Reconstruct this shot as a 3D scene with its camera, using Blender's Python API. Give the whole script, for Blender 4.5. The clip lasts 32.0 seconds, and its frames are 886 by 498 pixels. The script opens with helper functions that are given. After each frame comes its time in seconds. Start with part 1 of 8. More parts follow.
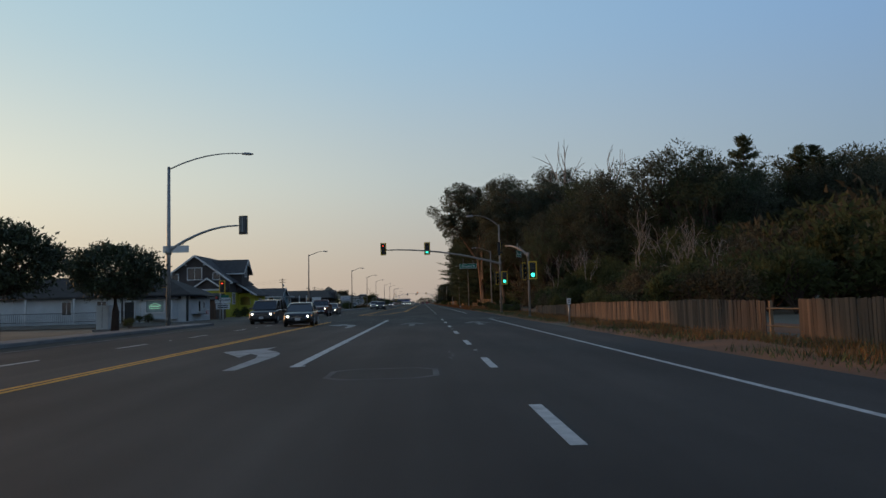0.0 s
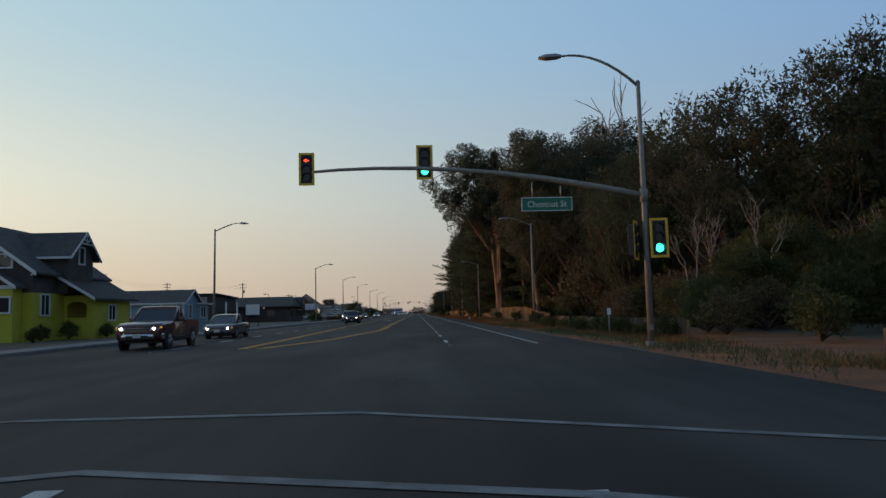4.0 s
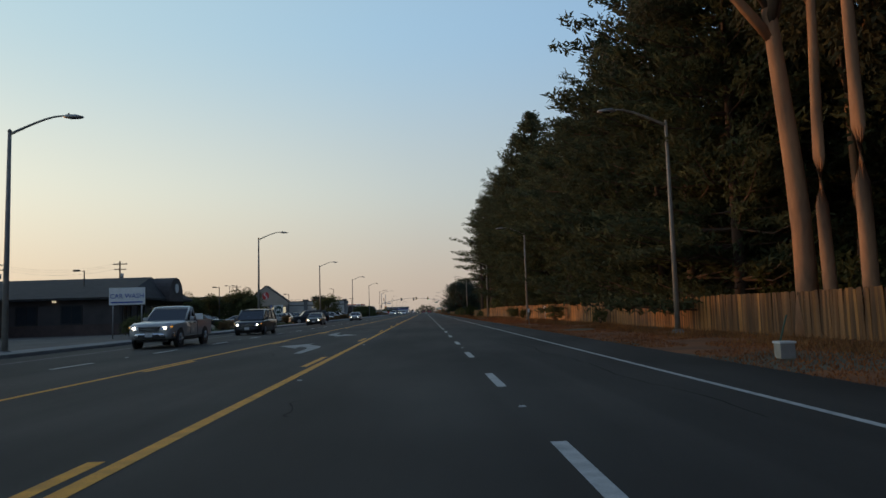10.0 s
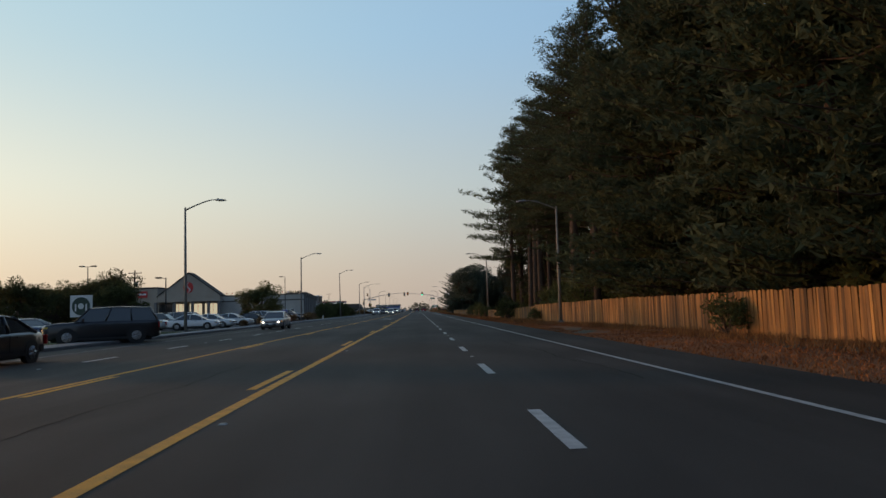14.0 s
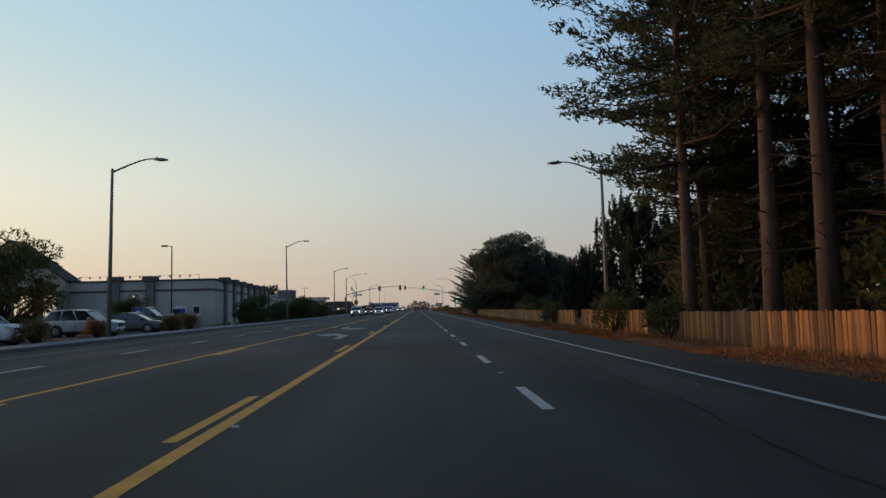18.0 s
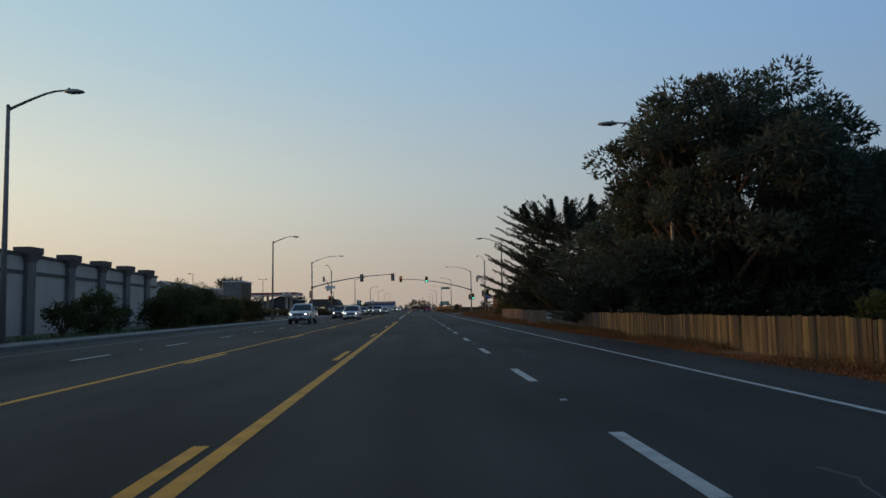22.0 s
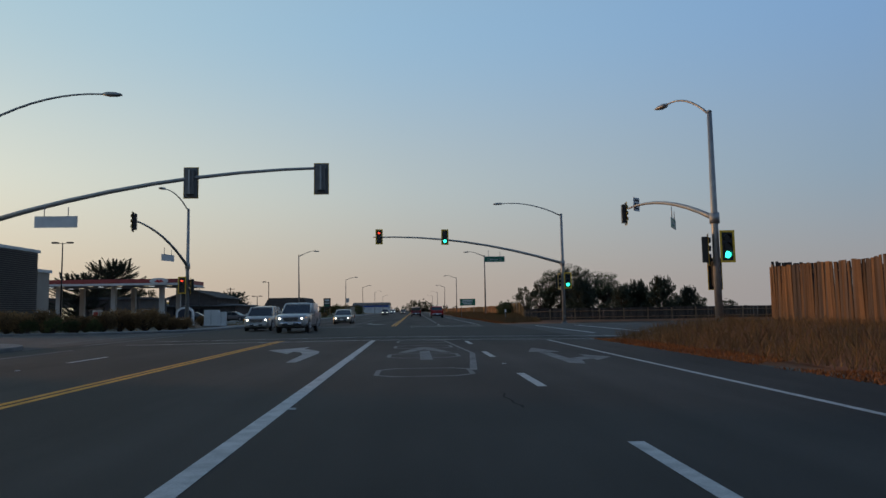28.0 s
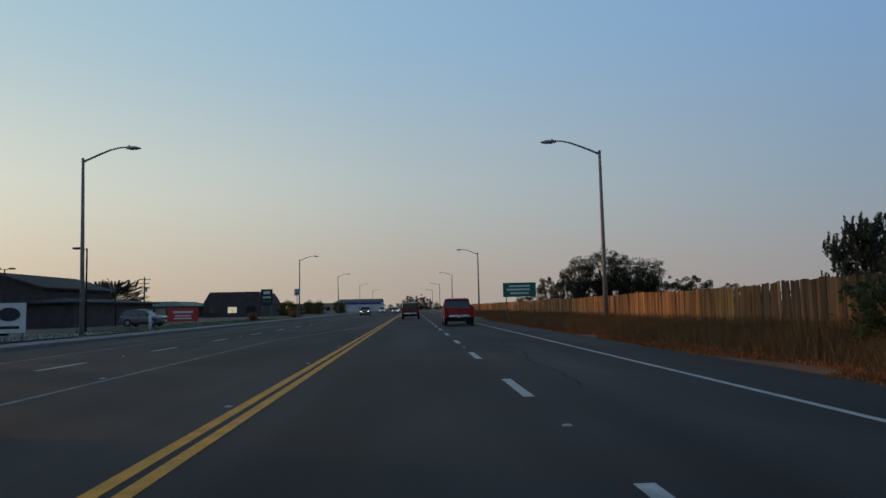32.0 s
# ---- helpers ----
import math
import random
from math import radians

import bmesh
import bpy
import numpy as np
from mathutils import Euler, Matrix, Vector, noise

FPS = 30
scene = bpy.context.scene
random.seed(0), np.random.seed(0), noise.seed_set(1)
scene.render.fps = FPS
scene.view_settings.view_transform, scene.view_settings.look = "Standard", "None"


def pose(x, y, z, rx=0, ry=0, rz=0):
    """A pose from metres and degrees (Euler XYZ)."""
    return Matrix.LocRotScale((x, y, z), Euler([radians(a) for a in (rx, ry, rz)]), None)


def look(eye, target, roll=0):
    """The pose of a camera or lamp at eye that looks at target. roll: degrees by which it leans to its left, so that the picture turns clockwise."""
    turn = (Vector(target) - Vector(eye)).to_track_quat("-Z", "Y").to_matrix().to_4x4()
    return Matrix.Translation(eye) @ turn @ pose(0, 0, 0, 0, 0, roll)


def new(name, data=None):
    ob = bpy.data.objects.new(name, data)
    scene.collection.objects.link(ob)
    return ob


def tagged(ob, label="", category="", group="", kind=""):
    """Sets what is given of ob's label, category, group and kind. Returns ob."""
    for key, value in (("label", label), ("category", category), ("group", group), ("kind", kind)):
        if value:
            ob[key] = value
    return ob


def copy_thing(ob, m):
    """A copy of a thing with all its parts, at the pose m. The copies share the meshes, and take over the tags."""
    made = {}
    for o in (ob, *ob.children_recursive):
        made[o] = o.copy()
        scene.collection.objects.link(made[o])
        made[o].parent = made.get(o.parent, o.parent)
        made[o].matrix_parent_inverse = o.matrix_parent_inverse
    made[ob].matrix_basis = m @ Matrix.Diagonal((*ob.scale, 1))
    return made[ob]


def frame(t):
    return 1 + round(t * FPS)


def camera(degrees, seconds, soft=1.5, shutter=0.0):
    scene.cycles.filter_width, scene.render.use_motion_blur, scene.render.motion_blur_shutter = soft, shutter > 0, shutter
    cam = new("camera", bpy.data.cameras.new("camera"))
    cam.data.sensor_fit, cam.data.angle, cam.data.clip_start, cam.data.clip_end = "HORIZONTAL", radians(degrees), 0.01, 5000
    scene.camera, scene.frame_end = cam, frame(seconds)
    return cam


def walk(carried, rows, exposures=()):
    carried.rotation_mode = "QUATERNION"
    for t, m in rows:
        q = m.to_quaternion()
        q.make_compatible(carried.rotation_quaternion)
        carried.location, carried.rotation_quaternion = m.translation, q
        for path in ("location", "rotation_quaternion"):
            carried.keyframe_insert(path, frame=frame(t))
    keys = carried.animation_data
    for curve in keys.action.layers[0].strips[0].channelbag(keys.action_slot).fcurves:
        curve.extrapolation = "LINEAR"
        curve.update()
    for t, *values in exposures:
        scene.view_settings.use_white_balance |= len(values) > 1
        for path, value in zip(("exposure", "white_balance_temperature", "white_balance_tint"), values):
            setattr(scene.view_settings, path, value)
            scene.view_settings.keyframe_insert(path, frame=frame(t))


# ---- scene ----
cam = camera(64.6, 32.0)
# seconds, metres, degrees
PATH = [
    (0.0, -1.332, -0.000, 1.28, 94.32, 1.46, -1.60),
    (0.5, -1.328, 5.160, 1.28, 94.44, 1.39, -1.60),
    (1.0, -1.323, 10.592, 1.28, 94.66, 1.48, -1.62),
    (1.5, -1.318, 16.284, 1.28, 94.85, 1.48, -1.68),
    (2.0, -1.309, 22.189, 1.28, 95.02, 1.45, -1.76),
    (2.5, -1.296, 28.265, 1.28, 95.09, 1.34, -1.91),
    (3.0, -1.279, 34.505, 1.28, 95.13, 1.32, -2.06),
    (3.5, -1.258, 40.922, 1.28, 95.17, 1.54, -2.18),
    (4.0, -1.237, 47.525, 1.28, 95.11, 1.50, -2.16),
    (4.5, -1.217, 54.323, 1.28, 95.05, 1.46, -2.15),
    (5.0, -1.198, 61.318, 1.28, 94.99, 1.43, -2.13),
    (5.5, -1.184, 68.509, 1.28, 94.93, 1.39, -2.11),
    (6.0, -1.175, 75.891, 1.28, 95.01, 1.37, -2.08),
    (6.5, -1.171, 83.452, 1.28, 95.09, 1.44, -2.05),
    (7.0, -1.173, 91.164, 1.28, 95.08, 1.57, -2.03),
    (7.5, -1.179, 98.988, 1.28, 95.02, 1.41, -2.06),
    (8.0, -1.189, 106.874, 1.28, 95.03, 1.50, -2.01),
    (8.5, -1.201, 114.772, 1.28, 95.05, 1.40, -2.00),
    (9.0, -1.215, 122.638, 1.28, 95.04, 1.56, -1.88),
    (9.5, -1.229, 130.455, 1.28, 94.98, 1.41, -1.67),
    (10.0, -1.244, 138.259, 1.28, 95.02, 1.73, -1.51),
    (10.5, -1.262, 146.094, 1.28, 95.06, 1.74, -1.39),
    (11.0, -1.281, 153.977, 1.28, 95.04, 1.84, -1.41),
    (11.5, -1.302, 161.909, 1.28, 95.03, 1.57, -1.52),
    (12.0, -1.323, 169.895, 1.28, 94.98, 1.53, -1.66),
    (12.5, -1.343, 177.931, 1.28, 94.98, 1.55, -1.82),
    (13.0, -1.363, 185.996, 1.28, 94.95, 1.59, -1.95),
    (13.5, -1.381, 194.068, 1.28, 94.92, 1.61, -2.02),
    (14.0, -1.399, 202.128, 1.28, 94.86, 1.73, -2.08),
    (14.5, -1.414, 210.162, 1.28, 94.91, 1.73, -2.10),
    (15.0, -1.428, 218.157, 1.28, 94.91, 1.67, -2.13),
    (15.5, -1.442, 226.111, 1.28, 94.90, 1.61, -2.17),
    (16.0, -1.459, 234.032, 1.28, 94.89, 1.55, -2.20),
    (16.5, -1.481, 241.931, 1.28, 94.89, 1.49, -2.23),
    (17.0, -1.510, 249.823, 1.28, 94.80, 1.33, -2.28),
    (17.5, -1.546, 257.717, 1.28, 94.90, 1.21, -2.24),
    (18.0, -1.590, 265.605, 1.28, 94.77, 1.44, -2.13),
    (18.5, -1.641, 273.471, 1.28, 94.68, 1.09, -2.15),
    (19.0, -1.695, 281.302, 1.28, 94.59, 1.26, -2.12),
    (19.5, -1.753, 289.092, 1.28, 94.62, 0.95, -2.15),
    (20.0, -1.810, 296.842, 1.28, 94.67, 0.95, -2.12),
    (20.5, -1.864, 304.574, 1.28, 94.74, 1.08, -2.13),
    (21.0, -1.912, 312.340, 1.28, 94.76, 1.06, -2.11),
    (21.5, -1.954, 320.194, 1.28, 94.94, 1.18, -2.11),
    (22.0, -1.988, 328.158, 1.28, 94.76, 1.02, -2.26),
    (22.5, -2.013, 336.219, 1.28, 94.68, 0.84, -2.39),
    (23.0, -2.031, 344.325, 1.28, 94.74, 0.64, -2.44),
    (23.5, -2.042, 352.417, 1.28, 94.70, 0.58, -2.47),
    (24.0, -2.050, 360.464, 1.28, 94.69, 0.54, -2.46),
    (24.5, -2.057, 368.456, 1.28, 94.72, 0.80, -2.66),
    (25.0, -2.065, 376.393, 1.28, 94.75, 0.77, -2.79),
    (25.5, -2.074, 384.279, 1.28, 94.74, 0.63, -2.79),
    (26.0, -2.084, 392.125, 1.28, 94.78, 0.73, -2.69),
    (26.5, -2.093, 399.953, 1.28, 94.83, 0.83, -2.58),
    (27.0, -2.099, 407.792, 1.28, 94.87, 0.94, -2.48),
    (27.5, -2.098, 415.671, 1.28, 94.91, 1.04, -2.37),
    (28.0, -2.091, 423.610, 1.28, 94.96, 0.87, -2.33),
    (28.5, -2.071, 431.614, 1.28, 94.94, 0.77, -2.40),
    (29.0, -2.037, 439.680, 1.28, 95.04, 0.96, -2.38),
    (29.5, -1.988, 447.798, 1.28, 94.94, 1.06, -2.53),
    (30.0, -1.927, 455.960, 1.28, 94.90, 0.66, -2.63),
    (30.5, -1.857, 464.162, 1.28, 94.88, 0.53, -2.66),
    (31.0, -1.780, 472.398, 1.28, 94.76, 0.85, -2.64),
    (31.5, -1.701, 480.667, 1.28, 94.67, 1.13, -2.55),
    (32.0, -1.620, 488.968, 1.28, 94.73, 1.28, -2.55),
]
EXPOSURES = ((0.0, 0.12, 6520, 10), (6.0, 0.22, 6650, 10), (13.0, 0.28, 6650, 10), (17.0, 0.28, 6680, 10), (20.0, 0.16, 6540, 10),
             (24.0, 0.04, 6450, 10), (28.0, 0.05, 6340, 10), (31.0, 0.05, 6340, 10), (32.0, -0.02, 6340, 10))
walk(cam, [(t, pose(x, y, z, rx, ry, rz)) for t, x, y, z, rx, ry, rz in PATH], EXPOSURES)

# ---- light ----
SUN_AZ, SUN_EL = -62.0, 4.0   # degrees from +y towards +x, and above the horizon
world = bpy.data.worlds.new("dusk_sky")
world.use_nodes = True
scene.world = world
wn, wl = world.node_tree.nodes, world.node_tree.links
wn.clear()
sky = wn.new("ShaderNodeTexSky")
sky.sky_type, sky.sun_disc = "NISHITA", False
sky.sun_elevation, sky.sun_rotation = radians(SUN_EL), radians(SUN_AZ)
sky.air_density, sky.dust_density, sky.ozone_density, sky.altitude = 1.0, 3.0, 1.5, 0
# evening haze over the clear sky: warm towards the sun, grey-pink away from it, blue higher up
tcw, sep = wn.new("ShaderNodeTexCoord"), wn.new("ShaderNodeSeparateXYZ")
wl.new(tcw.outputs["Generated"], sep.inputs[0])
dot = wn.new("ShaderNodeVectorMath")
dot.operation = "DOT_PRODUCT"
dot.inputs[1].default_value = (math.sin(radians(SUN_AZ)), math.cos(radians(SUN_AZ)), 0)
wl.new(tcw.outputs["Generated"], dot.inputs[0])


def sky_ramp(stops):
    r = wn.new("ShaderNodeValToRGB")
    mr = wn.new("ShaderNodeMapRange")
    mr.inputs["From Min"].default_value, mr.inputs["From Max"].default_value = -1, 1
    wl.new(dot.outputs["Value"], mr.inputs["Value"]), wl.new(mr.outputs[0], r.inputs[0])
    e = r.color_ramp.elements
    while len(e) < len(stops):
        e.new(0.5)
    for k, (d, c) in enumerate(stops):
        e[k].position, e[k].color = (d + 1) / 2, (*c, 1)
    return r.outputs[0]


def sky_mix(a, b, z0, z1):
    mr, mx = wn.new("ShaderNodeMapRange"), wn.new("ShaderNodeMix")
    mr.interpolation_type = "SMOOTHSTEP"
    mr.inputs["From Min"].default_value, mr.inputs["From Max"].default_value = z0, z1
    wl.new(sep.outputs["Z"], mr.inputs["Value"])
    mx.data_type = "RGBA"
    wl.new(mr.outputs[0], mx.inputs["Factor"]), wl.new(a, mx.inputs["A"]), wl.new(b, mx.inputs["B"])
    return mx.outputs["Result"]


low = sky_ramp(((-0.9, (0.24, 0.247, 0.27)), (-0.1, (0.36, 0.340, 0.34)), (0.47, (0.50, 0.422, 0.36)), (0.85, (0.66, 0.545, 0.42)), (1.0, (0.86, 0.66, 0.43))))
mid = sky_ramp(((-0.9, (0.20, 0.258, 0.33)), (-0.1, (0.28, 0.371, 0.46)), (0.47, (0.50, 0.546, 0.53)), (0.85, (0.72, 0.731, 0.62)), (1.0, (0.88, 0.824, 0.60))))
high = sky_ramp(((-0.9, (0.14, 0.237, 0.42)), (-0.1, (0.22, 0.381, 0.62)), (0.47, (0.33, 0.515, 0.68)), (0.85, (0.44, 0.618, 0.69)), (1.0, (0.50, 0.639, 0.68))))
top = sky_ramp(((-0.9, (0.06, 0.10, 0.20)), (0.0, (0.08, 0.14, 0.27)), (0.9, (0.11, 0.18, 0.30))))
haze = sky_mix(sky_mix(sky_mix(low, mid, 0.0, 0.19), high, 0.12, 0.40), top, 0.36, 0.95)
blend, boost = wn.new("ShaderNodeMix"), wn.new("ShaderNodeMix")
boost.data_type, boost.blend_type = "RGBA", "MULTIPLY"
boost.inputs["Factor"].default_value, boost.inputs["B"].default_value = 1, (0.15, 0.15, 0.15, 1)
wl.new(sky.outputs[0], boost.inputs["A"])
blend.data_type = "RGBA"
blend.inputs["Factor"].default_value = 0.85
wl.new(boost.outputs["Result"], blend.inputs["A"]), wl.new(haze, blend.inputs["B"])
bg = wn.new("ShaderNodeBackground")
bg.inputs["Strength"].default_value = 1.0
wo = wn.new("ShaderNodeOutputWorld")
wl.new(blend.outputs["Result"], bg.inputs[0])
wl.new(bg.outputs[0], wo.inputs[0])
sun = new("sun", bpy.data.lights.new("sun", "SUN"))
sun.data.energy, sun.data.angle, sun.data.color = 1.25, radians(2.0), (1.0, 0.48, 0.2)
_a, _e = radians(SUN_AZ), radians(SUN_EL)
sun.matrix_world = look((math.sin(_a) * math.cos(_e) * 100, math.cos(_a) * math.cos(_e) * 100 + 200, math.sin(_e) * 100), (0, 200, 0))

# ---- materials ----
def mat(name, col, rough=0.7, metal=0.0, var=0.12, scale=3.0, bump=0.0, bscale=None, col2=None, stretch=(1, 1, 1),
        emit=0.0, island=0.0, rand=0.0, coat=0.0, spec=0.5, fine=0.0, leaf=0.0, streak=0.0):
    """A painted, grained surface: two scales of noise over the base colour, relief, and a spread from piece to piece."""
    m = bpy.data.materials.new(name)
    m.use_nodes = True
    n, l = m.node_tree.nodes, m.node_tree.links
    b = n["Principled BSDF"]
    b.inputs["Roughness"].default_value, b.inputs["Metallic"].default_value = rough, metal
    b.inputs["Coat Weight"].default_value, b.inputs["Specular IOR Level"].default_value = coat, spec
    tc, mp = n.new("ShaderNodeTexCoord"), n.new("ShaderNodeMapping")
    mp.inputs["Scale"].default_value = stretch
    l.new(tc.outputs["Object"], mp.inputs[0])
    nz = n.new("ShaderNodeTexNoise")
    nz.inputs["Scale"].default_value, nz.inputs["Detail"].default_value = scale, 6
    l.new(mp.outputs[0], nz.inputs["Vector"])
    c2 = col2 or tuple(c * (1 - 3 * var) for c in col)
    ramp = n.new("ShaderNodeValToRGB")
    ramp.color_ramp.elements[0].position, ramp.color_ramp.elements[1].position = 0.32, 0.68
    ramp.color_ramp.elements[0].color, ramp.color_ramp.elements[1].color = (*c2, 1), (*col, 1)
    l.new(nz.outputs["Fac"], ramp.inputs[0])
    out = ramp.outputs[0]
    nf = n.new("ShaderNodeTexNoise")
    nf.inputs["Scale"].default_value, nf.inputs["Detail"].default_value = bscale or scale * 14, 4
    l.new(mp.outputs[0], nf.inputs["Vector"])

    def brighten(value, amount, colour):
        mr = n.new("ShaderNodeMapRange")
        mr.inputs["To Min"].default_value, mr.inputs["To Max"].default_value = 1 - amount, 1 + amount
        l.new(value, mr.inputs["Value"])
        mx = n.new("ShaderNodeMix")
        mx.data_type, mx.blend_type = "RGBA", "MULTIPLY"
        mx.inputs["Factor"].default_value = 1
        l.new(colour, mx.inputs["A"]), l.new(mr.outputs[0], mx.inputs["B"])
        return mx.outputs["Result"]
    if fine:
        out = brighten(nf.outputs["Fac"], fine, out)
    if streak:   # long traffic streaks and oil drips along the lanes
        m2, n2 = n.new("ShaderNodeMapping"), n.new("ShaderNodeTexNoise")
        m2.inputs["Scale"].default_value = (0.85, 0.006, 1)
        n2.inputs["Scale"].default_value, n2.inputs["Detail"].default_value = 1.0, 5
        l.new(tc.outputs["Object"], m2.inputs[0]), l.new(m2.outputs[0], n2.inputs["Vector"])
        out = brighten(n2.outputs["Fac"], streak, out)
    if island:
        out = brighten(n.new("ShaderNodeNewGeometry").outputs["Random Per Island"], island, out)
    if rand:
        out = brighten(n.new("ShaderNodeObjectInfo").outputs["Random"], rand, out)
    l.new(out, b.inputs["Base Color"])
    if leaf:   # thin leaves let light through
        tr, ms = n.new("ShaderNodeBsdfTranslucent"), n.new("ShaderNodeMixShader")
        ms.inputs[0].default_value = leaf
        l.new(out, tr.inputs[0]), l.new(b.outputs[0], ms.inputs[1]), l.new(tr.outputs[0], ms.inputs[2])
        l.new(ms.outputs[0], n["Material Output"].inputs[0])
    if emit:
        l.new(out, b.inputs["Emission Color"])
        b.inputs["Emission Strength"].default_value = emit
    if bump:
        bp = n.new("ShaderNodeBump")
        bp.inputs["Strength"].default_value, bp.inputs["Distance"].default_value = bump, 0.02
        l.new(nf.outputs["Fac"], bp.inputs["Height"]), l.new(bp.outputs[0], b.inputs["Normal"])
    return m


M = {}
M["asphalt"] = mat("asphalt", (0.055, 0.0495, 0.0425), 0.86, spec=0.31, var=0.22, scale=0.3, bump=0.35, bscale=110, stretch=(1, 0.35, 1), fine=0.62, streak=0.75)
M["asphalt_cross"] = mat("crossing_asphalt", (0.058, 0.05, 0.04), 0.88, spec=0.28, col2=(0.044, 0.039, 0.033), scale=0.35, bump=0.3, bscale=100, stretch=(0.35, 1, 1), fine=0.4)
M["asphalt_old"] = mat("asphalt_old", (0.075, 0.07, 0.064), 0.9, var=0.12, scale=0.6, bump=0.5, bscale=45, fine=0.35)
M["white_paint"] = mat("road_paint_white", (0.55, 0.55, 0.53), 0.7, var=0.12, scale=4, bump=0.3, bscale=60, fine=0.35)
M["arrow_paint"] = mat("road_paint_arrow", (0.36, 0.36, 0.35), 0.75, col2=(0.2, 0.2, 0.195), scale=1.6, bump=0.3, bscale=55, fine=0.4)
M["worn_paint"] = mat("road_paint_worn", (0.24, 0.24, 0.235), 0.8, col2=(0.09, 0.09, 0.09), scale=2.2, bump=0.3, bscale=50, fine=0.5)
M["ghost_paint"] = mat("road_paint_ghost", (0.11, 0.11, 0.108), 0.85, col2=(0.042, 0.042, 0.042), scale=1.5, bump=0.3, bscale=50, fine=0.5)
M["yellow_paint"] = mat("road_paint_yellow", (0.84, 0.345, 0.006), 0.7, var=0.1, scale=3, bump=0.3, bscale=60, fine=0.35)
M["tar"] = mat("crack_sealer", (0.027, 0.026, 0.025), 0.95, spec=0.1, var=0.1, scale=3)
M["stud"] = mat("road_stud_plastic", (0.42, 0.42, 0.40), 0.6, var=0.1, scale=6)
M["tall_grass"] = mat("tall_dry_grass", (0.24, 0.125, 0.042), 0.9, col2=(0.12, 0.07, 0.026), scale=0.5, island=0.5)
M["concrete"] = mat("concrete", (0.22, 0.215, 0.205), 0.9, var=0.1, scale=1.2, bump=0.4, bscale=30, fine=0.2)
M["ground"] = mat("dry_ground", (0.13, 0.105, 0.07), 0.95, col2=(0.07, 0.065, 0.04), scale=0.15, bump=0.6, bscale=6, fine=0.3)
M["dirt"] = mat("orange_dirt", (0.29, 0.098, 0.026), 0.95, col2=(0.14, 0.052, 0.018), scale=0.5, bump=0.7, bscale=9, fine=0.35)
M["lawn"] = mat("lawn_soil", (0.07, 0.11, 0.03), 0.95, col2=(0.045, 0.065, 0.025), scale=0.7, bump=0.6, bscale=12, fine=0.3)
M["dry_grass"] = mat("dry_grass", (0.30, 0.125, 0.032), 0.9, col2=(0.15, 0.068, 0.02), scale=0.5, island=0.5)
M["green_grass"] = mat("green_grass", (0.105, 0.105, 0.035), 0.9, col2=(0.06, 0.07, 0.025), scale=0.5, island=0.5)
M["galv"] = mat("galvanised_steel", (0.36, 0.36, 0.35), 0.5, metal=0.55, var=0.06, scale=5, fine=0.1)
M["lamp_pole"] = mat("weathered_steel_pole", (0.27, 0.25, 0.22), 0.65, metal=0.2, var=0.08, scale=4, fine=0.15)
M["dark_metal"] = mat("dark_metal", (0.03, 0.03, 0.03), 0.55, metal=0.2, var=0.08, scale=6)
M["black"] = mat("black_plastic", (0.015, 0.015, 0.016), 0.5, var=0.08, scale=6)
M["sig_yellow"] = mat("signal_yellow", (0.85, 0.52, 0.04), 0.5, var=0.06, scale=4)
M["sig_back"] = mat("signal_back_grey", (0.16, 0.16, 0.155), 0.6, var=0.1, scale=3)
M["sign_green"] = mat("sign_green", (0.01, 0.16, 0.09), 0.45, var=0.05, scale=3)
M["sign_white"] = mat("sign_white", (0.72, 0.72, 0.70), 0.5, var=0.04, scale=3)
M["sign_red"] = mat("sign_red", (0.55, 0.035, 0.03), 0.5, var=0.06, scale=3)
M["sign_blue"] = mat("sign_blue", (0.03, 0.08, 0.35), 0.5, var=0.05, scale=3)
M["sign_emblem"] = mat("dark_green_emblem", (0.03, 0.06, 0.045), 0.5, var=0.06, scale=4)
M["ink"] = mat("dark_lettering", (0.02, 0.025, 0.04), 0.6, var=0.05, scale=5)
M["red_on"] = mat("lit_red_lens", (1.0, 0.06, 0.02), 0.3, var=0.02, emit=2.2)
M["green_on"] = mat("lit_green_lens", (0.05, 1.0, 0.62), 0.3, var=0.02, emit=2.2)
M["lens_off"] = mat("dark_lens", (0.02, 0.02, 0.02), 0.25, var=0.05)
M["bark"] = mat("brown_bark", (0.085, 0.055, 0.04), 0.95, var=0.15, scale=3, bump=0.8, bscale=14, stretch=(1, 1, 0.25), fine=0.3, rand=0.3)
M["euc_bark"] = mat("eucalyptus_bark", (0.38, 0.195, 0.098), 0.85, col2=(0.18, 0.098, 0.055), scale=1.1, bump=0.4, bscale=9, stretch=(1, 1, 0.3), fine=0.2)
M["euc_twig"] = mat("eucalyptus_branch", (0.13, 0.085, 0.055), 0.9, var=0.15, scale=2, fine=0.2)
M["dead_wood"] = mat("dead_wood", (0.27, 0.22, 0.18), 0.9, var=0.12, scale=2, fine=0.2)
M["euc_leaf"] = mat("eucalyptus_leaf", (0.105, 0.108, 0.07), 0.75, spec=0.25, col2=(0.07, 0.075, 0.047), scale=0.35, island=0.3, rand=0.2, leaf=0.5)
M["pine_leaf"] = mat("pine_needles", (0.092, 0.104, 0.056), 0.85, spec=0.2, col2=(0.056, 0.07, 0.038), scale=0.3, island=0.3, rand=0.25, leaf=0.5)
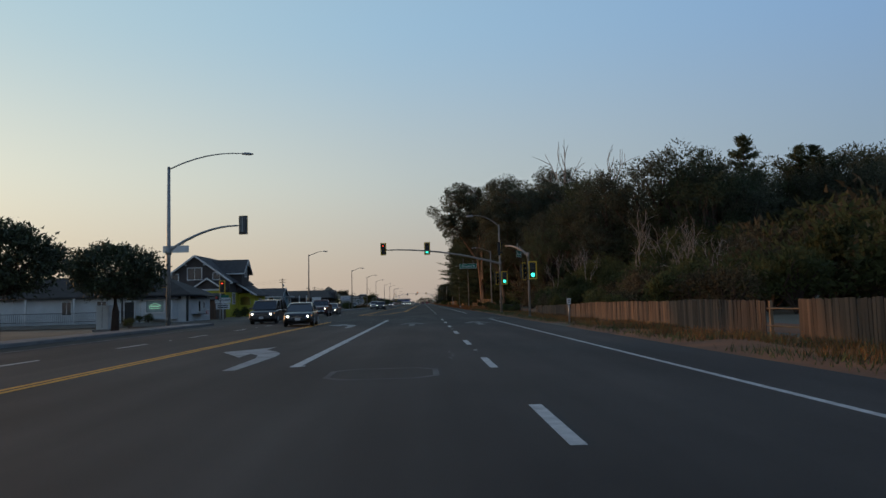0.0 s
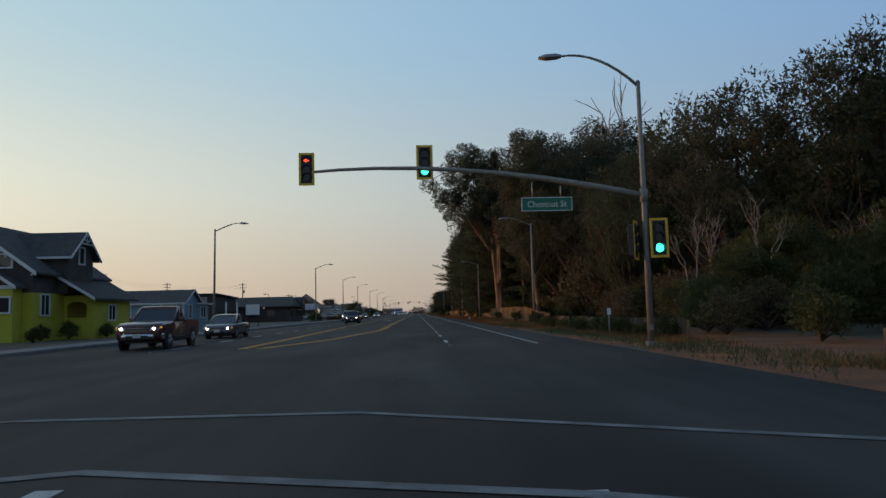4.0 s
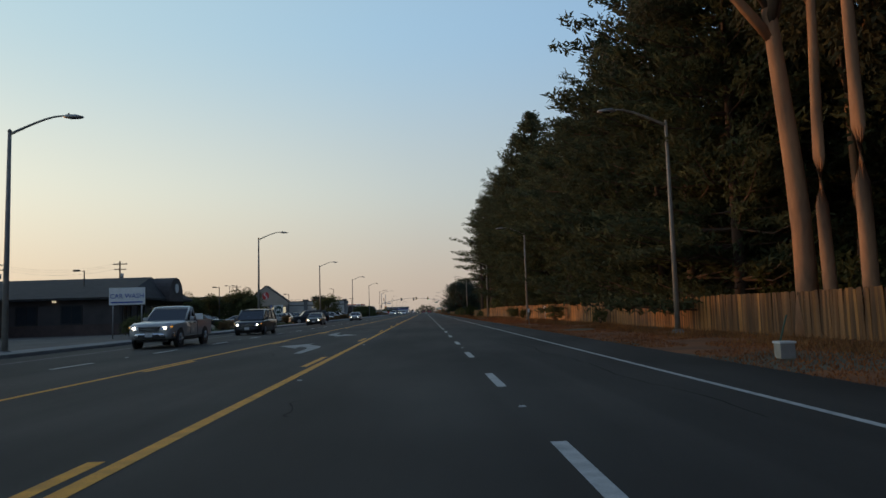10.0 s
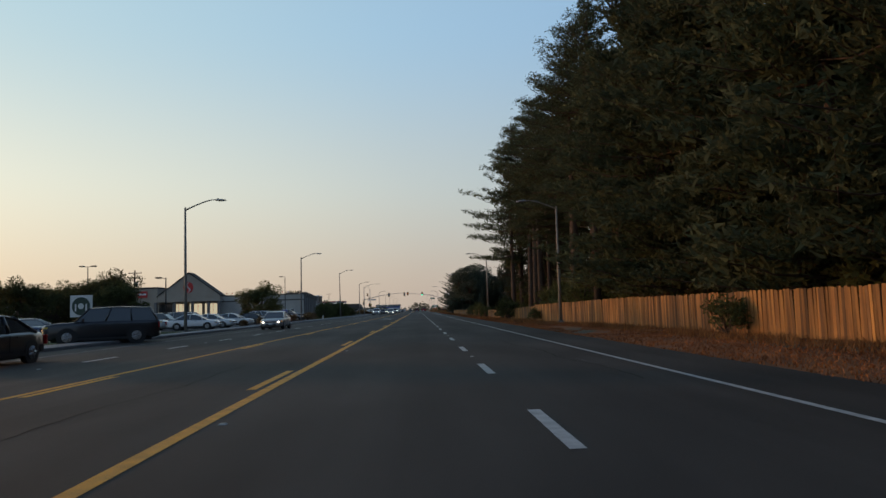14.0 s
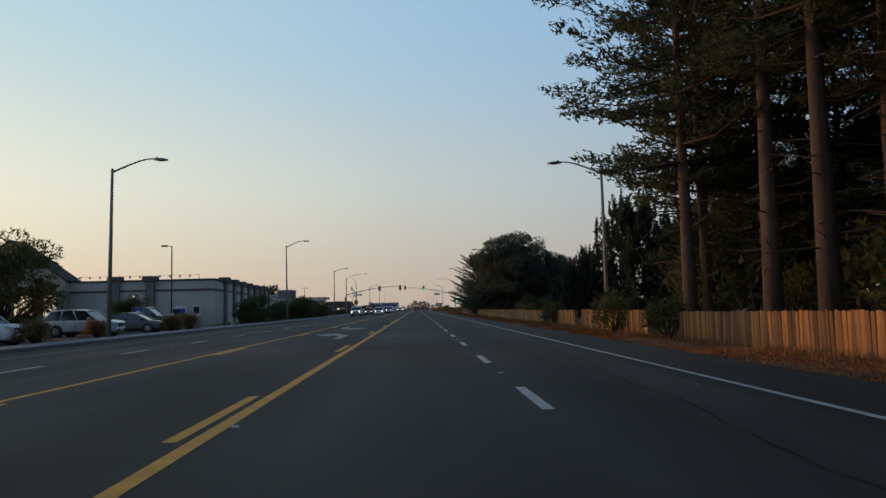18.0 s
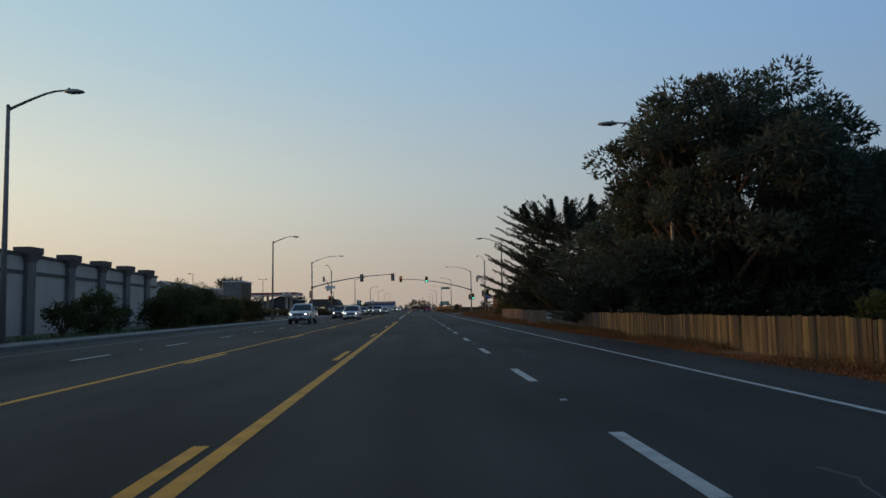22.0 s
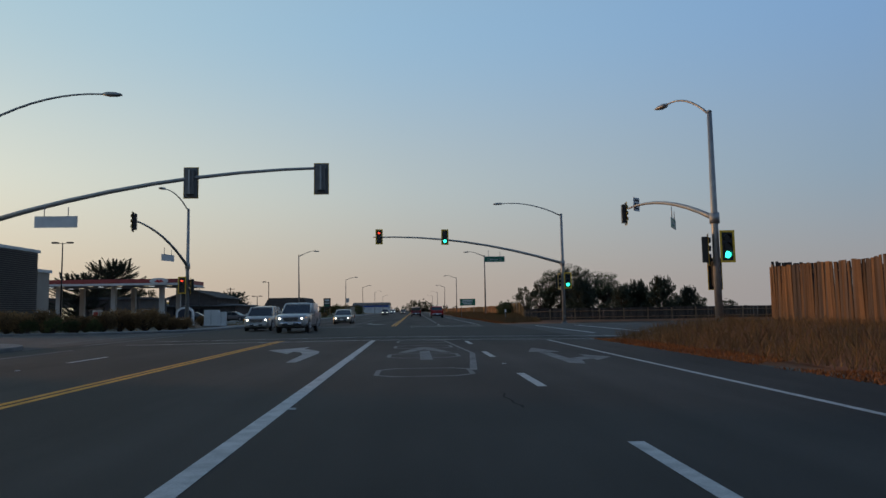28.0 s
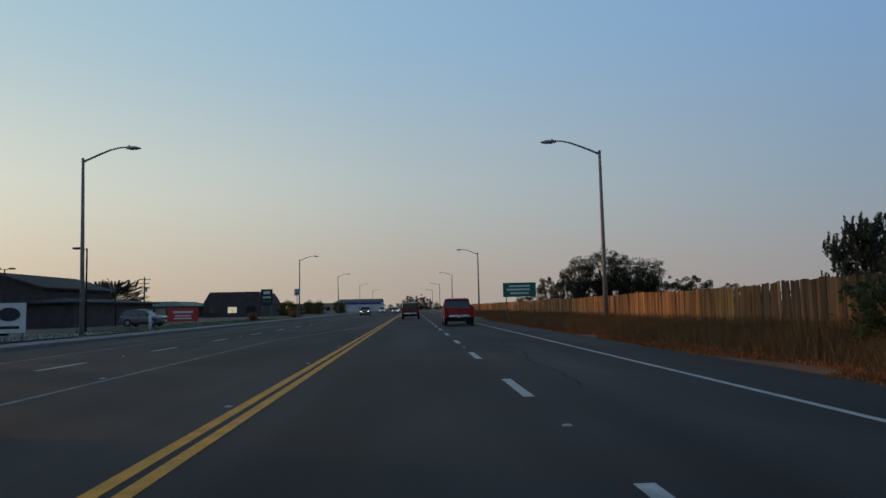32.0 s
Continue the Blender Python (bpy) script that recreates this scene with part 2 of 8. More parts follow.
M["cyp_leaf"] = mat("cypress_foliage", (0.08, 0.096, 0.070), 0.85, spec=0.2, col2=(0.052, 0.066, 0.048), scale=0.4, island=0.3, rand=0.2, leaf=0.5)
M["bush_leaf"] = mat("bush_leaf", (0.10, 0.108, 0.042), 0.8, spec=0.2, col2=(0.06, 0.068, 0.028), scale=0.6, island=0.3, rand=0.3, leaf=0.5)
M["broom_leaf"] = mat("broom_leaf", (0.17, 0.14, 0.035), 0.8, spec=0.2, col2=(0.09, 0.085, 0.026), scale=0.6, island=0.4, rand=0.2, leaf=0.5)
M["brown_leaf"] = mat("brown_thicket", (0.135, 0.102, 0.058), 0.85, spec=0.2, col2=(0.078, 0.064, 0.036), scale=0.5, island=0.5, rand=0.25, leaf=0.4)
M["topiary"] = mat("clipped_tree_leaf", (0.06, 0.075, 0.03), 0.6, col2=(0.035, 0.045, 0.02), scale=0.7, island=0.5)
M["red_shrub"] = mat("reddish_shrub", (0.26, 0.145, 0.06), 0.85, col2=(0.16, 0.105, 0.05), scale=0.8, island=0.5, rand=0.25, leaf=0.5)
M["board"] = mat("cedar_board", (0.43, 0.205, 0.058), 0.85, col2=(0.17, 0.076, 0.024), scale=1.2, bump=0.5, bscale=22, stretch=(3, 3, 0.25), rand=0.5, fine=0.3)
M["board_join"] = mat("cedar_boards", (0.43, 0.205, 0.058), 0.85, col2=(0.17, 0.076, 0.024), scale=1.2, bump=0.5, bscale=22, stretch=(3, 3, 0.25), island=0.5, fine=0.3)
M["board_grey"] = mat("weathered_board", (0.15, 0.095, 0.06), 0.9, col2=(0.075, 0.05, 0.036), scale=1.2, bump=0.4, bscale=22, stretch=(3, 3, 0.25), rand=0.35, fine=0.2)
M["board_grey_join"] = mat("weathered_boards", (0.15, 0.095, 0.06), 0.9, col2=(0.075, 0.05, 0.036), scale=1.2, bump=0.4, bscale=22, stretch=(3, 3, 0.25), island=0.35, fine=0.2)
M["board_brown"] = mat("brown_board", (0.23, 0.112, 0.042), 0.88, col2=(0.10, 0.052, 0.024), scale=1.2, bump=0.5, bscale=22, stretch=(3, 3, 0.25), rand=0.45, fine=0.3)
M["board_brown_join"] = mat("brown_boards", (0.23, 0.112, 0.042), 0.88, col2=(0.10, 0.052, 0.024), scale=1.2, bump=0.5, bscale=22, stretch=(3, 3, 0.25), island=0.45, fine=0.3)
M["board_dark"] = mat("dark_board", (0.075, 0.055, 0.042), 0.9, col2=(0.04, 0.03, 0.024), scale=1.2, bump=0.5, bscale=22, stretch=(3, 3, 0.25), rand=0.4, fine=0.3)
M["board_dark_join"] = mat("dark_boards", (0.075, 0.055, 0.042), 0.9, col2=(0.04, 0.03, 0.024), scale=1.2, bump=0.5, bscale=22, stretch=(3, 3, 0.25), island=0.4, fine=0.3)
M["litter"] = mat("needle_litter", (0.34, 0.11, 0.026), 0.95, col2=(0.17, 0.058, 0.016), scale=0.4, island=0.55)
M["rail"] = mat("fence_rail", (0.26, 0.17, 0.10), 0.9, var=0.12, scale=2, fine=0.2)
M["roof"] = mat("asphalt_shingle", (0.085, 0.08, 0.078), 0.9, var=0.12, scale=1.5, bump=0.5, bscale=18, fine=0.3, rand=0.2)
M["roof_dark"] = mat("dark_tar_roof", (0.05, 0.044, 0.04), 0.92, var=0.14, scale=1.2, bump=0.5, bscale=18, fine=0.3)
M["yard"] = mat("yard_dust", (0.15, 0.125, 0.095), 0.95, col2=(0.09, 0.078, 0.062), scale=0.4, bump=0.5, bscale=25, fine=0.4)
M["neon_pale"] = mat("pale_green_neon", (0.4, 0.75, 0.5), 0.4, var=0.03, emit=0.35)
M["pale_blind"] = mat("pale_window_blind", (0.34, 0.40, 0.36), 0.7, var=0.08, scale=2, fine=0.15)
M["dark_wall"] = mat("dark_stained_siding", (0.085, 0.07, 0.065), 0.85, var=0.1, scale=1.2, bump=0.3, bscale=20, fine=0.15)
M["grey_wall"] = mat("grey_brown_siding", (0.12, 0.105, 0.095), 0.85, var=0.08, scale=1.0, fine=0.15)
M["trim"] = mat("white_trim", (0.70, 0.70, 0.68), 0.6, var=0.05, scale=2, fine=0.08)
M["white_wall"] = mat("white_stucco", (0.60, 0.62, 0.62), 0.85, var=0.07, scale=0.7, bump=0.3, bscale=25, fine=0.12)
M["green_wall"] = mat("pale_green_siding", (0.36, 0.42, 0.38), 0.85, var=0.07, scale=0.8, fine=0.12)
M["yellow_wall"] = mat("yellow_siding", (0.52, 0.48, 0.05), 0.8, var=0.06, scale=0.8, fine=0.1)
M["blue_wall"] = mat("pale_blue_siding", (0.27, 0.40, 0.46), 0.8, var=0.06, scale=0.8, fine=0.1)
M["beige_wall"] = mat("beige_stucco", (0.40, 0.345, 0.28), 0.9, var=0.06, scale=0.5, bump=0.3, bscale=20, fine=0.12)
M["pale_wall"] = mat("pale_stucco", (0.50, 0.47, 0.42), 0.9, var=0.06, scale=0.4, bump=0.3, bscale=20, fine=0.12)
M["kiosk_wood"] = mat("brown_shed_boards", (0.14, 0.095, 0.065), 0.9, col2=(0.08, 0.058, 0.042), scale=1.2, bump=0.4, bscale=22, stretch=(3, 3, 0.25), fine=0.25)
M["pil"] = mat("grey_pilaster", (0.20, 0.19, 0.18), 0.9, var=0.08, scale=0.8, fine=0.12)
M["brick_dark"] = mat("dark_brick", (0.105, 0.07, 0.058), 0.9, var=0.12, scale=1.5, fine=0.2)
M["canopy_red"] = mat("canopy_red", (0.34, 0.05, 0.045), 0.5, var=0.06, scale=1)
M["glass"] = mat("window_glass", (0.03, 0.035, 0.04), 0.08, var=0.05, spec=0.8)
M["lit_glass"] = mat("lit_window", (0.9, 0.75, 0.5), 0.3, var=0.05, emit=0.5)
M["green_led"] = mat("green_led", (0.1, 0.9, 0.25), 0.3, var=0.02, emit=0.6)
M["green_roof"] = mat("green_metal_roof", (0.035, 0.10, 0.065), 0.6, var=0.1, scale=1.0, fine=0.1)
M["white_led"] = mat("white_led", (0.9, 0.95, 1.0), 0.3, var=0.02, emit=0.7)
M["head_on"] = mat("lit_headlamp", (1.0, 0.9, 0.7), 0.2, var=0.02, emit=7.0)
M["amber_on"] = mat("amber_lamp", (1.0, 0.45, 0.06), 0.3, var=0.02, emit=0.5)
M["tail"] = mat("tail_lamp", (0.35, 0.01, 0.01), 0.25, var=0.05, coat=0.5)
M["tyre"] = mat("tyre_rubber", (0.02, 0.02, 0.02), 0.85, var=0.1, scale=8)
M["rim"] = mat("alloy_rim", (0.45, 0.45, 0.45), 0.35, metal=0.8, var=0.08, scale=8)
M["chrome"] = mat("chrome", (0.6, 0.6, 0.6), 0.2, metal=0.9, var=0.04)
M["plate"] = mat("number_plate", (0.6, 0.6, 0.58), 0.5, var=0.05)


def paint(name, col):
    if "paint_" + name not in M:
        M["paint_" + name] = mat("car_paint_" + name, col, 0.32, metal=0.15, var=0.04, scale=1.5, coat=0.6, fine=0.06)
    return M["paint_" + name]


# ---- mesh tools ----
class Mesh:
    """Collects primitives into one mesh."""
    def __init__(self):
        self.v, self.f, self.s = [], [], []

    def add(self, vs, fs, smooth=False):
        k = len(self.v)
        self.v += [tuple(p) for p in vs]
        self.f += [tuple(i + k for i in q) for q in fs]
        self.s += [smooth] * len(fs)
        return self

    def box(self, c, s, rz=0.0, tilt=0.0, top=1.0):
        x, y, z = s[0] / 2, s[1] / 2, s[2] / 2
        m = Matrix.Translation(c) @ Matrix.Rotation(radians(rz), 4, "Z") @ Matrix.Rotation(radians(tilt), 4, "X")
        pts = [m @ Vector(((x if i & 1 else -x) * (top if i & 4 else 1), (y if i & 2 else -y) * (top if i & 4 else 1), z if i & 4 else -z)) for i in range(8)]
        return self.add(pts, [(0, 2, 3, 1), (4, 5, 7, 6), (0, 1, 5, 4), (1, 3, 7, 5), (3, 2, 6, 7), (2, 0, 4, 6)])

    def bevel_box(self, c, s, b=0.02, rz=0.0):
        """A box with chamfered edges all round."""
        bm = bmesh.new()
        bmesh.ops.create_cube(bm, size=1.0, matrix=Matrix.Translation(c) @ Matrix.Rotation(radians(rz), 4, "Z") @ Matrix.Diagonal((*s, 1)))
        bmesh.ops.bevel(bm, geom=bm.edges[:], offset=b, segments=2, affect="EDGES", profile=0.7)
        bm.verts.ensure_lookup_table()
        bm.verts.index_update()
        self.add([v.co for v in bm.verts], [[v.index for v in f.verts] for f in bm.faces])
        bm.free()
        return self

    def tube(self, pts, radii, n=8, caps=True):
        pts = [Vector(p) for p in pts]
        if not hasattr(radii, "__len__"):
            radii = [radii] * len(pts)
        rings = []
        for i, p in enumerate(pts):
            d = (pts[min(i + 1, len(pts) - 1)] - pts[max(i - 1, 0)]).normalized()
            u = d.cross(Vector((0, 0, 1)))
            u = Vector((1, 0, 0)) if u.length < 1e-3 else u.normalized()
            w = u.cross(d)
            rings += [p + (u * math.cos(a) + w * math.sin(a)) * radii[i] for a in (2 * math.pi * k / n for k in range(n))]
        fs = [(i * n + k, i * n + (k + 1) % n, (i + 1) * n + (k + 1) % n, (i + 1) * n + k) for i in range(len(pts) - 1) for k in range(n)]
        self.add(rings, fs, True)
        if caps:
            k = len(self.v) - len(rings)
            self.f += [tuple(range(k + n - 1, k - 1, -1)), tuple(range(k + len(rings) - n, k + len(rings)))]
            self.s += [False, False]
        return self

    def prism(self, poly, axis, a, b):
        """A polygon in the plane across the axis (x: y,z; y: x,z; z: x,y), drawn out from a to b."""
        put = {"x": lambda p, t: (t, p[0], p[1]), "y": lambda p, t: (p[0], t, p[1]), "z": lambda p, t: (p[0], p[1], t)}[axis]
        n = len(poly)
        return self.add([put(p, a) for p in poly] + [put(p, b) for p in poly],
                        [tuple(range(n)), tuple(range(2 * n - 1, n - 1, -1))] + [(i, i + n, (i + 1) % n + n, (i + 1) % n) for i in range(n)])

    def loft(self, rings, smooth=True):
        n = len(rings[0])
        vs = [p for r in rings for p in r]
        fs = [(i * n + k, i * n + (k + 1) % n, (i + 1) * n + (k + 1) % n, (i + 1) * n + k) for i in range(len(rings) - 1) for k in range(n)]
        self.add(vs, fs, smooth)
        k = len(self.v) - len(vs)
        self.f += [tuple(range(k + n - 1, k - 1, -1)), tuple(range(k + len(vs) - n, k + len(vs)))]
        self.s += [False, False]
        return self

    def done(self, name, material):
        me = bpy.data.meshes.new(name)
        me.from_pydata(self.v, [], self.f)
        me.polygons.foreach_set("use_smooth", self.s)
        bm = bmesh.new()
        bm.from_mesh(me)
        bmesh.ops.recalc_face_normals(bm, faces=bm.faces)
        bm.to_mesh(me)
        bm.free()
        me.materials.append(material)
        return me


def quads(name, pts, material, n=4):
    """A mesh of loose n-sided leaves out of an array (leaf, corner, xyz)."""
    pts = np.asarray(pts, dtype=np.float32).reshape(-1, 3)
    me = bpy.data.meshes.new(name)
    k = len(pts) // n
    me.vertices.add(len(pts)), me.loops.add(len(pts)), me.polygons.add(k)
    me.vertices.foreach_set("co", pts.ravel())
    me.loops.foreach_set("vertex_index", np.arange(len(pts), dtype=np.int32))
    me.polygons.foreach_set("loop_start", np.arange(0, len(pts), n, dtype=np.int32))
    me.polygons.foreach_set("loop_total", np.full(k, n, dtype=np.int32))
    me.update()
    me.materials.append(material)
    return me


def part(name, mesh, material, parent, label="", kind=""):
    me = mesh.done(name, material) if isinstance(mesh, Mesh) else mesh
    ob = new(name, me)
    ob.parent = parent
    return tagged(ob, label, kind=kind)


def thing(name, m, label, category, group="", kind="", mesh=None, material=None):
    ob = new(name, mesh.done(name, material) if isinstance(mesh, Mesh) else mesh)
    ob.matrix_world = m
    return tagged(ob, label, category, group, kind)


def text(words, size, material, parent, m, name="lettering", extrude=0.004, squeeze=1.0):
    cu = bpy.data.curves.new(name, "FONT")
    cu.body, cu.size, cu.align_x, cu.align_y, cu.extrude, cu.resolution_u = words, size, "CENTER", "CENTER", extrude, 2
    tmp = bpy.data.objects.new(name, cu)
    me = bpy.data.meshes.new_from_object(tmp)
    bpy.data.objects.remove(tmp)
    me.materials.clear()
    me.materials.append(material)
    ob = new(name, me)
    ob.parent, ob.matrix_basis = parent, m @ Matrix.Diagonal((squeeze, 1, 1, 1))
    return ob

# ---- ground and road ----
def sheet(name, x0, x1, y0, y1, z, material, label, category, nx=1, ny=1, rough=0.0, thick=0.0):
    m = Mesh()
    for i in range(nx):
        for j in range(ny):
            xa, xb, ya, yb = x0 + (x1 - x0) * i / nx, x0 + (x1 - x0) * (i + 1) / nx, y0 + (y1 - y0) * j / ny, y0 + (y1 - y0) * (j + 1) / ny
            h = [z + (rough * noise.noise((x * 0.35, y * 0.12, 5.0)) if rough else 0) for x, y in ((xa, ya), (xb, ya), (xb, yb), (xa, yb))]
            m.add([(xa, ya, h[0]), (xb, ya, h[1]), (xb, yb, h[2]), (xa, yb, h[3])], [(0, 1, 2, 3)])
    return thing(name, Matrix(), label, category, kind="structure", mesh=m, material=material)


KERB = -16.7
sheet("ground", -2500, 2500, -600, 4000, -0.06, M["ground"], "dry bare earth that runs to the horizon", "ground", 10, 10)
sheet("road", KERB, 5.3, -300, 1500, 0.0, M["asphalt"], "dark grey asphalt of a five-lane road", "road")
sheet("side_street", -120, KERB, 53, 68, 0.004, M["asphalt"], "dark asphalt of a crossing street", "road")
sheet("side_street", -160, KERB, 454.7, 470, 0.004, M["asphalt_old"], "worn asphalt of a crossing street", "road")
sheet("side_street", 5.25, 160, 453.6, 482, 0.004, M["asphalt_old"], "worn asphalt of a crossing street", "road")
sheet("crossing_surface", KERB, 5.3, 459.0, 481.0, 0.003, M["asphalt_cross"], "brownish worn asphalt in the middle of the crossing", "road")
sheet("dirt_verge", 5.3, 14.5, -100, 454, -0.045, M["dirt"], "reddish dirt verge beside the shoulder", "verge", 9, 380, 0.07)
sheet("dirt_verge", 5.3, 12.0, 481.8, 1000, -0.015, M["dirt"], "reddish dirt verge beside the shoulder", "verge")
for y0, y1 in ((-60, 52), (69, 449.2), (477, 900)):
    k = Mesh()
    k.prism([(KERB, -0.1), (KERB, 0.13), (KERB - 0.02, 0.15), (KERB - 0.15, 0.15), (KERB - 0.15, -0.1)], "y", y0, y1)
    thing("kerb", Matrix(), "grey concrete kerb along the road", "kerb", kind="structure", mesh=k, material=M["concrete"])
    p = Mesh()
    n = 0
    y = y0
    while y < y1:
        p.box((KERB - 1.0, y + 0.745, 0.085), (1.66, 1.48, 0.12))
        y += 1.5
    thing("pavement", Matrix(), "pale concrete pavement in square slabs", "pavement", kind="structure", mesh=p, material=M["concrete"])


def corner(cx, cy, r, a0, a1, tip):
    """A rounded street corner: the asphalt outside the arc, its kerb and the pavement behind."""
    arc = [math.radians(a0 + (a1 - a0) * k / 12) for k in range(13)]

    def ring(rad, z, a):
        return (cx + rad * math.cos(a), cy + rad * math.sin(a), z)
    m = Mesh()
    for a, b in zip(arc, arc[1:]):
        m.add([(tip[0], tip[1], 0.004), ring(r, 0.004, a), ring(r, 0.004, b)], [(0, 1, 2)])
    thing("street_corner", Matrix(), "worn asphalt in the turn of a street corner", "road", kind="structure", mesh=m, material=M["asphalt_old"])
    k = Mesh().loft([[ring(r, -0.1, a), ring(r, 0.13, a), ring(r - 0.03, 0.15, a), ring(r - 0.15, 0.15, a), ring(r - 0.15, -0.1, a)] for a in arc], False)
    thing("kerb", Matrix(), "grey concrete kerb round a street corner", "kerb", kind="structure", mesh=k, material=M["concrete"])
    p = Mesh()
    for a, b in zip(arc, arc[1:]):
        p.loft([[ring(r - 0.17, 0.0, t), ring(r - 0.17, 0.145, t), ring(r - 1.75, 0.145, t), ring(r - 1.75, 0.0, t)] for t in (a, b - 0.004 * (1 if b > a else -1))], False)
    thing("pavement", Matrix(), "pale concrete pavement round a street corner", "pavement", kind="structure", mesh=p, material=M["concrete"])


corner(KERB - 5.5, 449.2, 5.5, 0, 90, (KERB, 454.7))
corner(KERB - 7.0, 477.0, 7.0, 0, -90, (KERB, 470.0))
for x1, y, s in ((KERB - 5.5, 454.7, -1), (KERB - 7.0, 470.0, 1)):
    k = Mesh().prism([(y, -0.1), (y, 0.13), (y + 0.02 * s, 0.15), (y + 0.15 * s, 0.15), (y + 0.15 * s, -0.1)], "x", -120, x1)
    thing("kerb", Matrix(), "grey concrete kerb along the crossing street", "kerb", kind="structure", mesh=k, material=M["concrete"])


def strip(m, x, y0, y1, w=0.12, z=0.005, x1=None):
    x1 = x if x1 is None else x1
    m.add([(x - w / 2, y0, z), (x + w / 2, y0, z), (x1 + w / 2, y1, z), (x1 - w / 2, y1, z)], [(0, 1, 2, 3)])
    return m


def marking(name, m, material, label):
    return thing(name, Matrix(), label, "road marking", kind="structure", mesh=m, material=material)


P = 7.315
dash = strip(Mesh(), 0, 0, 2.45, 0.16).done("dash", M["white_paint"])
lane = tagged(new("lane_line"), "broken white line of short dashes between two lanes", "road marking", kind="structure")
stud = Mesh().box((0, 0, 0.008), (0.10, 0.09, 0.015), top=0.7).done("road_stud", M["stud"])
studs = tagged(new("road_studs"), "small raised reflective studs along the lane lines", "road stud", kind="structure")


def row_of_dashes(x, phase, y0, y1, mesh=dash):
    k = math.ceil((y0 - phase) / P)
    i = 0
    while phase + k * P + 2.45 < y1:
        o = new("dash", mesh)
        o.parent, o.location = lane, (x, phase + k * P, 0)
        if k % 2 == 0:
            s = new("stud", stud)
            s.parent, s.location = studs, (x, phase + k * P - 2.4, 0)
        k += 1


row_of_dashes(0, 6.2, -30, 53)
row_of_dashes(0, 3.62, 74, 455)
row_of_dashes(0, 1.43, 482, 900)
row_of_dashes(-11.6, 2.0, -30, 50)
row_of_dashes(-11.45, 4.2, 76, 452)
row_of_dashes(-10.4, 1.2, 482, 900)

for x, ys in ((-3.9, (15.0, 23.7, 32.4, 41.0, 49.6)), (-3.66, [273.7 + 14.6 * k for k in range(9)]), (-3.72, [123.0 + 14.6 * k for k in range(8)]), (-3.72, (423.7, 433.1, 442.5)), (-4.12, [491.4 + 7.3 * k for k in range(5)]), (-7.85, (489.0, 496.3, 503.5))):
    for y in ys:
        s = new("stud", stud)
        s.parent, s.location = studs, (x, y, 0)

w = Mesh()
strip(w, 3.35, -60, 50.5), strip(w, 3.3, 74, 452), strip(w, 3.25, 481.2, 900)
marking("edge_line", w, M["white_paint"], "solid white edge line along the shoulder")
w = Mesh()
strip(w, -14.9, -60, 48), strip(w, -14.6, 78, 450), strip(w, -12.9, 484, 900)
marking("edge_line", w, M["worn_paint"], "worn white edge line beside the far kerb")
w = Mesh()
strip(w, -4.05, 14.8, 53.1, 0.22), strip(w, -3.88, 412, 454.3, 0.22)
marking("turn_lane_line", w, M["white_paint"], "wide solid white line beside the turn lane")
w = Mesh()
strip(w, -7.6, 484, 520, 0.13), strip(w, -7.5, 520, 548, 0.13, x1=-3.9)
marking("turn_lane_line", w, M["worn_paint"], "worn solid white line beside a turn lane")
w = Mesh()
for x in (-8.13, -8.36):
    strip(w, x, -60, 52, 0.14), strip(w, x, 76, 108, 0.14)
for x in (-8.1, -7.88):
    strip(w, x, 408, 455, 0.14)
for x in (-3.92, -3.67):
    strip(w, x, 481.2, 900, 0.15)
for dx in (0.0, 0.24):
    strip(w, -7.6 + dx, 76, 84, 0.15, x1=-5.75 + dx)
    strip(w, -5.75 + dx, 84, 100, 0.15, x1=-4.15 + dx), strip(w, -4.15 + dx, 100, 112, 0.15, x1=-3.98 + dx)
marking("double_yellow_line", w, M["yellow_paint"], "double solid yellow line in the middle of the road")
w = Mesh()
strip(w, -8.38, 108, 200, 0.15), strip(w, -8.38, 200, 300, 0.15, x1=-7.95), strip(w, -7.95, 300, 408, 0.15), strip(w, -3.98, 112, 240, 0.18), strip(w, -3.98, 240, 255, 0.18, x1=-3.83), strip(w, -3.83, 255, 396, 0.18, x1=-3.7)
marking("yellow_line", w, M["yellow_paint"], "solid yellow line at the side of the middle lane")
ydash = strip(Mesh(), 0, 0, 3.7, 0.16).done("dash", M["yellow_paint"])
yl = tagged(new("yellow_broken_line"), "broken yellow line inside the middle turn lane", "road marking", kind="structure")
for k in range(20):
    y = 111.9 + 14.63 * k
    for x in (-4.26 + 0.15 * min(1, max(0, (y - 235) / 20)) + 0.13 * max(0, y - 255) / 140, -8.14 + 0.43 * min(1, max(0, (y - 200) / 100))):
        o = new("dash", ydash)
        o.parent, o.location = yl, (x, y, 0)
# stop lines and crosswalks
for x, y, wx, wy, mt in ((0.4, 477.5, 5.6, 0.34, "white_paint"), (0.4, 481.1, 5.6, 0.3, "white_paint"), (-9.6, 481.1, 6.4, 0.3, "white_paint"), (7.0, 467.5, 0.2, 17, "white_paint"), (9.9, 467.5, 0.2, 17, "white_paint"), (-15.8, 459.5, 0.16, 12.5, "worn_paint"), (-18.4, 462, 0.16, 12, "worn_paint")):
    marking("crosswalk_line", Mesh().box((x, y, 0.009), (wx, wy, 0.004)), M[mt], "thin worn white line of a crosswalk")


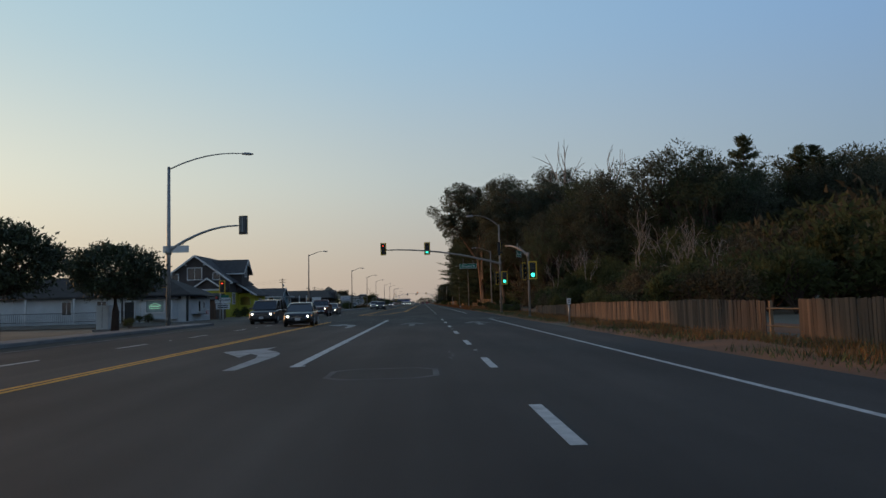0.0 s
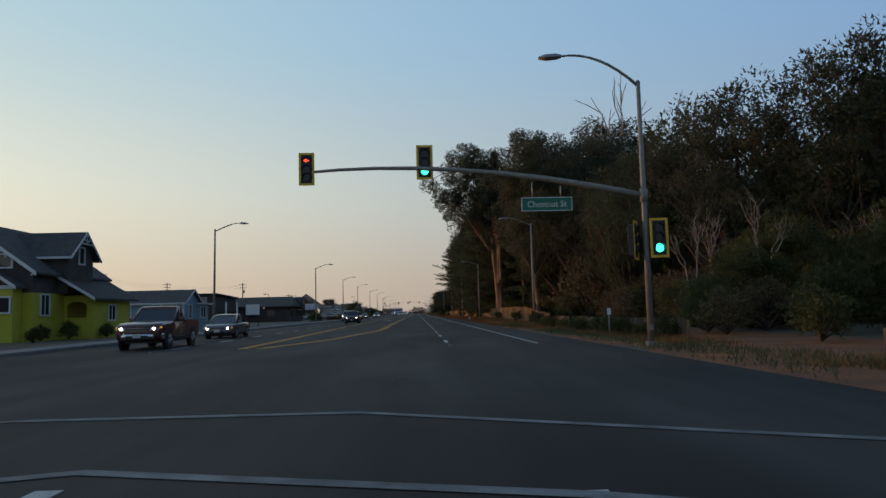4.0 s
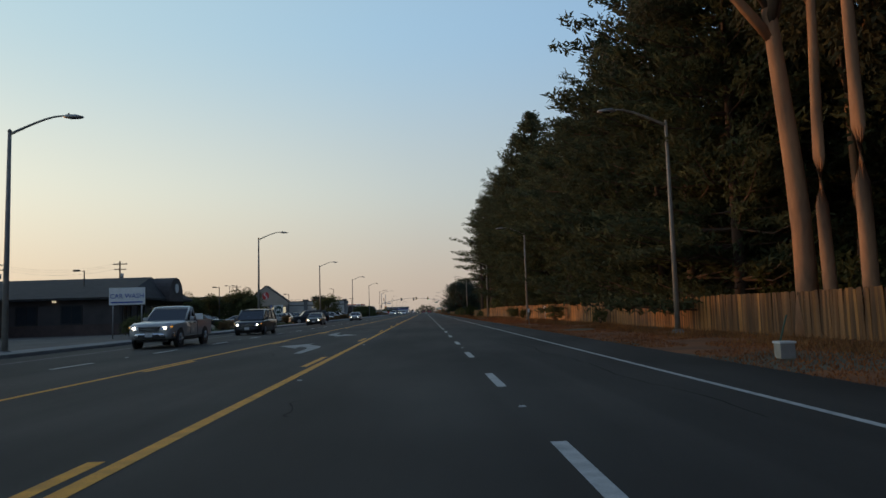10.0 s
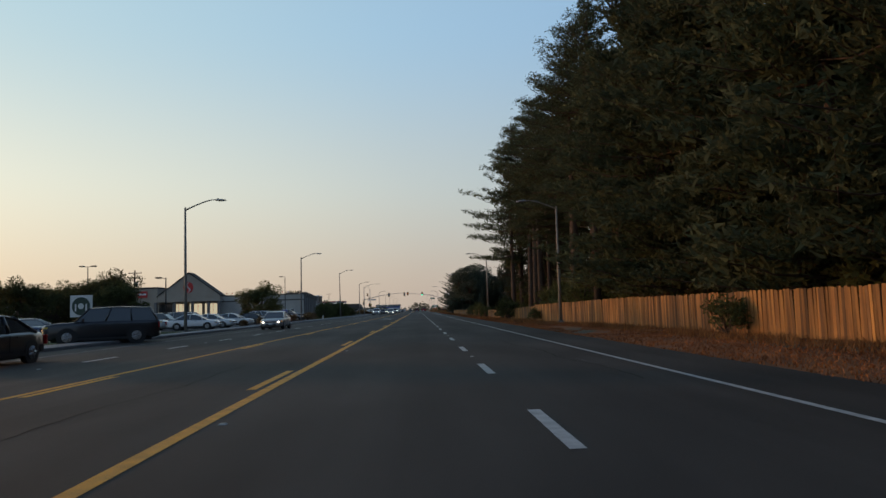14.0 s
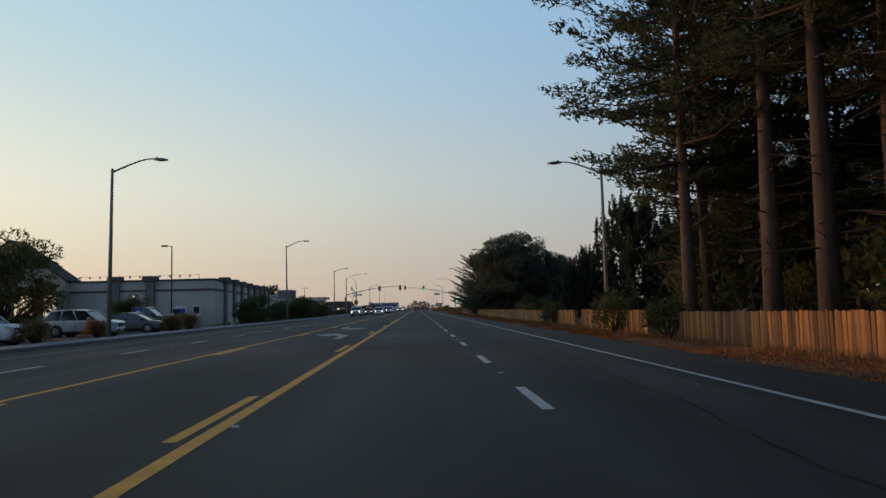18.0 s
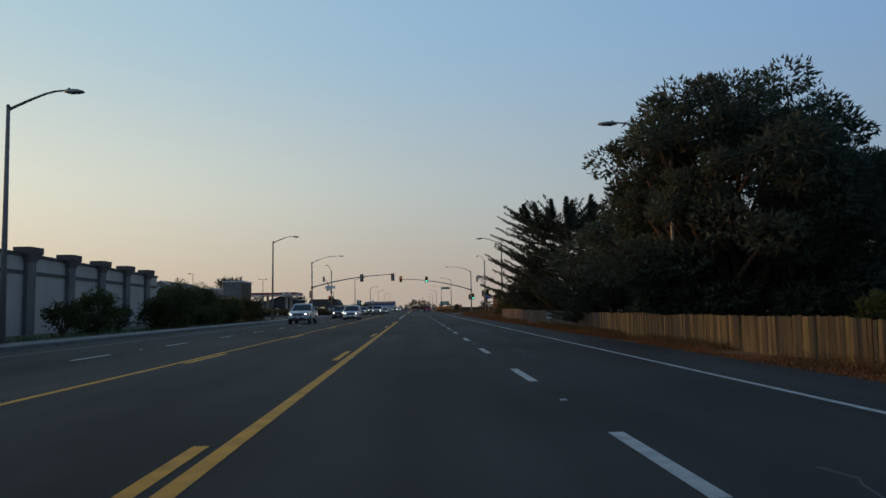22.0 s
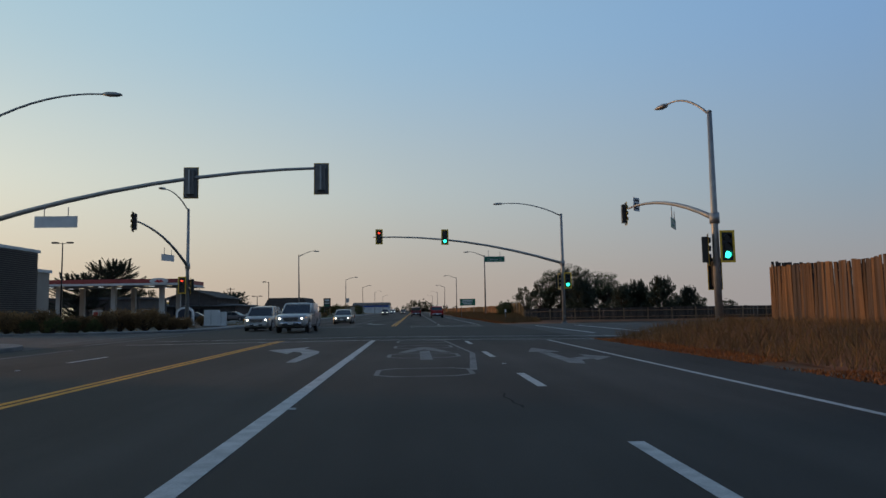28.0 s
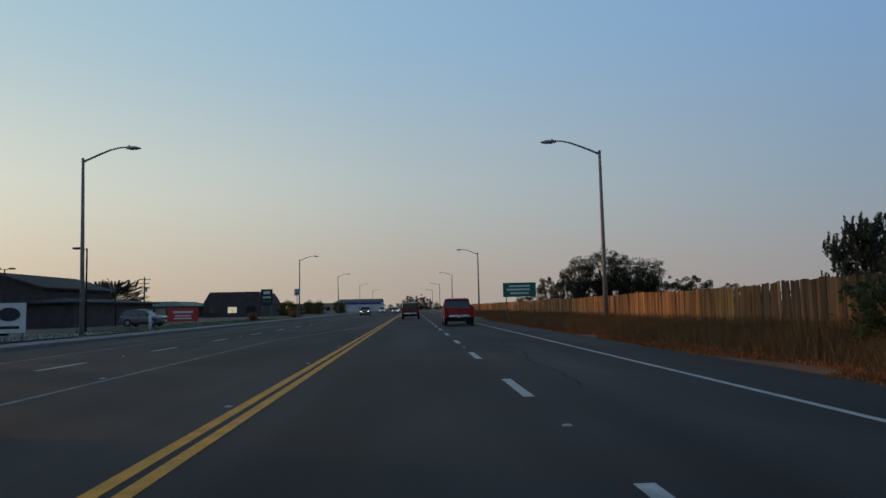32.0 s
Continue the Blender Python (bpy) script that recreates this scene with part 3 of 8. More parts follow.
for line, mt in ((((-13.5, 50.6), (-4.1, 53.7), (0.0, 52.4), (5.2, 49.9)), "worn_paint"), (((-14, 53.0), (-6.5, 57.0), (-2.0, 56.8), (5.3, 52.7)), "worn_paint"),
                 (((-14, 453.4), (-4.1, 454.5), (0.9, 453.6), (6.4, 451.9)), "white_paint"), (((-14, 456.6), (-4.6, 458.2), (1.6, 456.9), (8.2, 454.7)), "white_paint")):
    m = Mesh()
    for (xa, ya), (xb, yb) in zip(line, line[1:]):
        m.add([(xa, ya - 0.1, 0.009), (xb, yb - 0.1, 0.009), (xb, yb + 0.1, 0.009), (xa, ya + 0.1, 0.009)], [(0, 1, 2, 3)])
    marking("crosswalk_line", m, M[mt], "thin white line of a crosswalk over the whole road")


def arrow_turn(x, y, s=1.0, mirror=1, material="white_paint", turn=1):
    """A bent turn arrow, 2 m wide and 7.8 m long."""
    m = Mesh()
    z = 0.006
    pts = [(-0.13, 0), (0.13, 0), (0.2, 3.6), (0.1, 4.7), (-0.18, 5.6), (-0.66, 6.5), (-0.63, 7.75), (-1.8, 6.0), (-0.74, 3.65), (-0.77, 5.0), (-0.4, 4.25), (-0.22, 3.2)]
    pts = [(mirror * a * s, b * s * turn, z) for a, b in pts]
    m.add(pts, [(0, 1, 2, 11), (11, 2, 3, 10), (10, 3, 4, 5, 9), (6, 7, 8, 9, 5)])
    return thing("turn_arrow", pose(x, y, 0), "white painted turn arrow on the asphalt", "road marking", "turn arrows", "structure", m, M[material])


for x, y, t in ((-5.3, 14.4, 1), (-5.55, 38.2, 1), (-5.5, 161.8, 1), (-7.0, 185.8, -1), (-5.2, 296.9, 1), (-6.75, 319.0, -1), (-5.24, 441.7, 1), (-6.55, 496.1, -1)):
    arrow_turn(x, y, 1.0, t, "arrow_paint", t)


def arrow_ahead(x, y, material="worn_paint"):
    """A straight arrow: a stem and, apart from it, a broad chevron."""
    m = Mesh().add([(-0.165, 0, 0.006), (0.165, 0, 0.006), (0.155, 4.1, 0.006), (-0.155, 4.1, 0.006)], [(0, 1, 2, 3)])
    for sx in (-1, 1):
        m.add([(0, 6.1, 0.006), (0, 4.95, 0.006), (sx * 0.53, 3.1, 0.006), (sx * 0.83, 3.1, 0.006), (sx * 0.19, 6.1, 0.006)], [(0, 1, 2, 3, 4)])
    return thing("straight_arrow", pose(x, y, 0), "worn white straight-ahead arrow on the asphalt", "road marking", "straight arrows", "structure", m, M[material])


arrow_ahead(-2.03, 39.0), arrow_ahead(1.83, 38.2), arrow_ahead(-1.79, 441.8)
m = Mesh().add([(1.82, 439.7, 0.006), (1.5, 440.0, 0.006), (1.52, 444.2, 0.006), (1.82, 444.0, 0.006), (1.84, 441.5, 0.006)], [(0, 1, 4), (1, 2, 3, 4)])
m.add([(1.24, 444.3, 0.006), (1.72, 446.6, 0.006), (2.17, 444.2, 0.006)], [(0, 2, 1)])
m.add([(1.84, 441.5, 0.0062), (1.82, 439.7, 0.0062), (2.02, 440.9, 0.0062), (2.4, 441.2, 0.0062), (2.42, 442.1, 0.0062)], [(0, 1, 2), (0, 2, 3, 4)])
m.add([(2.36, 440.7, 0.006), (2.98, 441.75, 0.006), (2.44, 442.95, 0.006)], [(0, 1, 2)])
thing("combined_arrow", Matrix(), "white straight and right-turn arrow on the asphalt", "road marking", "turn arrows", "structure", m, M["worn_paint"])


def loop(x, y, hx=1.02, hy=1.0, w=0.11, material="worn_paint"):
    """The sealed outline of a detector loop with cut corners."""
    c = 0.38
    ring_ = [(hx, -hy + c), (hx, hy - c), (hx - c, hy), (-hx + c, hy), (-hx, hy - c), (-hx, -hy + c), (-hx + c, -hy), (hx - c, -hy)]
    inner = [(a * (1 - w / hx), b * (1 - w / hy)) for a, b in ring_]
    m = Mesh().add([(a, b, 0.005) for a, b in ring_ + inner], [(i, (i + 1) % 8, (i + 1) % 8 + 8, i + 8) for i in range(8)])
    thing("detector_loop", pose(x, y, 0), "pale sealed outline of a detector loop in asphalt", "road marking", "detector loops", "structure", m, M[material])


for x, y in ((-1.9, 438.3), (-1.85, 443.6), (-1.8, 448.3), (-1.8, 452.3)):
    loop(x, y)
strip(m := Mesh(), -0.85, 438.6, 444.4, 0.16, x1=-0.40), strip(m, -0.40, 444.4, 452.8, 0.10, x1=-0.86)
thing("sealed_cut", Matrix(), "pale sealed saw cut joining the detector loops", "road marking", "detector loops", "structure", m, M["worn_paint"])
for x, y in ((-2.1, 13.0), (-5.9, 48.0), (-2.0, 362.5)):
    loop(x, y, material="ghost_paint")
# cracks and old paint scars
rc = random.Random(4)
for i in range(34):
    x, y = rc.choice((-3.0, -1.6, -0.7, 1.4, 2.6, 0.9, -6.0)), 4 + i * 14.2 + rc.uniform(-3, 3)
    m, px, py = Mesh(), 0.0, 0.0
    dark = rc.random() < 0.45
    for k in range(rc.randint(4, 9)):
        qx, qy = px + rc.uniform(-0.12, 0.14), py + rc.uniform(0.15, 0.4)
        h = rc.uniform(0.008, 0.022) if dark else rc.uniform(0.01, 0.035)
        m.add([(px - h, py, 0.004), (px + h, py, 0.004), (qx + h, qy, 0.004), (qx - h, qy, 0.004)], [(0, 1, 2, 3)])
        px, py = qx, qy
    thing("sealed_crack" if dark else "paint_scar", pose(x, y, 0), "dark tar-sealed crack in the asphalt" if dark else "pale scar of ground-off paint", "road marking", "road scars", "structure", m, M["tar"] if dark else M["ghost_paint"])

# long tar-sealed cracks along the lanes
for x, y, ln, drift in ((1.2, 96, 17, 0.9), (2.5, 146, 22, -0.5), (1.5, 180, 24, 1.0), (2.4, 214, 16, -0.7), (1.3, 266, 24, 1.2), (1.6, 350, 26, 0.8), (1.7, 126, 11, 0.9), (2.3, 386, 18, -0.6), (-6.2, 200, 20, 0.5), (1.0, 500, 20, 0.8)):
    m, px, py = Mesh(), 0.0, 0.0
    while py < ln:
        qy = py + rc.uniform(0.3, 0.7)
        qx = drift * qy / ln + 0.09 * math.sin(qy * 0.9) + rc.uniform(-0.05, 0.05)
        h = rc.uniform(0.008, 0.02)
        m.add([(px - h, py, 0.004), (px + h, py, 0.004), (qx + h, qy, 0.004), (qx - h, qy, 0.004)], [(0, 1, 2, 3)])
        px, py = qx, qy
    thing("sealed_crack", pose(x, y, 0), "long dark tar-sealed crack in the asphalt", "road marking", "road scars", "structure", m, M["tar"])

# ---- trees ----
def sprays(centres, dirs, n, spread, length, width, rng, wild=0.6, droop=0.0):
    """n flat pointed leaves round every centre, each pointing roughly along its direction."""
    c = np.repeat(np.asarray(centres, float), n, 0)
    d = np.repeat(np.asarray(dirs, float), n, 0)
    k = len(c)
    c = c + rng.normal(0, 1, (k, 3)) * np.asarray(spread) * 0.55
    a = d + rng.normal(0, wild, (k, 3)) - np.array([0, 0, droop])
    a /= np.linalg.norm(a, axis=1, keepdims=True) + 1e-9
    b = np.cross(a, rng.normal(0, 1, (k, 3)))
    b /= np.linalg.norm(b, axis=1, keepdims=True) + 1e-9
    s = rng.uniform(0.6, 1.35, (k, 1))
    a, b = a * length * s / 2, b * width * s / 2
    return np.stack([c - a * 0.8 - b, c - a * 0.5 + b, c + a], 1)


def puffs(centres, radii, n, length, width, rng, hang=0.0, flat=0.75, wild=0.5):
    """n leaves on every rounded clump, turned outwards or hanging, their faces roughly outwards."""
    c, r = np.repeat(np.asarray(centres, float), n, 0), np.repeat(np.asarray(radii, float), n)[:, None]
    d = rng.normal(0, 1, (len(c), 3))
    d /= np.linalg.norm(d, axis=1, keepdims=True)
    c = c + d * r * rng.uniform(0.45, 1.05, (len(c), 1)) ** 0.7 * np.array([1, 1, flat])
    a = d * (1 - hang) + np.array([0, 0, 0.2 - 1.3 * hang]) + rng.normal(0, wild, d.shape)
    a /= np.linalg.norm(a, axis=1, keepdims=True) + 1e-9
    b = np.cross(a, d + rng.normal(0, 0.7, d.shape))
    b /= np.linalg.norm(b, axis=1, keepdims=True) + 1e-9
    s = rng.uniform(0.6, 1.35, (len(c), 1))
    a, b = a * length * s / 2, b * width * s / 2
    return np.stack([c - a * 0.8 - b, c - a * 0.5 + b, c + a], 1)


def unit(v):
    v = np.asarray(v, float)
    return v / (np.linalg.norm(v) + 1e-9)


def tree(name, seed, kind, h, label, spread=1.0, leaf=None, bark=None, count=1.0, shape=(0.1, 0.3), grain=1.0, tuft=0.08, leaves=130):
    """Trunk, limbs and a crown of separate sprays, standing at the origin."""
    rng = np.random.default_rng(seed)
    wood, twigs, cs, ds = Mesh(), Mesh(), [], []
    if kind == "pine":
        low_at, r0 = shape
        lean = rng.normal(0, 0.3, 2)
        at = lambda t: np.array([lean[0] * t, lean[1] * t, h * t])
        wood.tube([at(t) for t in np.linspace(-0.01, 0.97, 7)], [r0 * (1.12 - t) for t in np.linspace(0, 1, 7)], 9)
        for _ in range(int(60 * low_at)):   # dead limbs below the living crown
            z, az, r = h * rng.uniform(min(0.08, low_at), low_at + 0.05), rng.uniform(0, 6.28), rng.uniform(0.8, 3.2)
            p0, e = at(z / h), at(z / h) + np.array([math.cos(az) * r, math.sin(az) * r, rng.uniform(-0.25, 0.3) * r])
            twigs.tube([p0, (p0 + e) / 2 + rng.normal(0, 0.12, 3), e], [0.045, 0.03, 0.01], 4, False)
        z = low = h * low_at
        while z < h * 0.98:
            t = (z - low) / (h - low)
            reach = h * 0.21 * spread * (math.sin(math.pi * min(1, (t * 0.72 + 0.3))) ** 0.8) * rng.uniform(0.7, 1.2) + 0.25
            for i in range(rng.integers(4, 7)):
                az = rng.uniform(0, 2 * math.pi)
                up = rng.uniform(-0.12, 0.25) + 0.4 * t
                p0 = at(z / h)
                r = reach * rng.uniform(0.5, 1.15)
                e = p0 + np.array([math.cos(az) * r, math.sin(az) * r, up * r])
                mid = (p0 + e) / 2 - (0, 0, 0.08 * r)
                twigs.tube([p0, mid, e], [0.04 + r0 * 0.12, 0.035, 0.012], 4, False)
                out = unit([math.cos(az), math.sin(az), 0.45])
                side = np.array([-math.sin(az), math.cos(az), 0])
                for u in np.arange(0.3, 1.05, 0.42 / max(0.6, r) + 0.03):
                    q = p0 * (1 - u) + e * u
                    wide = 0.22 * r * (1.1 - u) + 0.15
                    for s in (-0.8, 0.1, 0.9):
                        cs.append(q + side * s * wide * rng.uniform(0.4, 1.1) + rng.normal(0, 0.12, 3)), ds.append(unit(out + side * s * 0.6))
            z += h * 0.030 + 0.16
        pts = sprays(cs, ds, int(round(9.5 * count)), (0.44, 0.44, 0.22), 0.46 / count, 0.14 / count, rng, 0.6)
    elif kind == "young":
        low_at, r0 = shape
        wood.tube([(0, 0, -0.1), (0.05, 0, h * 0.5), (0, 0.05, h * 0.97)], [r0, r0 * 0.6, 0.03], 8)
        z = h * low_at
        tips = [(np.array([0, 0.05, h * 0.9]), h * 0.1)]
        while z < h * 0.93:
            t = z / h
            for i in range(8):
                az = rng.uniform(0, 6.28)
                r = h * 0.5 * spread * (1.04 - t) ** 0.62 * rng.uniform(0.6, 1.15) + 0.2
                p0 = np.array([0, 0, z])
                e = p0 + np.array([math.cos(az) * r, math.sin(az) * r, (0.18 + 0.5 * t) * r + 0.1])
                twigs.tube([p0, (p0 + e) / 2 - (0, 0, 0.12 * r), e], [0.05, 0.035, 0.02], 4, False)
                for u in np.arange(0.3, 1.0, 0.4 / max(0.5, r)):
                    q = p0 * (1 - u) + e * u - (0, 0, 0.2 * r * u * (1 - u))
                    for _ in range(3):
                        cs.append(q + rng.normal(0, 0.2, 3)), ds.append(unit([math.cos(az) * 0.6, math.sin(az) * 0.6, 0.8]))
                    if u > 0.55:
                        tips.append((q + rng.normal(0, 0.12, 3), rng.uniform(0.35, 0.75)))
                tips.append((e, rng.uniform(0.6, 1.15)))
            z += 0.36
        for q, ln in tips:   # upright leading shoots, thick with needles
            d = unit(rng.normal(0, 0.16, 3) + (0, 0, 1))
            twigs.tube([q, q + d * ln], [0.02, 0.012], 4, False)
            for u in np.arange(0.05, 1.0, 0.15 / ln):
                cs.append(q + d * ln * u), ds.append(d)
        pts = sprays(cs, ds, 6, (0.09, 0.09, 0.09), 0.32, 0.10, rng, 0.42)
    elif kind == "cypress":
        r0 = 0.035 * h
        wood.tube([(0, 0, -0.1), (0.2, 0.1, h * 0.3), (0.1, 0.2, h * 0.7)], [r0, r0 * 0.8, r0 * 0.3], 9)
        many = int(240 * count)
        for i in range(many):   # layered shelves with upturned tips, widest low down
            az, zf = i * 2.399 + rng.uniform(-0.3, 0.3), rng.uniform(0.13, 0.97)
            reach = h * 0.72 * np.interp(zf, (0.1, 0.25, 0.5, 0.75, 0.9, 0.97), (0.85, 1.0, 0.96, 0.92, 0.78, 0.42)) * rng.uniform(0.2, 1.12) ** 0.4
            e = np.array([0.1 + math.cos(az) * reach, 0.15 + math.sin(az) * reach, h * zf * rng.uniform(0.96, 1.04)])
            p0 = np.array([0.1, 0.15, min(max(e[2] - rng.uniform(0.12, 0.36) * reach - 0.06 * h, h * 0.05), h * 0.75)])
            r = np.linalg.norm(e - p0)
            mid = p0 * 0.45 + e * 0.55 - (0, 0, 0.13 * reach)
            twigs.tube([p0, mid * 0.5 + (p0 + e) * 0.25, e], [r0 * 0.22, r0 * 0.14, 0.02], 4, False)
            side = np.array([-math.sin(az), math.cos(az), 0])
            out = unit(e - mid)
            for u in np.arange(0.3, 1.0, 0.42 / r):
                q = p0 * (1 - u) ** 2 + 2 * mid * u * (1 - u) + e * u * u
                for sd in (-1, 1):
                    ln = (0.22 * r * (1 - u) ** 0.8 + 0.2) * rng.uniform(0.6, 1.15)
                    d = unit(out * 0.9 + side * sd * 0.75 + (0, 0, rng.uniform(-0.05, 0.35)))
                    for w in np.arange(0.1, 1.0, 0.28 / ln):
                        cs.append(q + d * ln * w), ds.append(unit(d + out * 0.3))
        for k in range(16):   # upright leaders along the flat top
            az, rr = k * 2.399, h * 0.42 * math.sqrt((k + 0.5) / 16)
            a = np.array([math.cos(az) * rr, math.sin(az) * rr, h * 0.8])
            e = a * (1.12, 1.12, 1) + (0, 0, h * rng.uniform(0.1, 0.17))
            twigs.tube([a * (0.5, 0.5, 0.8), a, e], [r0 * 0.2, r0 * 0.12, 0.02], 4, False)
            for u in np.arange(0.0, 1.0, 0.09):
                for j in range(5):
                    d = unit(np.array([math.cos(j * 1.257 + u * 9), math.sin(j * 1.257 + u * 9), 0.75]))
                    ln = 0.4 * (1 - u) + 0.1
                    for w in np.arange(0.2, 1.0, 0.3):
                        cs.append(a * (1 - u) + e * u + d * ln * w), ds.append(d)
        pts = sprays(cs, ds, 4, (0.12, 0.12, 0.10), 0.34, 0.088, rng, 0.34)
    else:   # round crowns and bushes
        trunk = 0.0 if kind == "bush" else h * (0.38 if kind == "ball" else shape[0])
        r0 = 0.03 * h + 0.04
        if trunk:
            wood.tube([(0, 0, -0.05), (0.03, 0.02, trunk * 0.6), (0, 0, trunk * 1.15)], [r0 * 1.2, r0, r0 * 0.9], 8)
        rx, rz = h * 0.5 * spread, (h - trunk) / 2
        mid = np.array([0, 0, trunk + rz * (0.92 if trunk > 0.1 * h else 0.7)])
        rz *= 1.0 if trunk > 0.1 * h else 1.2
        n = int({"ball": 330, "bush": 80, "dome": 120}[kind] * count)
        for i in range(n):
            d = unit(rng.normal(0, 1, 3))
            if kind == "bush" and d[2] < -0.4:
                d[2] *= -1
            bump = 1 if kind == "ball" else 0.80 + 0.34 * noise.noise((d[0] * 2.2 + seed, d[1] * 2.2, d[2] * 2.2)) + 0.1 * noise.noise((d[0] * 5 + seed, d[1] * 5, d[2] * 5))
            q = mid + d * np.array([rx, rx, rz]) * bump * (rng.uniform(0.6, 1.0) if kind != "dome" else rng.uniform(0.45, 1.0) ** 0.6)
            if kind == "ball":
                q[2] = max(q[2], trunk * 0.92 + rng.uniform(0, 0.2))
            q[2] = max(q[2], 0.08)
            cs.append(q), ds.append(unit(d + (0, 0, 0.3)))
            if i % 7 == 0 or (kind == "dome" and i % 3 == 0):
                b0 = np.array([0, 0, trunk])
                twigs.tube([b0, (b0 + q) / 2 + rng.normal(0, 0.05 * h, 3) * (1, 1, 0), q], [r0 * 0.5, r0 * 0.3, 0.012], 4, False)
        if kind == "dome":
            pts = puffs(cs, [tuft * h * rng.uniform(0.6, 1.25) for _ in cs], leaves, (0.15 + 0.010 * h) * grain, (0.05 + 0.0044 * h) * grain, rng)
        else:
            ll = {"ball": 0.24, "bush": 0.17 + 0.03 * h}[kind] * grain
            wide = {"ball": 0.07, "bush": 0.13}[kind] * h * spread
            pts = sprays(cs, ds, {"ball": 46, "bush": 17}[kind], (wide, wide, wide * 0.75), ll, ll * 0.42, rng, 0.75)
        pts[:, :, 2] = np.maximum(pts[:, :, 2], 0.01)
    ob = thing(name, Matrix(), label, "bush" if kind == "bush" else "tree")
    part("trunk" if kind != "bush" else "stem", wood if kind != "bush" else twigs, M[bark or "bark"], ob)
    if twigs.v and kind != "bush":
        part("branchwork", twigs, M[bark or "bark"], ob, kind="stuff")
    part("crown", quads("crown", pts, M[leaf or "pine_leaf"], 3), None, ob)
    return ob


def gum_tree(name, seed, fork, r0, crown, label, clumps=120, bow=0.0, size=1.35, limbs=7, pale=2):
    """A pale trunk that forks into limbs, with leaves hanging in clumps; crown: the middle and half-axes of its outline."""
    rng = np.random.default_rng(seed)
    wood, boughs, twigs = Mesh(), Mesh(), Mesh()
    mid_, rad = np.array(crown[:3], float), np.array(crown[3:], float)
    trunk = [np.array([bow * t * t + 0.1 * math.sin(5 * t), 0.08 * math.sin(4 * t), fork * t]) for t in np.linspace(-0.03, 1, 9)]
    wood.tube(trunk, [r0 * (1.15 - 0.45 * t + 1.6 * max(0, 0.12 - t)) for t in np.linspace(0, 1, 9)], 12)
    spots = []
    for i in range(limbs):
        az, el = i * 2.4 + rng.uniform(0, 0.7), rng.uniform(-0.35, 0.9)
        top = mid_ + rad * 0.72 * np.array([math.cos(az) * math.cos(el), math.sin(az) * math.cos(el), math.sin(el)])
        p0 = trunk[-1] - (0, 0, rng.uniform(0, 0.12) * fork)
        c = p0 * 0.5 + top * 0.5 + np.array([math.cos(az), math.sin(az), -0.35]) * rad[0] * 0.16
        curve = [p0 * (1 - t) ** 2 + 2 * c * t * (1 - t) + top * t * t + rng.normal(0, 0.06, 3) * (t > 0) for t in np.linspace(0, 1, 9)]
        (boughs if i < pale else twigs).tube(curve, [r0 * (0.55 if i < 3 else 0.34) * (1 - 0.88 * t) for t in np.linspace(0, 1, 9)], 8)
        spots += curve[3:]
    spots = np.array(spots)
    cs = []
    while len(cs) < clumps:
        d = unit(rng.normal(0, 1, 3)) * rng.uniform(0.08, 1.0) ** 0.42
        q = mid_ + rad * d * (1 + 0.16 * noise.noise((d[0] * 2.5 + seed, d[1] * 2.5, d[2] * 2.5)))
        if noise.noise(tuple(q * 0.3 + seed)) < -0.25:
            continue
        near = spots[np.argmin(((spots - q) ** 2).sum(1))]
        twigs.tube([near, (near + q) / 2 + rng.normal(0, 0.2, 3), q], [0.07, 0.045, 0.015], 4, False)
        cs.append(q)
    pts = puffs(cs, rng.uniform(0.65, 1.35, len(cs)) * size, 250, 0.36, 0.14, rng, hang=0.45, flat=0.8)
    ob = thing(name, Matrix(), label, "tree", "roadside wood")
    part("trunk", wood, M["euc_bark" if pale else "bark"], ob)
    if pale:
        part("limb", boughs, M["euc_bark"], ob)
    part("branchwork", twigs, M["euc_twig"], ob, kind="stuff")
    part("crown", quads("crown", pts, M["euc_leaf"], 3), None, ob)
    return ob


def dead_tree(name, seed, h, label):
    rng = np.random.default_rng(seed)
    wood = Mesh()

    def grow(p, d, ln, r, depth):
        e = p + d * ln
        m = (p + e) / 2 + rng.normal(0, ln * 0.06, 3)
        wood.tube([p, m, e], [r, r * 0.8, r * 0.6], 5 if depth else 6, False)
        if depth < 4:
            for _ in range(2 + (rng.random() < 0.5)):
                grow(e, unit(d + rng.normal(0, 0.42, 3) + (0, 0, 0.15)), ln * rng.uniform(0.6, 0.85), r * 0.58, depth + 1)
    grow(np.zeros(3) - (0, 0, 0.1), np.array([0.05, 0.02, 1.0]), h * 0.3, 0.016 * h + 0.02, 0)
    ob = thing(name, Matrix(), label, "tree")
    part("branchwork", wood, M["dead_wood"], ob)
    return ob


def set_group(ob, g):
    ob["group"] = g
    return ob


def plant(proto, x, y, z=0.0, s=1.0, rz=0.0, sz=None):
    """One more of a kind, turned and scaled."""
    o = copy_thing(proto, pose(x, y, z, 0, 0, rz))
    o.scale = (s, s, sz or s)
    return o


class Protos:
    pass


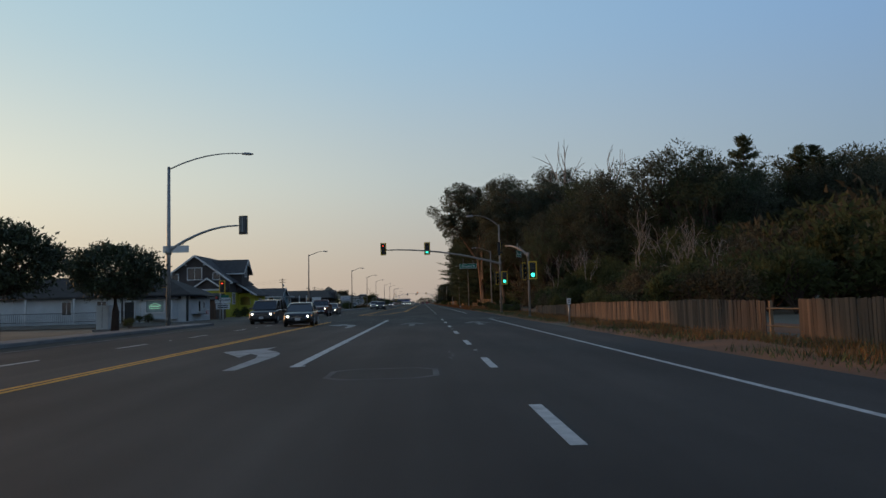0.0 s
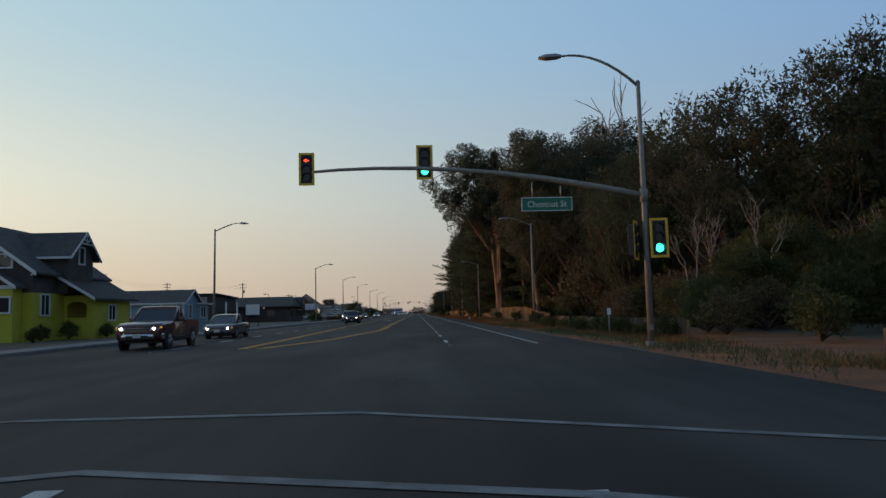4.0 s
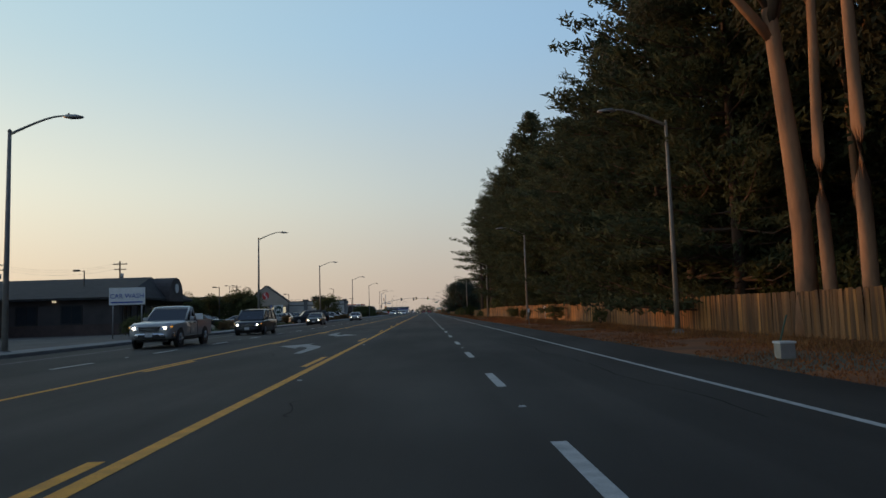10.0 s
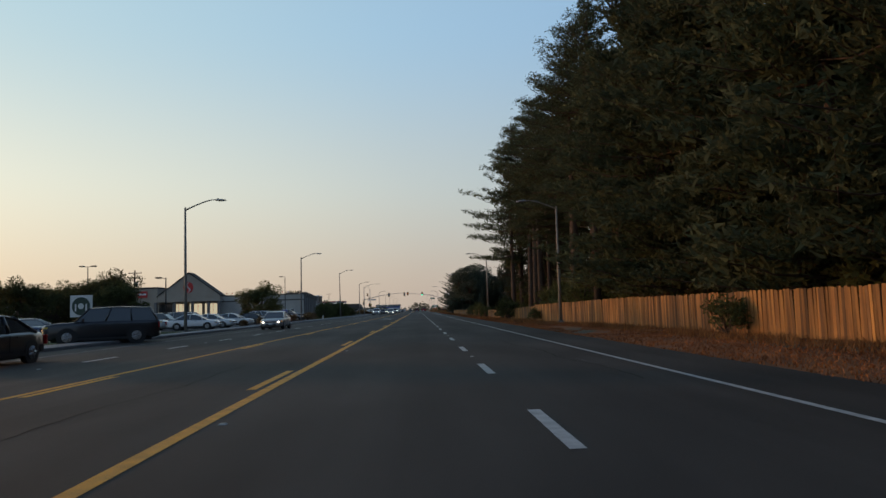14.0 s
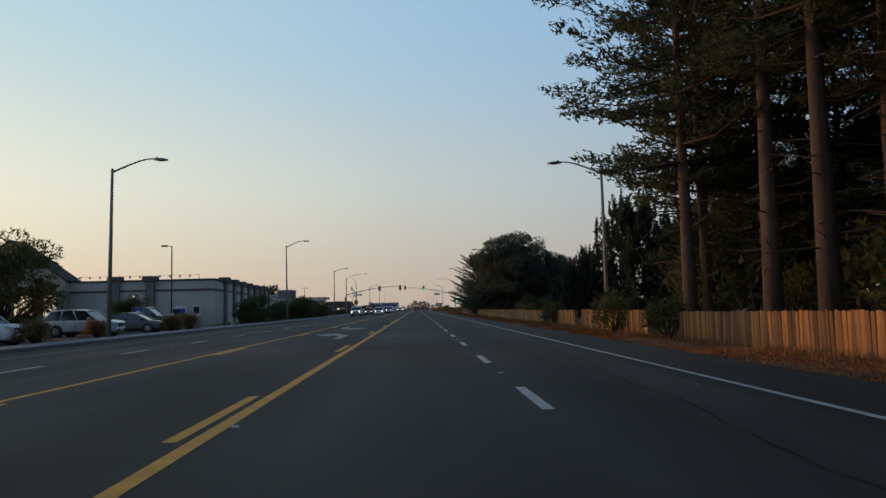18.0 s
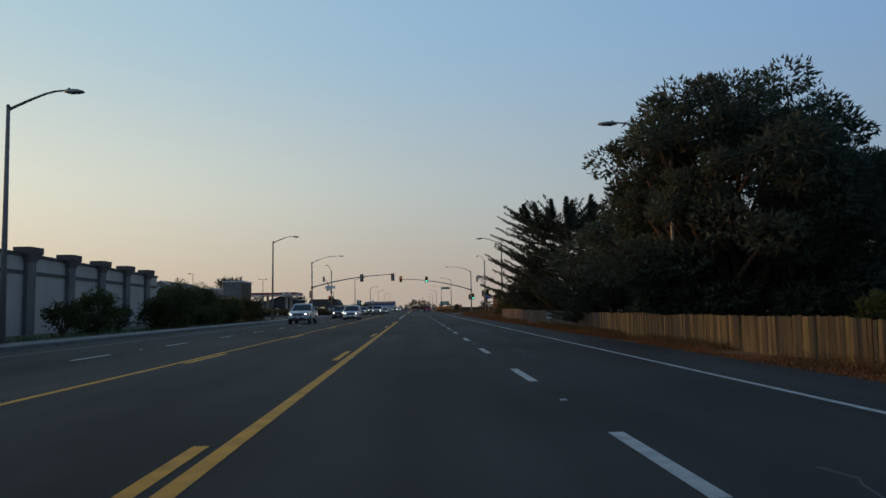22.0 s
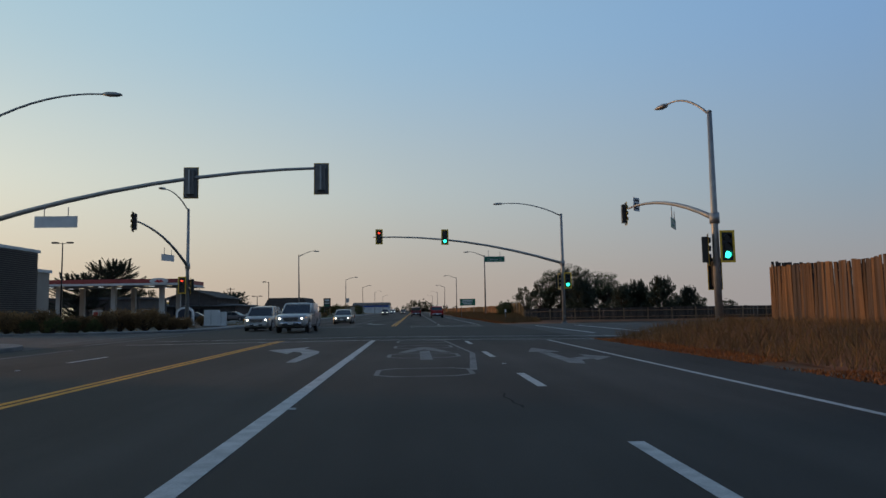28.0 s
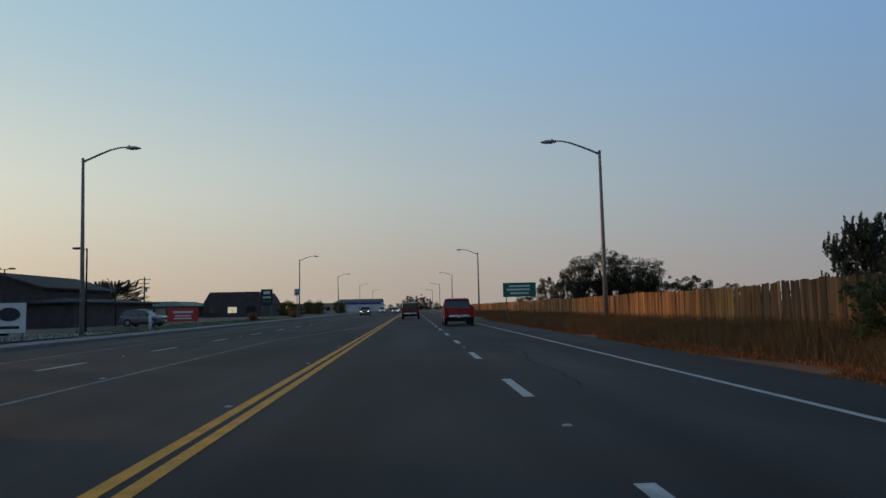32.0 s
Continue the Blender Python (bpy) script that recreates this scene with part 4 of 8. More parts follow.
T = Protos()
E_LABEL = "tall eucalyptus with pale peeling trunk and hanging grey-green leaves"
T.euc = [gum_tree("eucalyptus_tree", 11, 6.1, 0.28, (1.0, 1.0, 16.0, 7.6, 7.3, 8.9), E_LABEL, 230, -0.1, pale=1),
         gum_tree("eucalyptus_tree", 12, 11.8, 0.36, (-4.3, 0.0, 22.0, 6.6, 6.0, 6.9), E_LABEL, 135, -0.55),
         gum_tree("eucalyptus_tree", 13, 13.5, 0.22, (0.3, 0.5, 21.0, 3.4, 3.4, 6.0), E_LABEL, 60, 0.2, 1.1, 4),
         gum_tree("eucalyptus_tree", 14, 9.0, 0.34, (0.0, 0.0, 16.5, 6.6, 6.6, 8.8), E_LABEL, 170, 0.3, pale=0)]
T.pine = [set_group(tree("pine_tree", 31 + i, "pine", 21.0, "tall dark pine with uneven needle-covered branches", spread=sp, count=ct, shape=(lw, 0.30)), "roadside wood") for i, (sp, ct, lw) in enumerate(((1.25, 1, 0.07), (1.1, 1, 0.1), (1.35, 1, 0.05), (0.8, 0.7, 0.12)))]
T.tall = [set_group(tree("tall_conifer", 36 + i, "pine", 26.0, "tall dark conifer with a bare trunk below a dense crown", spread=0.9, count=1.75, shape=(0.44 - 0.08 * i, 0.40 - 0.12 * i)), "roadside wood") for i in range(2)]
T.edge = set_group(tree("tall_conifer", 39, "pine", 25.0, "tall dark conifer with drooping lower branches", spread=1.08, count=1.1, shape=(0.3, 0.34)), "roadside wood")
T.cyp = set_group(tree("cypress_tree", 51, "cypress", 12.5, "broad cypress with rising, layered, pointed branches", leaf="cyp_leaf"), "roadside trees")
T.dome = set_group(tree("pine_tree", 61, "dome", 10.5, "dense round-crowned pine in dark green", spread=1.0, leaf="cyp_leaf", count=2.3, shape=(0.08, 0.3), grain=0.95, tuft=0.08, leaves=300), "roadside trees")
T.broad = [set_group(tree("broad_tree", 65 + i, "dome", 19.0, "tall dense broad-crowned tree of the wood", spread=0.72, leaf=("pine_leaf", "euc_leaf")[i], count=0.8, shape=(0.14, 0.3), grain=1.15, tuft=0.085), "roadside wood") for i in range(2)]
T.low = [tree("lumpy_tree", 76 + i, "dome", 14.0, "dark lumpy evergreen with foliage to the ground", spread=1.25, leaf="euc_leaf", count=0.7, shape=(0.03, 0.3), grain=2.0, tuft=0.1) for i in range(2)]
T.street = tree("small_tree", 68, "dome", 7.0, "small leafy tree in a car park", spread=1.2, leaf="bush_leaf", count=0.6, shape=(0.05, 0.2), grain=1.2, tuft=0.13, leaves=240)
T.ball = set_group(tree("clipped_street_tree", 71, "ball", 5.4, "street tree clipped into a dense round crown", spread=1.02, leaf="topiary"), "clipped street trees")
T.bush = [tree("bush", 81 + i, "bush", 2.4, "leafy wild green bush", spread=1.15, leaf="bush_leaf") for i in range(3)]
T.brown = [tree("thicket_bush", 91 + i, "bush", 3.2, "brownish thicket with few leaves", spread=1.2, leaf="brown_leaf") for i in range(2)]
T.broom = tree("broom_bush", 97, "bush", 2.4, "yellow-green broom bush behind the fence", spread=1.25, leaf="broom_leaf")
T.red = tree("shrub", 95, "bush", 1.4, "low shrub with reddish-brown twigs", spread=1.3, leaf="red_shrub", count=2.4, grain=0.55)
T.dead = [dead_tree("bare_tree", 101 + i, 10.0, "bare tree with pale branching limbs") for i in range(2)]
T.young = tree("young_pine", 41, "young", 8.0, "young bushy pine with upright leading shoots", leaf="cyp_leaf", shape=(0.04, 0.14))
protos = [T.broom] + T.euc + T.pine + T.tall + [T.edge, T.cyp, T.dome, T.ball, T.red, T.young, T.street] + T.broad + T.low + T.bush + T.brown + T.dead

rt = random.Random(8)
# single trees by the fence
plant(T.euc[0], 14.45, 138.2), plant(T.euc[1], 12.15, 162.5), plant(T.euc[2], 12.2, 161.0, s=0.92, rz=80), plant(T.euc[2], 12.35, 159.2, s=1.0, rz=200), plant(T.euc[2], 17.0, 167.0, s=0.8, rz=300)
plant(T.euc[3], 21.5, 151.0, s=1.0, rz=10), plant(T.euc[3], 25.0, 143.0, s=1.02, rz=130), plant(T.euc[3], 30.0, 153.0, s=1.2, rz=250), plant(T.euc[3], 16.5, 176.0, s=1.05, rz=160), plant(T.euc[3], 19.8, 164.0, s=1.2, rz=310)
# the wood: rows behind the fence
y = 172
while y < 256:   # dense pines down to the fence
    plant(T.pine[rt.choice((0, 1, 2))], 14.2 + rt.uniform(-0.7, 1.2), y, s=rt.uniform(0.95, 1.2), rz=rt.uniform(0, 360))
    y += rt.uniform(5.2, 7.2)
for x, y, s in ((14.0, 229.5, 1.32), (14.6, 237, 1.42), (14.2, 245, 1.36)):   # a few taller ones
    plant(T.pine[rt.randint(0, 2)], x, y, s=1.2, rz=rt.uniform(0, 360), sz=s)
y = 256
while y < 303:   # a grove of bare trunks under a high crown
    plant(T.tall[rt.randint(0, 1)], 13.0 + rt.uniform(-0.8, 1.2), y, s=rt.uniform(0.9, 1.08), rz=rt.uniform(0, 360))
    for x in (18.5, 24.5, 30.0, 36.0):
        plant(T.tall[rt.randint(0, 1)] if x < 30 else T.pine[rt.randint(0, 2)], x + rt.uniform(-2.4, 2.4), y + rt.uniform(-2, 2), s=rt.uniform(0.85, 1.05) * (1.0 if x < 30 else 1.3), rz=rt.uniform(0, 360))
    y += rt.uniform(4.2, 6.2)
plant(T.edge, 12.2, 300.5, rz=40), plant(T.edge, 13.8, 304.5, s=0.9, rz=190)
for x, y, s in ((17.5, 303, 1.0), (22, 303, 0.9)):
    plant(T.pine[rt.randint(0, 2)], x, y, s=s * 0.95, rz=rt.uniform(0, 360), sz=s * 1.15)
for x, y, s in ((24, 318, 0.75), (30, 327, 0.8), (33, 321, 0.9), (37, 335, 0.85), (41, 331, 0.95), (44, 344, 0.8), (50, 353, 0.85), (56, 362, 0.85), (48, 340, 1.0), (62, 370, 0.9), (20, 310, 0.7), (58, 350, 1.0)):
    plant(T.broad[rt.randint(0, 1)], x, y, s=s, rz=rt.uniform(0, 360))
for row, (x0, dx, y0, y1, step, hs) in enumerate(((21.0, 2.5, 122, 252, 8.5, (1.0, 1.25)), (31.0, 4.0, 112, 250, 8.5, (1.12, 1.42)), (44.0, 6.0, 112, 300, 11.0, (1.15, 1.4)))):
    y = y0
    while y < y1:
        kind = rt.choice(T.pine[1:3] + T.broad if row == 0 else T.broad)
        plant(kind, x0 + rt.uniform(-dx, dx), y + rt.uniform(-2, 2), s=rt.uniform(*hs) * (0.85 if y > 285 else 1), rz=rt.uniform(0, 360))
        y += step * rt.uniform(0.75, 1.25)
for i in range(36):   # dark undergrowth inside the wood
    plant(rt.choice(T.bush + T.brown), rt.uniform(17, 30), 118 + i * 5.5 + rt.uniform(-3, 3), s=rt.uniform(1.5, 2.3), rz=rt.uniform(0, 360))
for i in range(40):   # and close behind the fence
    y = 170 + i * 3.5
    plant(rt.choice(T.bush), (17.0 if y < 215 else 15.5) + rt.uniform(-1.0, 3.5) - (0.0 if y < 250 else 1.5), y + rt.uniform(-1, 1), s=rt.uniform(1.2, 2.2) * (1 if y > 215 else 0.85), rz=rt.uniform(0, 360))
for i in range(17):   # the rise behind the thicket
    x = 36 + i * 4.6 + rt.uniform(-2, 2)
    plant(rt.choice(T.broad), x, 112 + rt.uniform(-12, 14), s=rt.uniform(1.15, 1.42), rz=rt.uniform(0, 360))
for x, y, s in ((58, 126, 1.45), (66, 124, 1.5), (73, 122, 1.55), (80, 124, 1.6), (88, 122, 1.6), (97, 124, 1.6), (107, 122, 1.6), (70, 132, 1.6), (84, 132, 1.65)):
    plant(T.broad[rt.randint(0, 1)], x, y, s=s, rz=rt.uniform(0, 360))
plant(T.pine[3], 51.3, 112, s=1.33, rz=20), plant(T.pine[1], 64, 118, s=1.3), plant(T.pine[0], 67, 118, s=1.28, rz=90)
plant(T.broad[0], 19, 114, s=0.75), plant(T.broad[1], 26, 108, s=0.85, rz=50), plant(T.broad[0], 33, 102, s=0.85, rz=90)
# thicket before the wood, higher away from the road
for i in range(96):
    y = rt.uniform(44, 116)
    x = 11.2 + rt.uniform(0, 1) ** 1.2 * 36
    p = rt.choice(T.brown + T.brown + T.bush)
    hh = (1.7 + (x - 10.5) * 0.30) * rt.uniform(0.8, 1.15)
    plant(p, x, y, s=hh / (3.2 if p in T.brown else 2.4), rz=rt.uniform(0, 360))
for x, y, hh in ((30, 84, 10.5), (34, 88, 11), (27, 80, 9), (38, 92, 12), (22, 92, 8), (17, 84, 5), (20, 76, 6)):
    plant(T.street, x, y, s=hh / 7.0, rz=rt.uniform(0, 360))
for i in range(14):
    plant(rt.choice(T.dead), 15 + rt.uniform(0, 22), rt.uniform(62, 100), s=rt.uniform(0.7, 1.1), rz=rt.uniform(0, 360))
# dead tops on the rise
for x, y, s in ((29, 151, 3.4), (31.5, 156, 3.3), (40, 153, 3.5), (37, 154, 3.4)):
    plant(T.dead[rt.randint(0, 1)], x, y, s=s, rz=rt.uniform(0, 360))
# undergrowth behind and before the fence
for i in range(44):
    y = 60 + i * 5.3 + rt.uniform(-2, 2)
    plant(rt.choice(T.bush), 14.5 + rt.uniform(0, 4), y, s=rt.uniform(0.8, 1.5), rz=rt.uniform(0, 360))
for y, x, s in ((108, 9.0, 0.5), (126, 9.9, 0.55), (152, 10.9, 0.5), (188, 11.2, 0.5), (203, 10.8, 0.75), (216, 10.0, 0.6), (228, 10.1, 0.7), (262, 8.6, 0.5), (272, 7.6, 1.0), (276, 7.6, 0.8), (290, 7.2, 0.7), (296, 7.0, 0.85), (309, 6.9, 0.7), (312, 7.4, 0.6), (404, 8.4, 1.0), (406.5, 9.6, 1.1), (408, 8.0, 0.9), (411, 9.0, 0.85), (414, 8.6, 0.5), (401, 8.2, 0.7), (502.4, 8.2, 0.92), (331, 12, 1.0), (338, 10, 1.1), (345, 13, 1.0), (334, 15, 1.0), (328, 18, 0.9)):
    plant(rt.choice(T.bush), x, y, s=s, rz=rt.uniform(0, 360))
# the thinner end of the wood and the trees past it
plant(T.young, 14.4, 316.5, s=0.95, rz=30, sz=1.04), plant(T.young, 18.2, 317, s=0.95, rz=150, sz=0.92), plant(T.young, 9.6, 316.4, s=0.24, rz=80, sz=0.5), plant(T.young, 9.3, 318.8, s=0.2, rz=220, sz=0.4), plant(T.young, 11.3, 317.2, s=0.42, rz=310, sz=0.62)
plant(T.dome, 11.3, 356.6, s=1.28, sz=1.2), plant(T.dome, 16.8, 358, s=0.85, rz=90, sz=0.9), plant(T.dome, 12.4, 365.5, s=0.85, rz=200, sz=1.1), plant(T.cyp, 8.8, 366.0, s=0.45, rz=60)
for x, y, s in ((15.5, 350, 1.2), (18, 351, 1.5), (20.5, 350, 1.7), (23, 351, 1.6), (19, 347, 1.3)):
    plant(T.broom, x, y, s=s, rz=rt.uniform(0, 360))
for x, y, s in ((9.5, 336, 0.8), (11.5, 338, 1.0), (10.5, 346, 0.8)):
    plant(T.broom, x, y, s=s, rz=rt.uniform(0, 360))
for i in range(13):   # weeds before the dark fence
    plant(T.bush[i % 3], 8.3 + rt.uniform(-0.4, 0.5), 75 + i * 2.3, -0.1, s=rt.uniform(0.3, 0.5), rz=rt.uniform(0, 360))
plant(T.cyp, 12.4, 395.0, s=0.92, sz=0.94), plant(T.brown[0], 20.5, 392, s=1.5), plant(T.dead[0], 22, 390, s=0.5)
for x, y, s in ((22.1, 524.5, 0.62), (26.2, 518.5, 0.5), (28.5, 519, 0.56), (31.0, 516, 0.6), (35, 517, 0.45)):
    plant(T.young, x, y, s=s, rz=rt.uniform(0, 360))
for x, y, h_, w_ in ((40, 744, 6, 5), (49, 746, 13, 6), (57, 747, 15, 7), (66, 746, 14, 8), (76, 747, 15, 8.5), (86, 746, 15, 7), (95, 745, 12, 6), (104, 745, 12.5, 7.5), (117, 745, 9, 6), (129, 744, 7, 6), (143, 744, 5, 5)):
    plant(T.low[rt.randint(0, 1)], x, y, s=w_ / 8.5, rz=rt.uniform(0, 360), sz=h_ / 14)
for x, y, h_ in ((-26, 915, 5), (-20, 912, 6), (-14, 910, 4.5), (-9, 905, 5.5), (-3, 900, 9.5), (3.5, 902, 10), (8, 905, 7.5), (13, 900, 5), (19, 903, 5.5), (26, 905, 4.5)):
    plant(T.low[rt.randint(0, 1)], x, y, s=h_ / 17, rz=rt.uniform(0, 360), sz=h_ / 14)
for x, y, h_, w_ in ((61, 747, 20.5, 1.15), (69, 746, 23.5, 1.4), (78, 747, 22.5, 1.35), (87, 747, 19, 1.2)):   # spreading tall crowns
    plant(T.broad[rt.randint(0, 1)], x, y, s=w_, rz=rt.uniform(0, 360), sz=h_ / 19)
# clipped trees and planting on the other side
plant(T.ball, -19.6, 42.2, s=1.0), plant(T.ball, -20.2, 31.5, s=1.02, rz=70)
for x, y, s in ((-24, 30, 0.4), (-22, 50, 0.35), (-28.6, 70.6, 0.4), (-29.6, 70.8, 0.35), (-23, 83, 0.3), (-21.9, 188.6, 0.72), (-20.7, 190.4, 0.62), (-22.0, 193, 0.95), (-22.5, 197, 0.8), (-24, 203, 0.9), (-21, 207, 0.5)):
    plant(rt.choice(T.bush), x, y, s=s, rz=rt.uniform(0, 360))
for x, y, h_ in ((-45, 270, 6.0), (-52, 268, 5.9), (-57, 272, 6.0), (-62, 266, 5.4), (-70, 275, 6.0), (-27.6, 330, 3.6), (-20.8, 384, 4.3), (-23.0, 375.5, 3.4), (-42.5, 277, 5.8), (-48, 264, 5.6), (-24.1, 304.3, 6.7), (-41.2, 294, 7.5), (-45.2, 302, 7.6), (-50, 300, 6.5), (-58, 290, 6.4), (-64, 280, 6.6), (-54, 293, 6.6), (-47.5, 292, 5.8), (-38.6, 291, 5.9), (-61, 296, 6.4), (-20.5, 345.5, 3.2), (-21, 352, 4.2), (-25.5, 395.5, 3.4), (-23.5, 399, 4.6), (-22.6, 405, 3.3), (-23.6, 401.5, 3.9), (-22.7, 408, 3.4), (-21.6, 412, 3.3), (-60, 585, 5), (-27, 642, 3.6), (-31, 656, 4.2), (-28, 690, 4.4), (-25, 716, 4.4), (-33, 705, 4.8)):
    plant(T.street, x, y, s=h_ / (6.2 if x < -35 and y < 320 else 7.0), rz=rt.uniform(0, 360))
for x, y, s in ((-25.2, 472.2, 0.48), (-26.6, 472.6, 0.55), (-28.2, 472.4, 0.5), (-24.0, 472.8, 0.45), (-33, 472.6, 0.6), (-35, 472.4, 0.55), (-37, 473, 0.6), (-22, 360, 0.9), (-22.5, 370, 1.0), (-23.5, 380, 0.9), (-23, 398, 1.2), (-21.5, 401, 1.1), (-23, 410, 1.1), (-22, 415, 1.0), (-24, 420, 1.0), (-21, 396, 1.0), (-22.3, 383.5, 1.0)):
    plant(T.bush[rt.randint(0, 2)], x, y, s=s, rz=rt.uniform(0, 360))
for x, y, s in ((-20.4, 206, 0.7), (-20.9, 209.5, 0.8), (-20.3, 213, 0.75), (-20.8, 217, 0.85), (-20.4, 221, 0.7), (-21.3, 246, 0.9), (-22.6, 248, 1.1), (-21.0, 250, 0.9), (-19.6, 285, 0.8), (-19.5, 292, 0.9), (-19.3, 299, 1.0), (-19.6, 306, 0.9), (-19.2, 317, 1.1), (-19.0, 320, 1.1), (-19.4, 276, 0.6), (-24, 497, 0.8), (-21, 606, 1.0), (-22, 612, 1.3), (-22, 580, 0.9)):
    plant(T.red, x, y, s=s, rz=rt.uniform(0, 360))
for k in range(30):   # one mass of dry shrubs on the corner
    x = -19.4 - 0.62 * k
    plant(T.red, x, 476.2 + 2.2 * rt.random() - 1.6 * (x < -24), s=(1.0 if -28.5 < x < -24.5 else 1.28 if x < -21 else 0.85) * rt.uniform(0.85, 1.1), rz=rt.uniform(0, 360))
plant(T.cyp, -66.5, 576, s=0.8, sz=1.08), plant(T.cyp, -58, 545, s=0.7, rz=100), plant(T.low[0], -61, 563, s=0.5, rz=10, sz=0.5), plant(T.low[0], -54, 561, s=0.45, rz=130, sz=0.5), plant(T.cyp, -47.6, 600, s=0.62, rz=40, sz=0.54)
for p in protos:   # the patterns themselves stand among the far trees
    p.matrix_basis = pose(rt.uniform(45, 90), rt.uniform(150, 270), 0) if p not in T.bush + T.brown + [T.red, T.broom] else pose(rt.uniform(20, 40), rt.uniform(120, 180), 0)

# ---- grass on the verges ----
def grass(name, spots, n, hh, material, label, seed, wide=0.014, bare=-0.22):
    rng = np.random.default_rng(seed)
    out = []
    for x0, x1, y0, y1, z in spots:
        k = int(n * (y1 - y0))
        x, y = rng.uniform(x0, x1, k), rng.uniform(y0, y1, k)
        keep = np.array([noise.noise((a * 0.5, b * 0.25, 2.0)) for a, b in zip(x, y)]) > bare
        x, y = x[keep], y[keep]
        k = len(x)
        a = rng.uniform(0, 6.28, k)
        h = hh * rng.uniform(0.4, 1.3, k)
        w = wide * np.ones(k)
        lean = rng.normal(0, 0.45, (k, 2)) * h[:, None]
        zz = z(x, y) if callable(z) else np.full(k, z)
        out.append(np.stack([np.stack([x - np.cos(a) * w, y - np.sin(a) * w, zz], 1), np.stack([x + np.cos(a) * w, y + np.sin(a) * w, zz], 1), np.stack([x + lean[:, 0], y + lean[:, 1], zz + h], 1)], 1))
    return thing(name, Matrix(), label, "grass", kind="stuff", mesh=quads(name, np.concatenate(out), material, 3))


def bank(x, y):
    """The height of the banks by the second crossing."""
    e = np.clip(np.minimum((y - 402) / 14, (454 - y) / 2.5 + 0.15), 0, 1) if y.max() < 460 else np.clip((y - 486) / 14, 0, 1)
    return e * np.interp(x, (6.2, 7.2, 8.2, 9.2, 12.5), (-0.03, 0.13, 0.40, 0.46, 0.5))


grass("dry_grass", [(6.6, 9.0, 0, 62, -0.02), (7.0, 9.6, 70, 130, -0.02), (8.4, 11.4, 130, 250, -0.02), (6.6, 8.6, 250, 300, -0.02), (6.2, 7.0, 300, 402, -0.02)], 210, 0.24, M["dry_grass"], "dry straw-coloured grass along the fence", 5, 0.011)
grass("needle_litter", [(5.2, 11.6, 96, 265, -0.02), (5.2, 8.4, 265, 300, -0.02), (5.15, 7.0, 300, 404, -0.02), (5.2, 7.2, 404, 452, 0.0), (5.2, 7.0, 486, 560, 0)], 620, 0.06, M["litter"], "orange-brown fallen needles and dry weeds on the verge", 9, 0.016, -0.3)
grass("green_grass", [(5.6, 9.2, 0, 110, -0.02), (6.2, 9.2, 0, 110, -0.02), (-24, -19, 206, 262, 0.0), (-23, -18.7, 338, 425, 0.0), (-27, -19, 498, 600, 0.0)], 90, 0.2, M["green_grass"], "short green grass and weeds", 6)
grass("tall_dry_grass", [(6.3, 11.2, 404, 453, bank), (6.3, 9.4, 487, 640, bank), (6.6, 9.2, 488, 540, bank)], 620, 0.42, M["tall_grass"], "tall dry grass on the bank", 7, 0.009, -0.7)

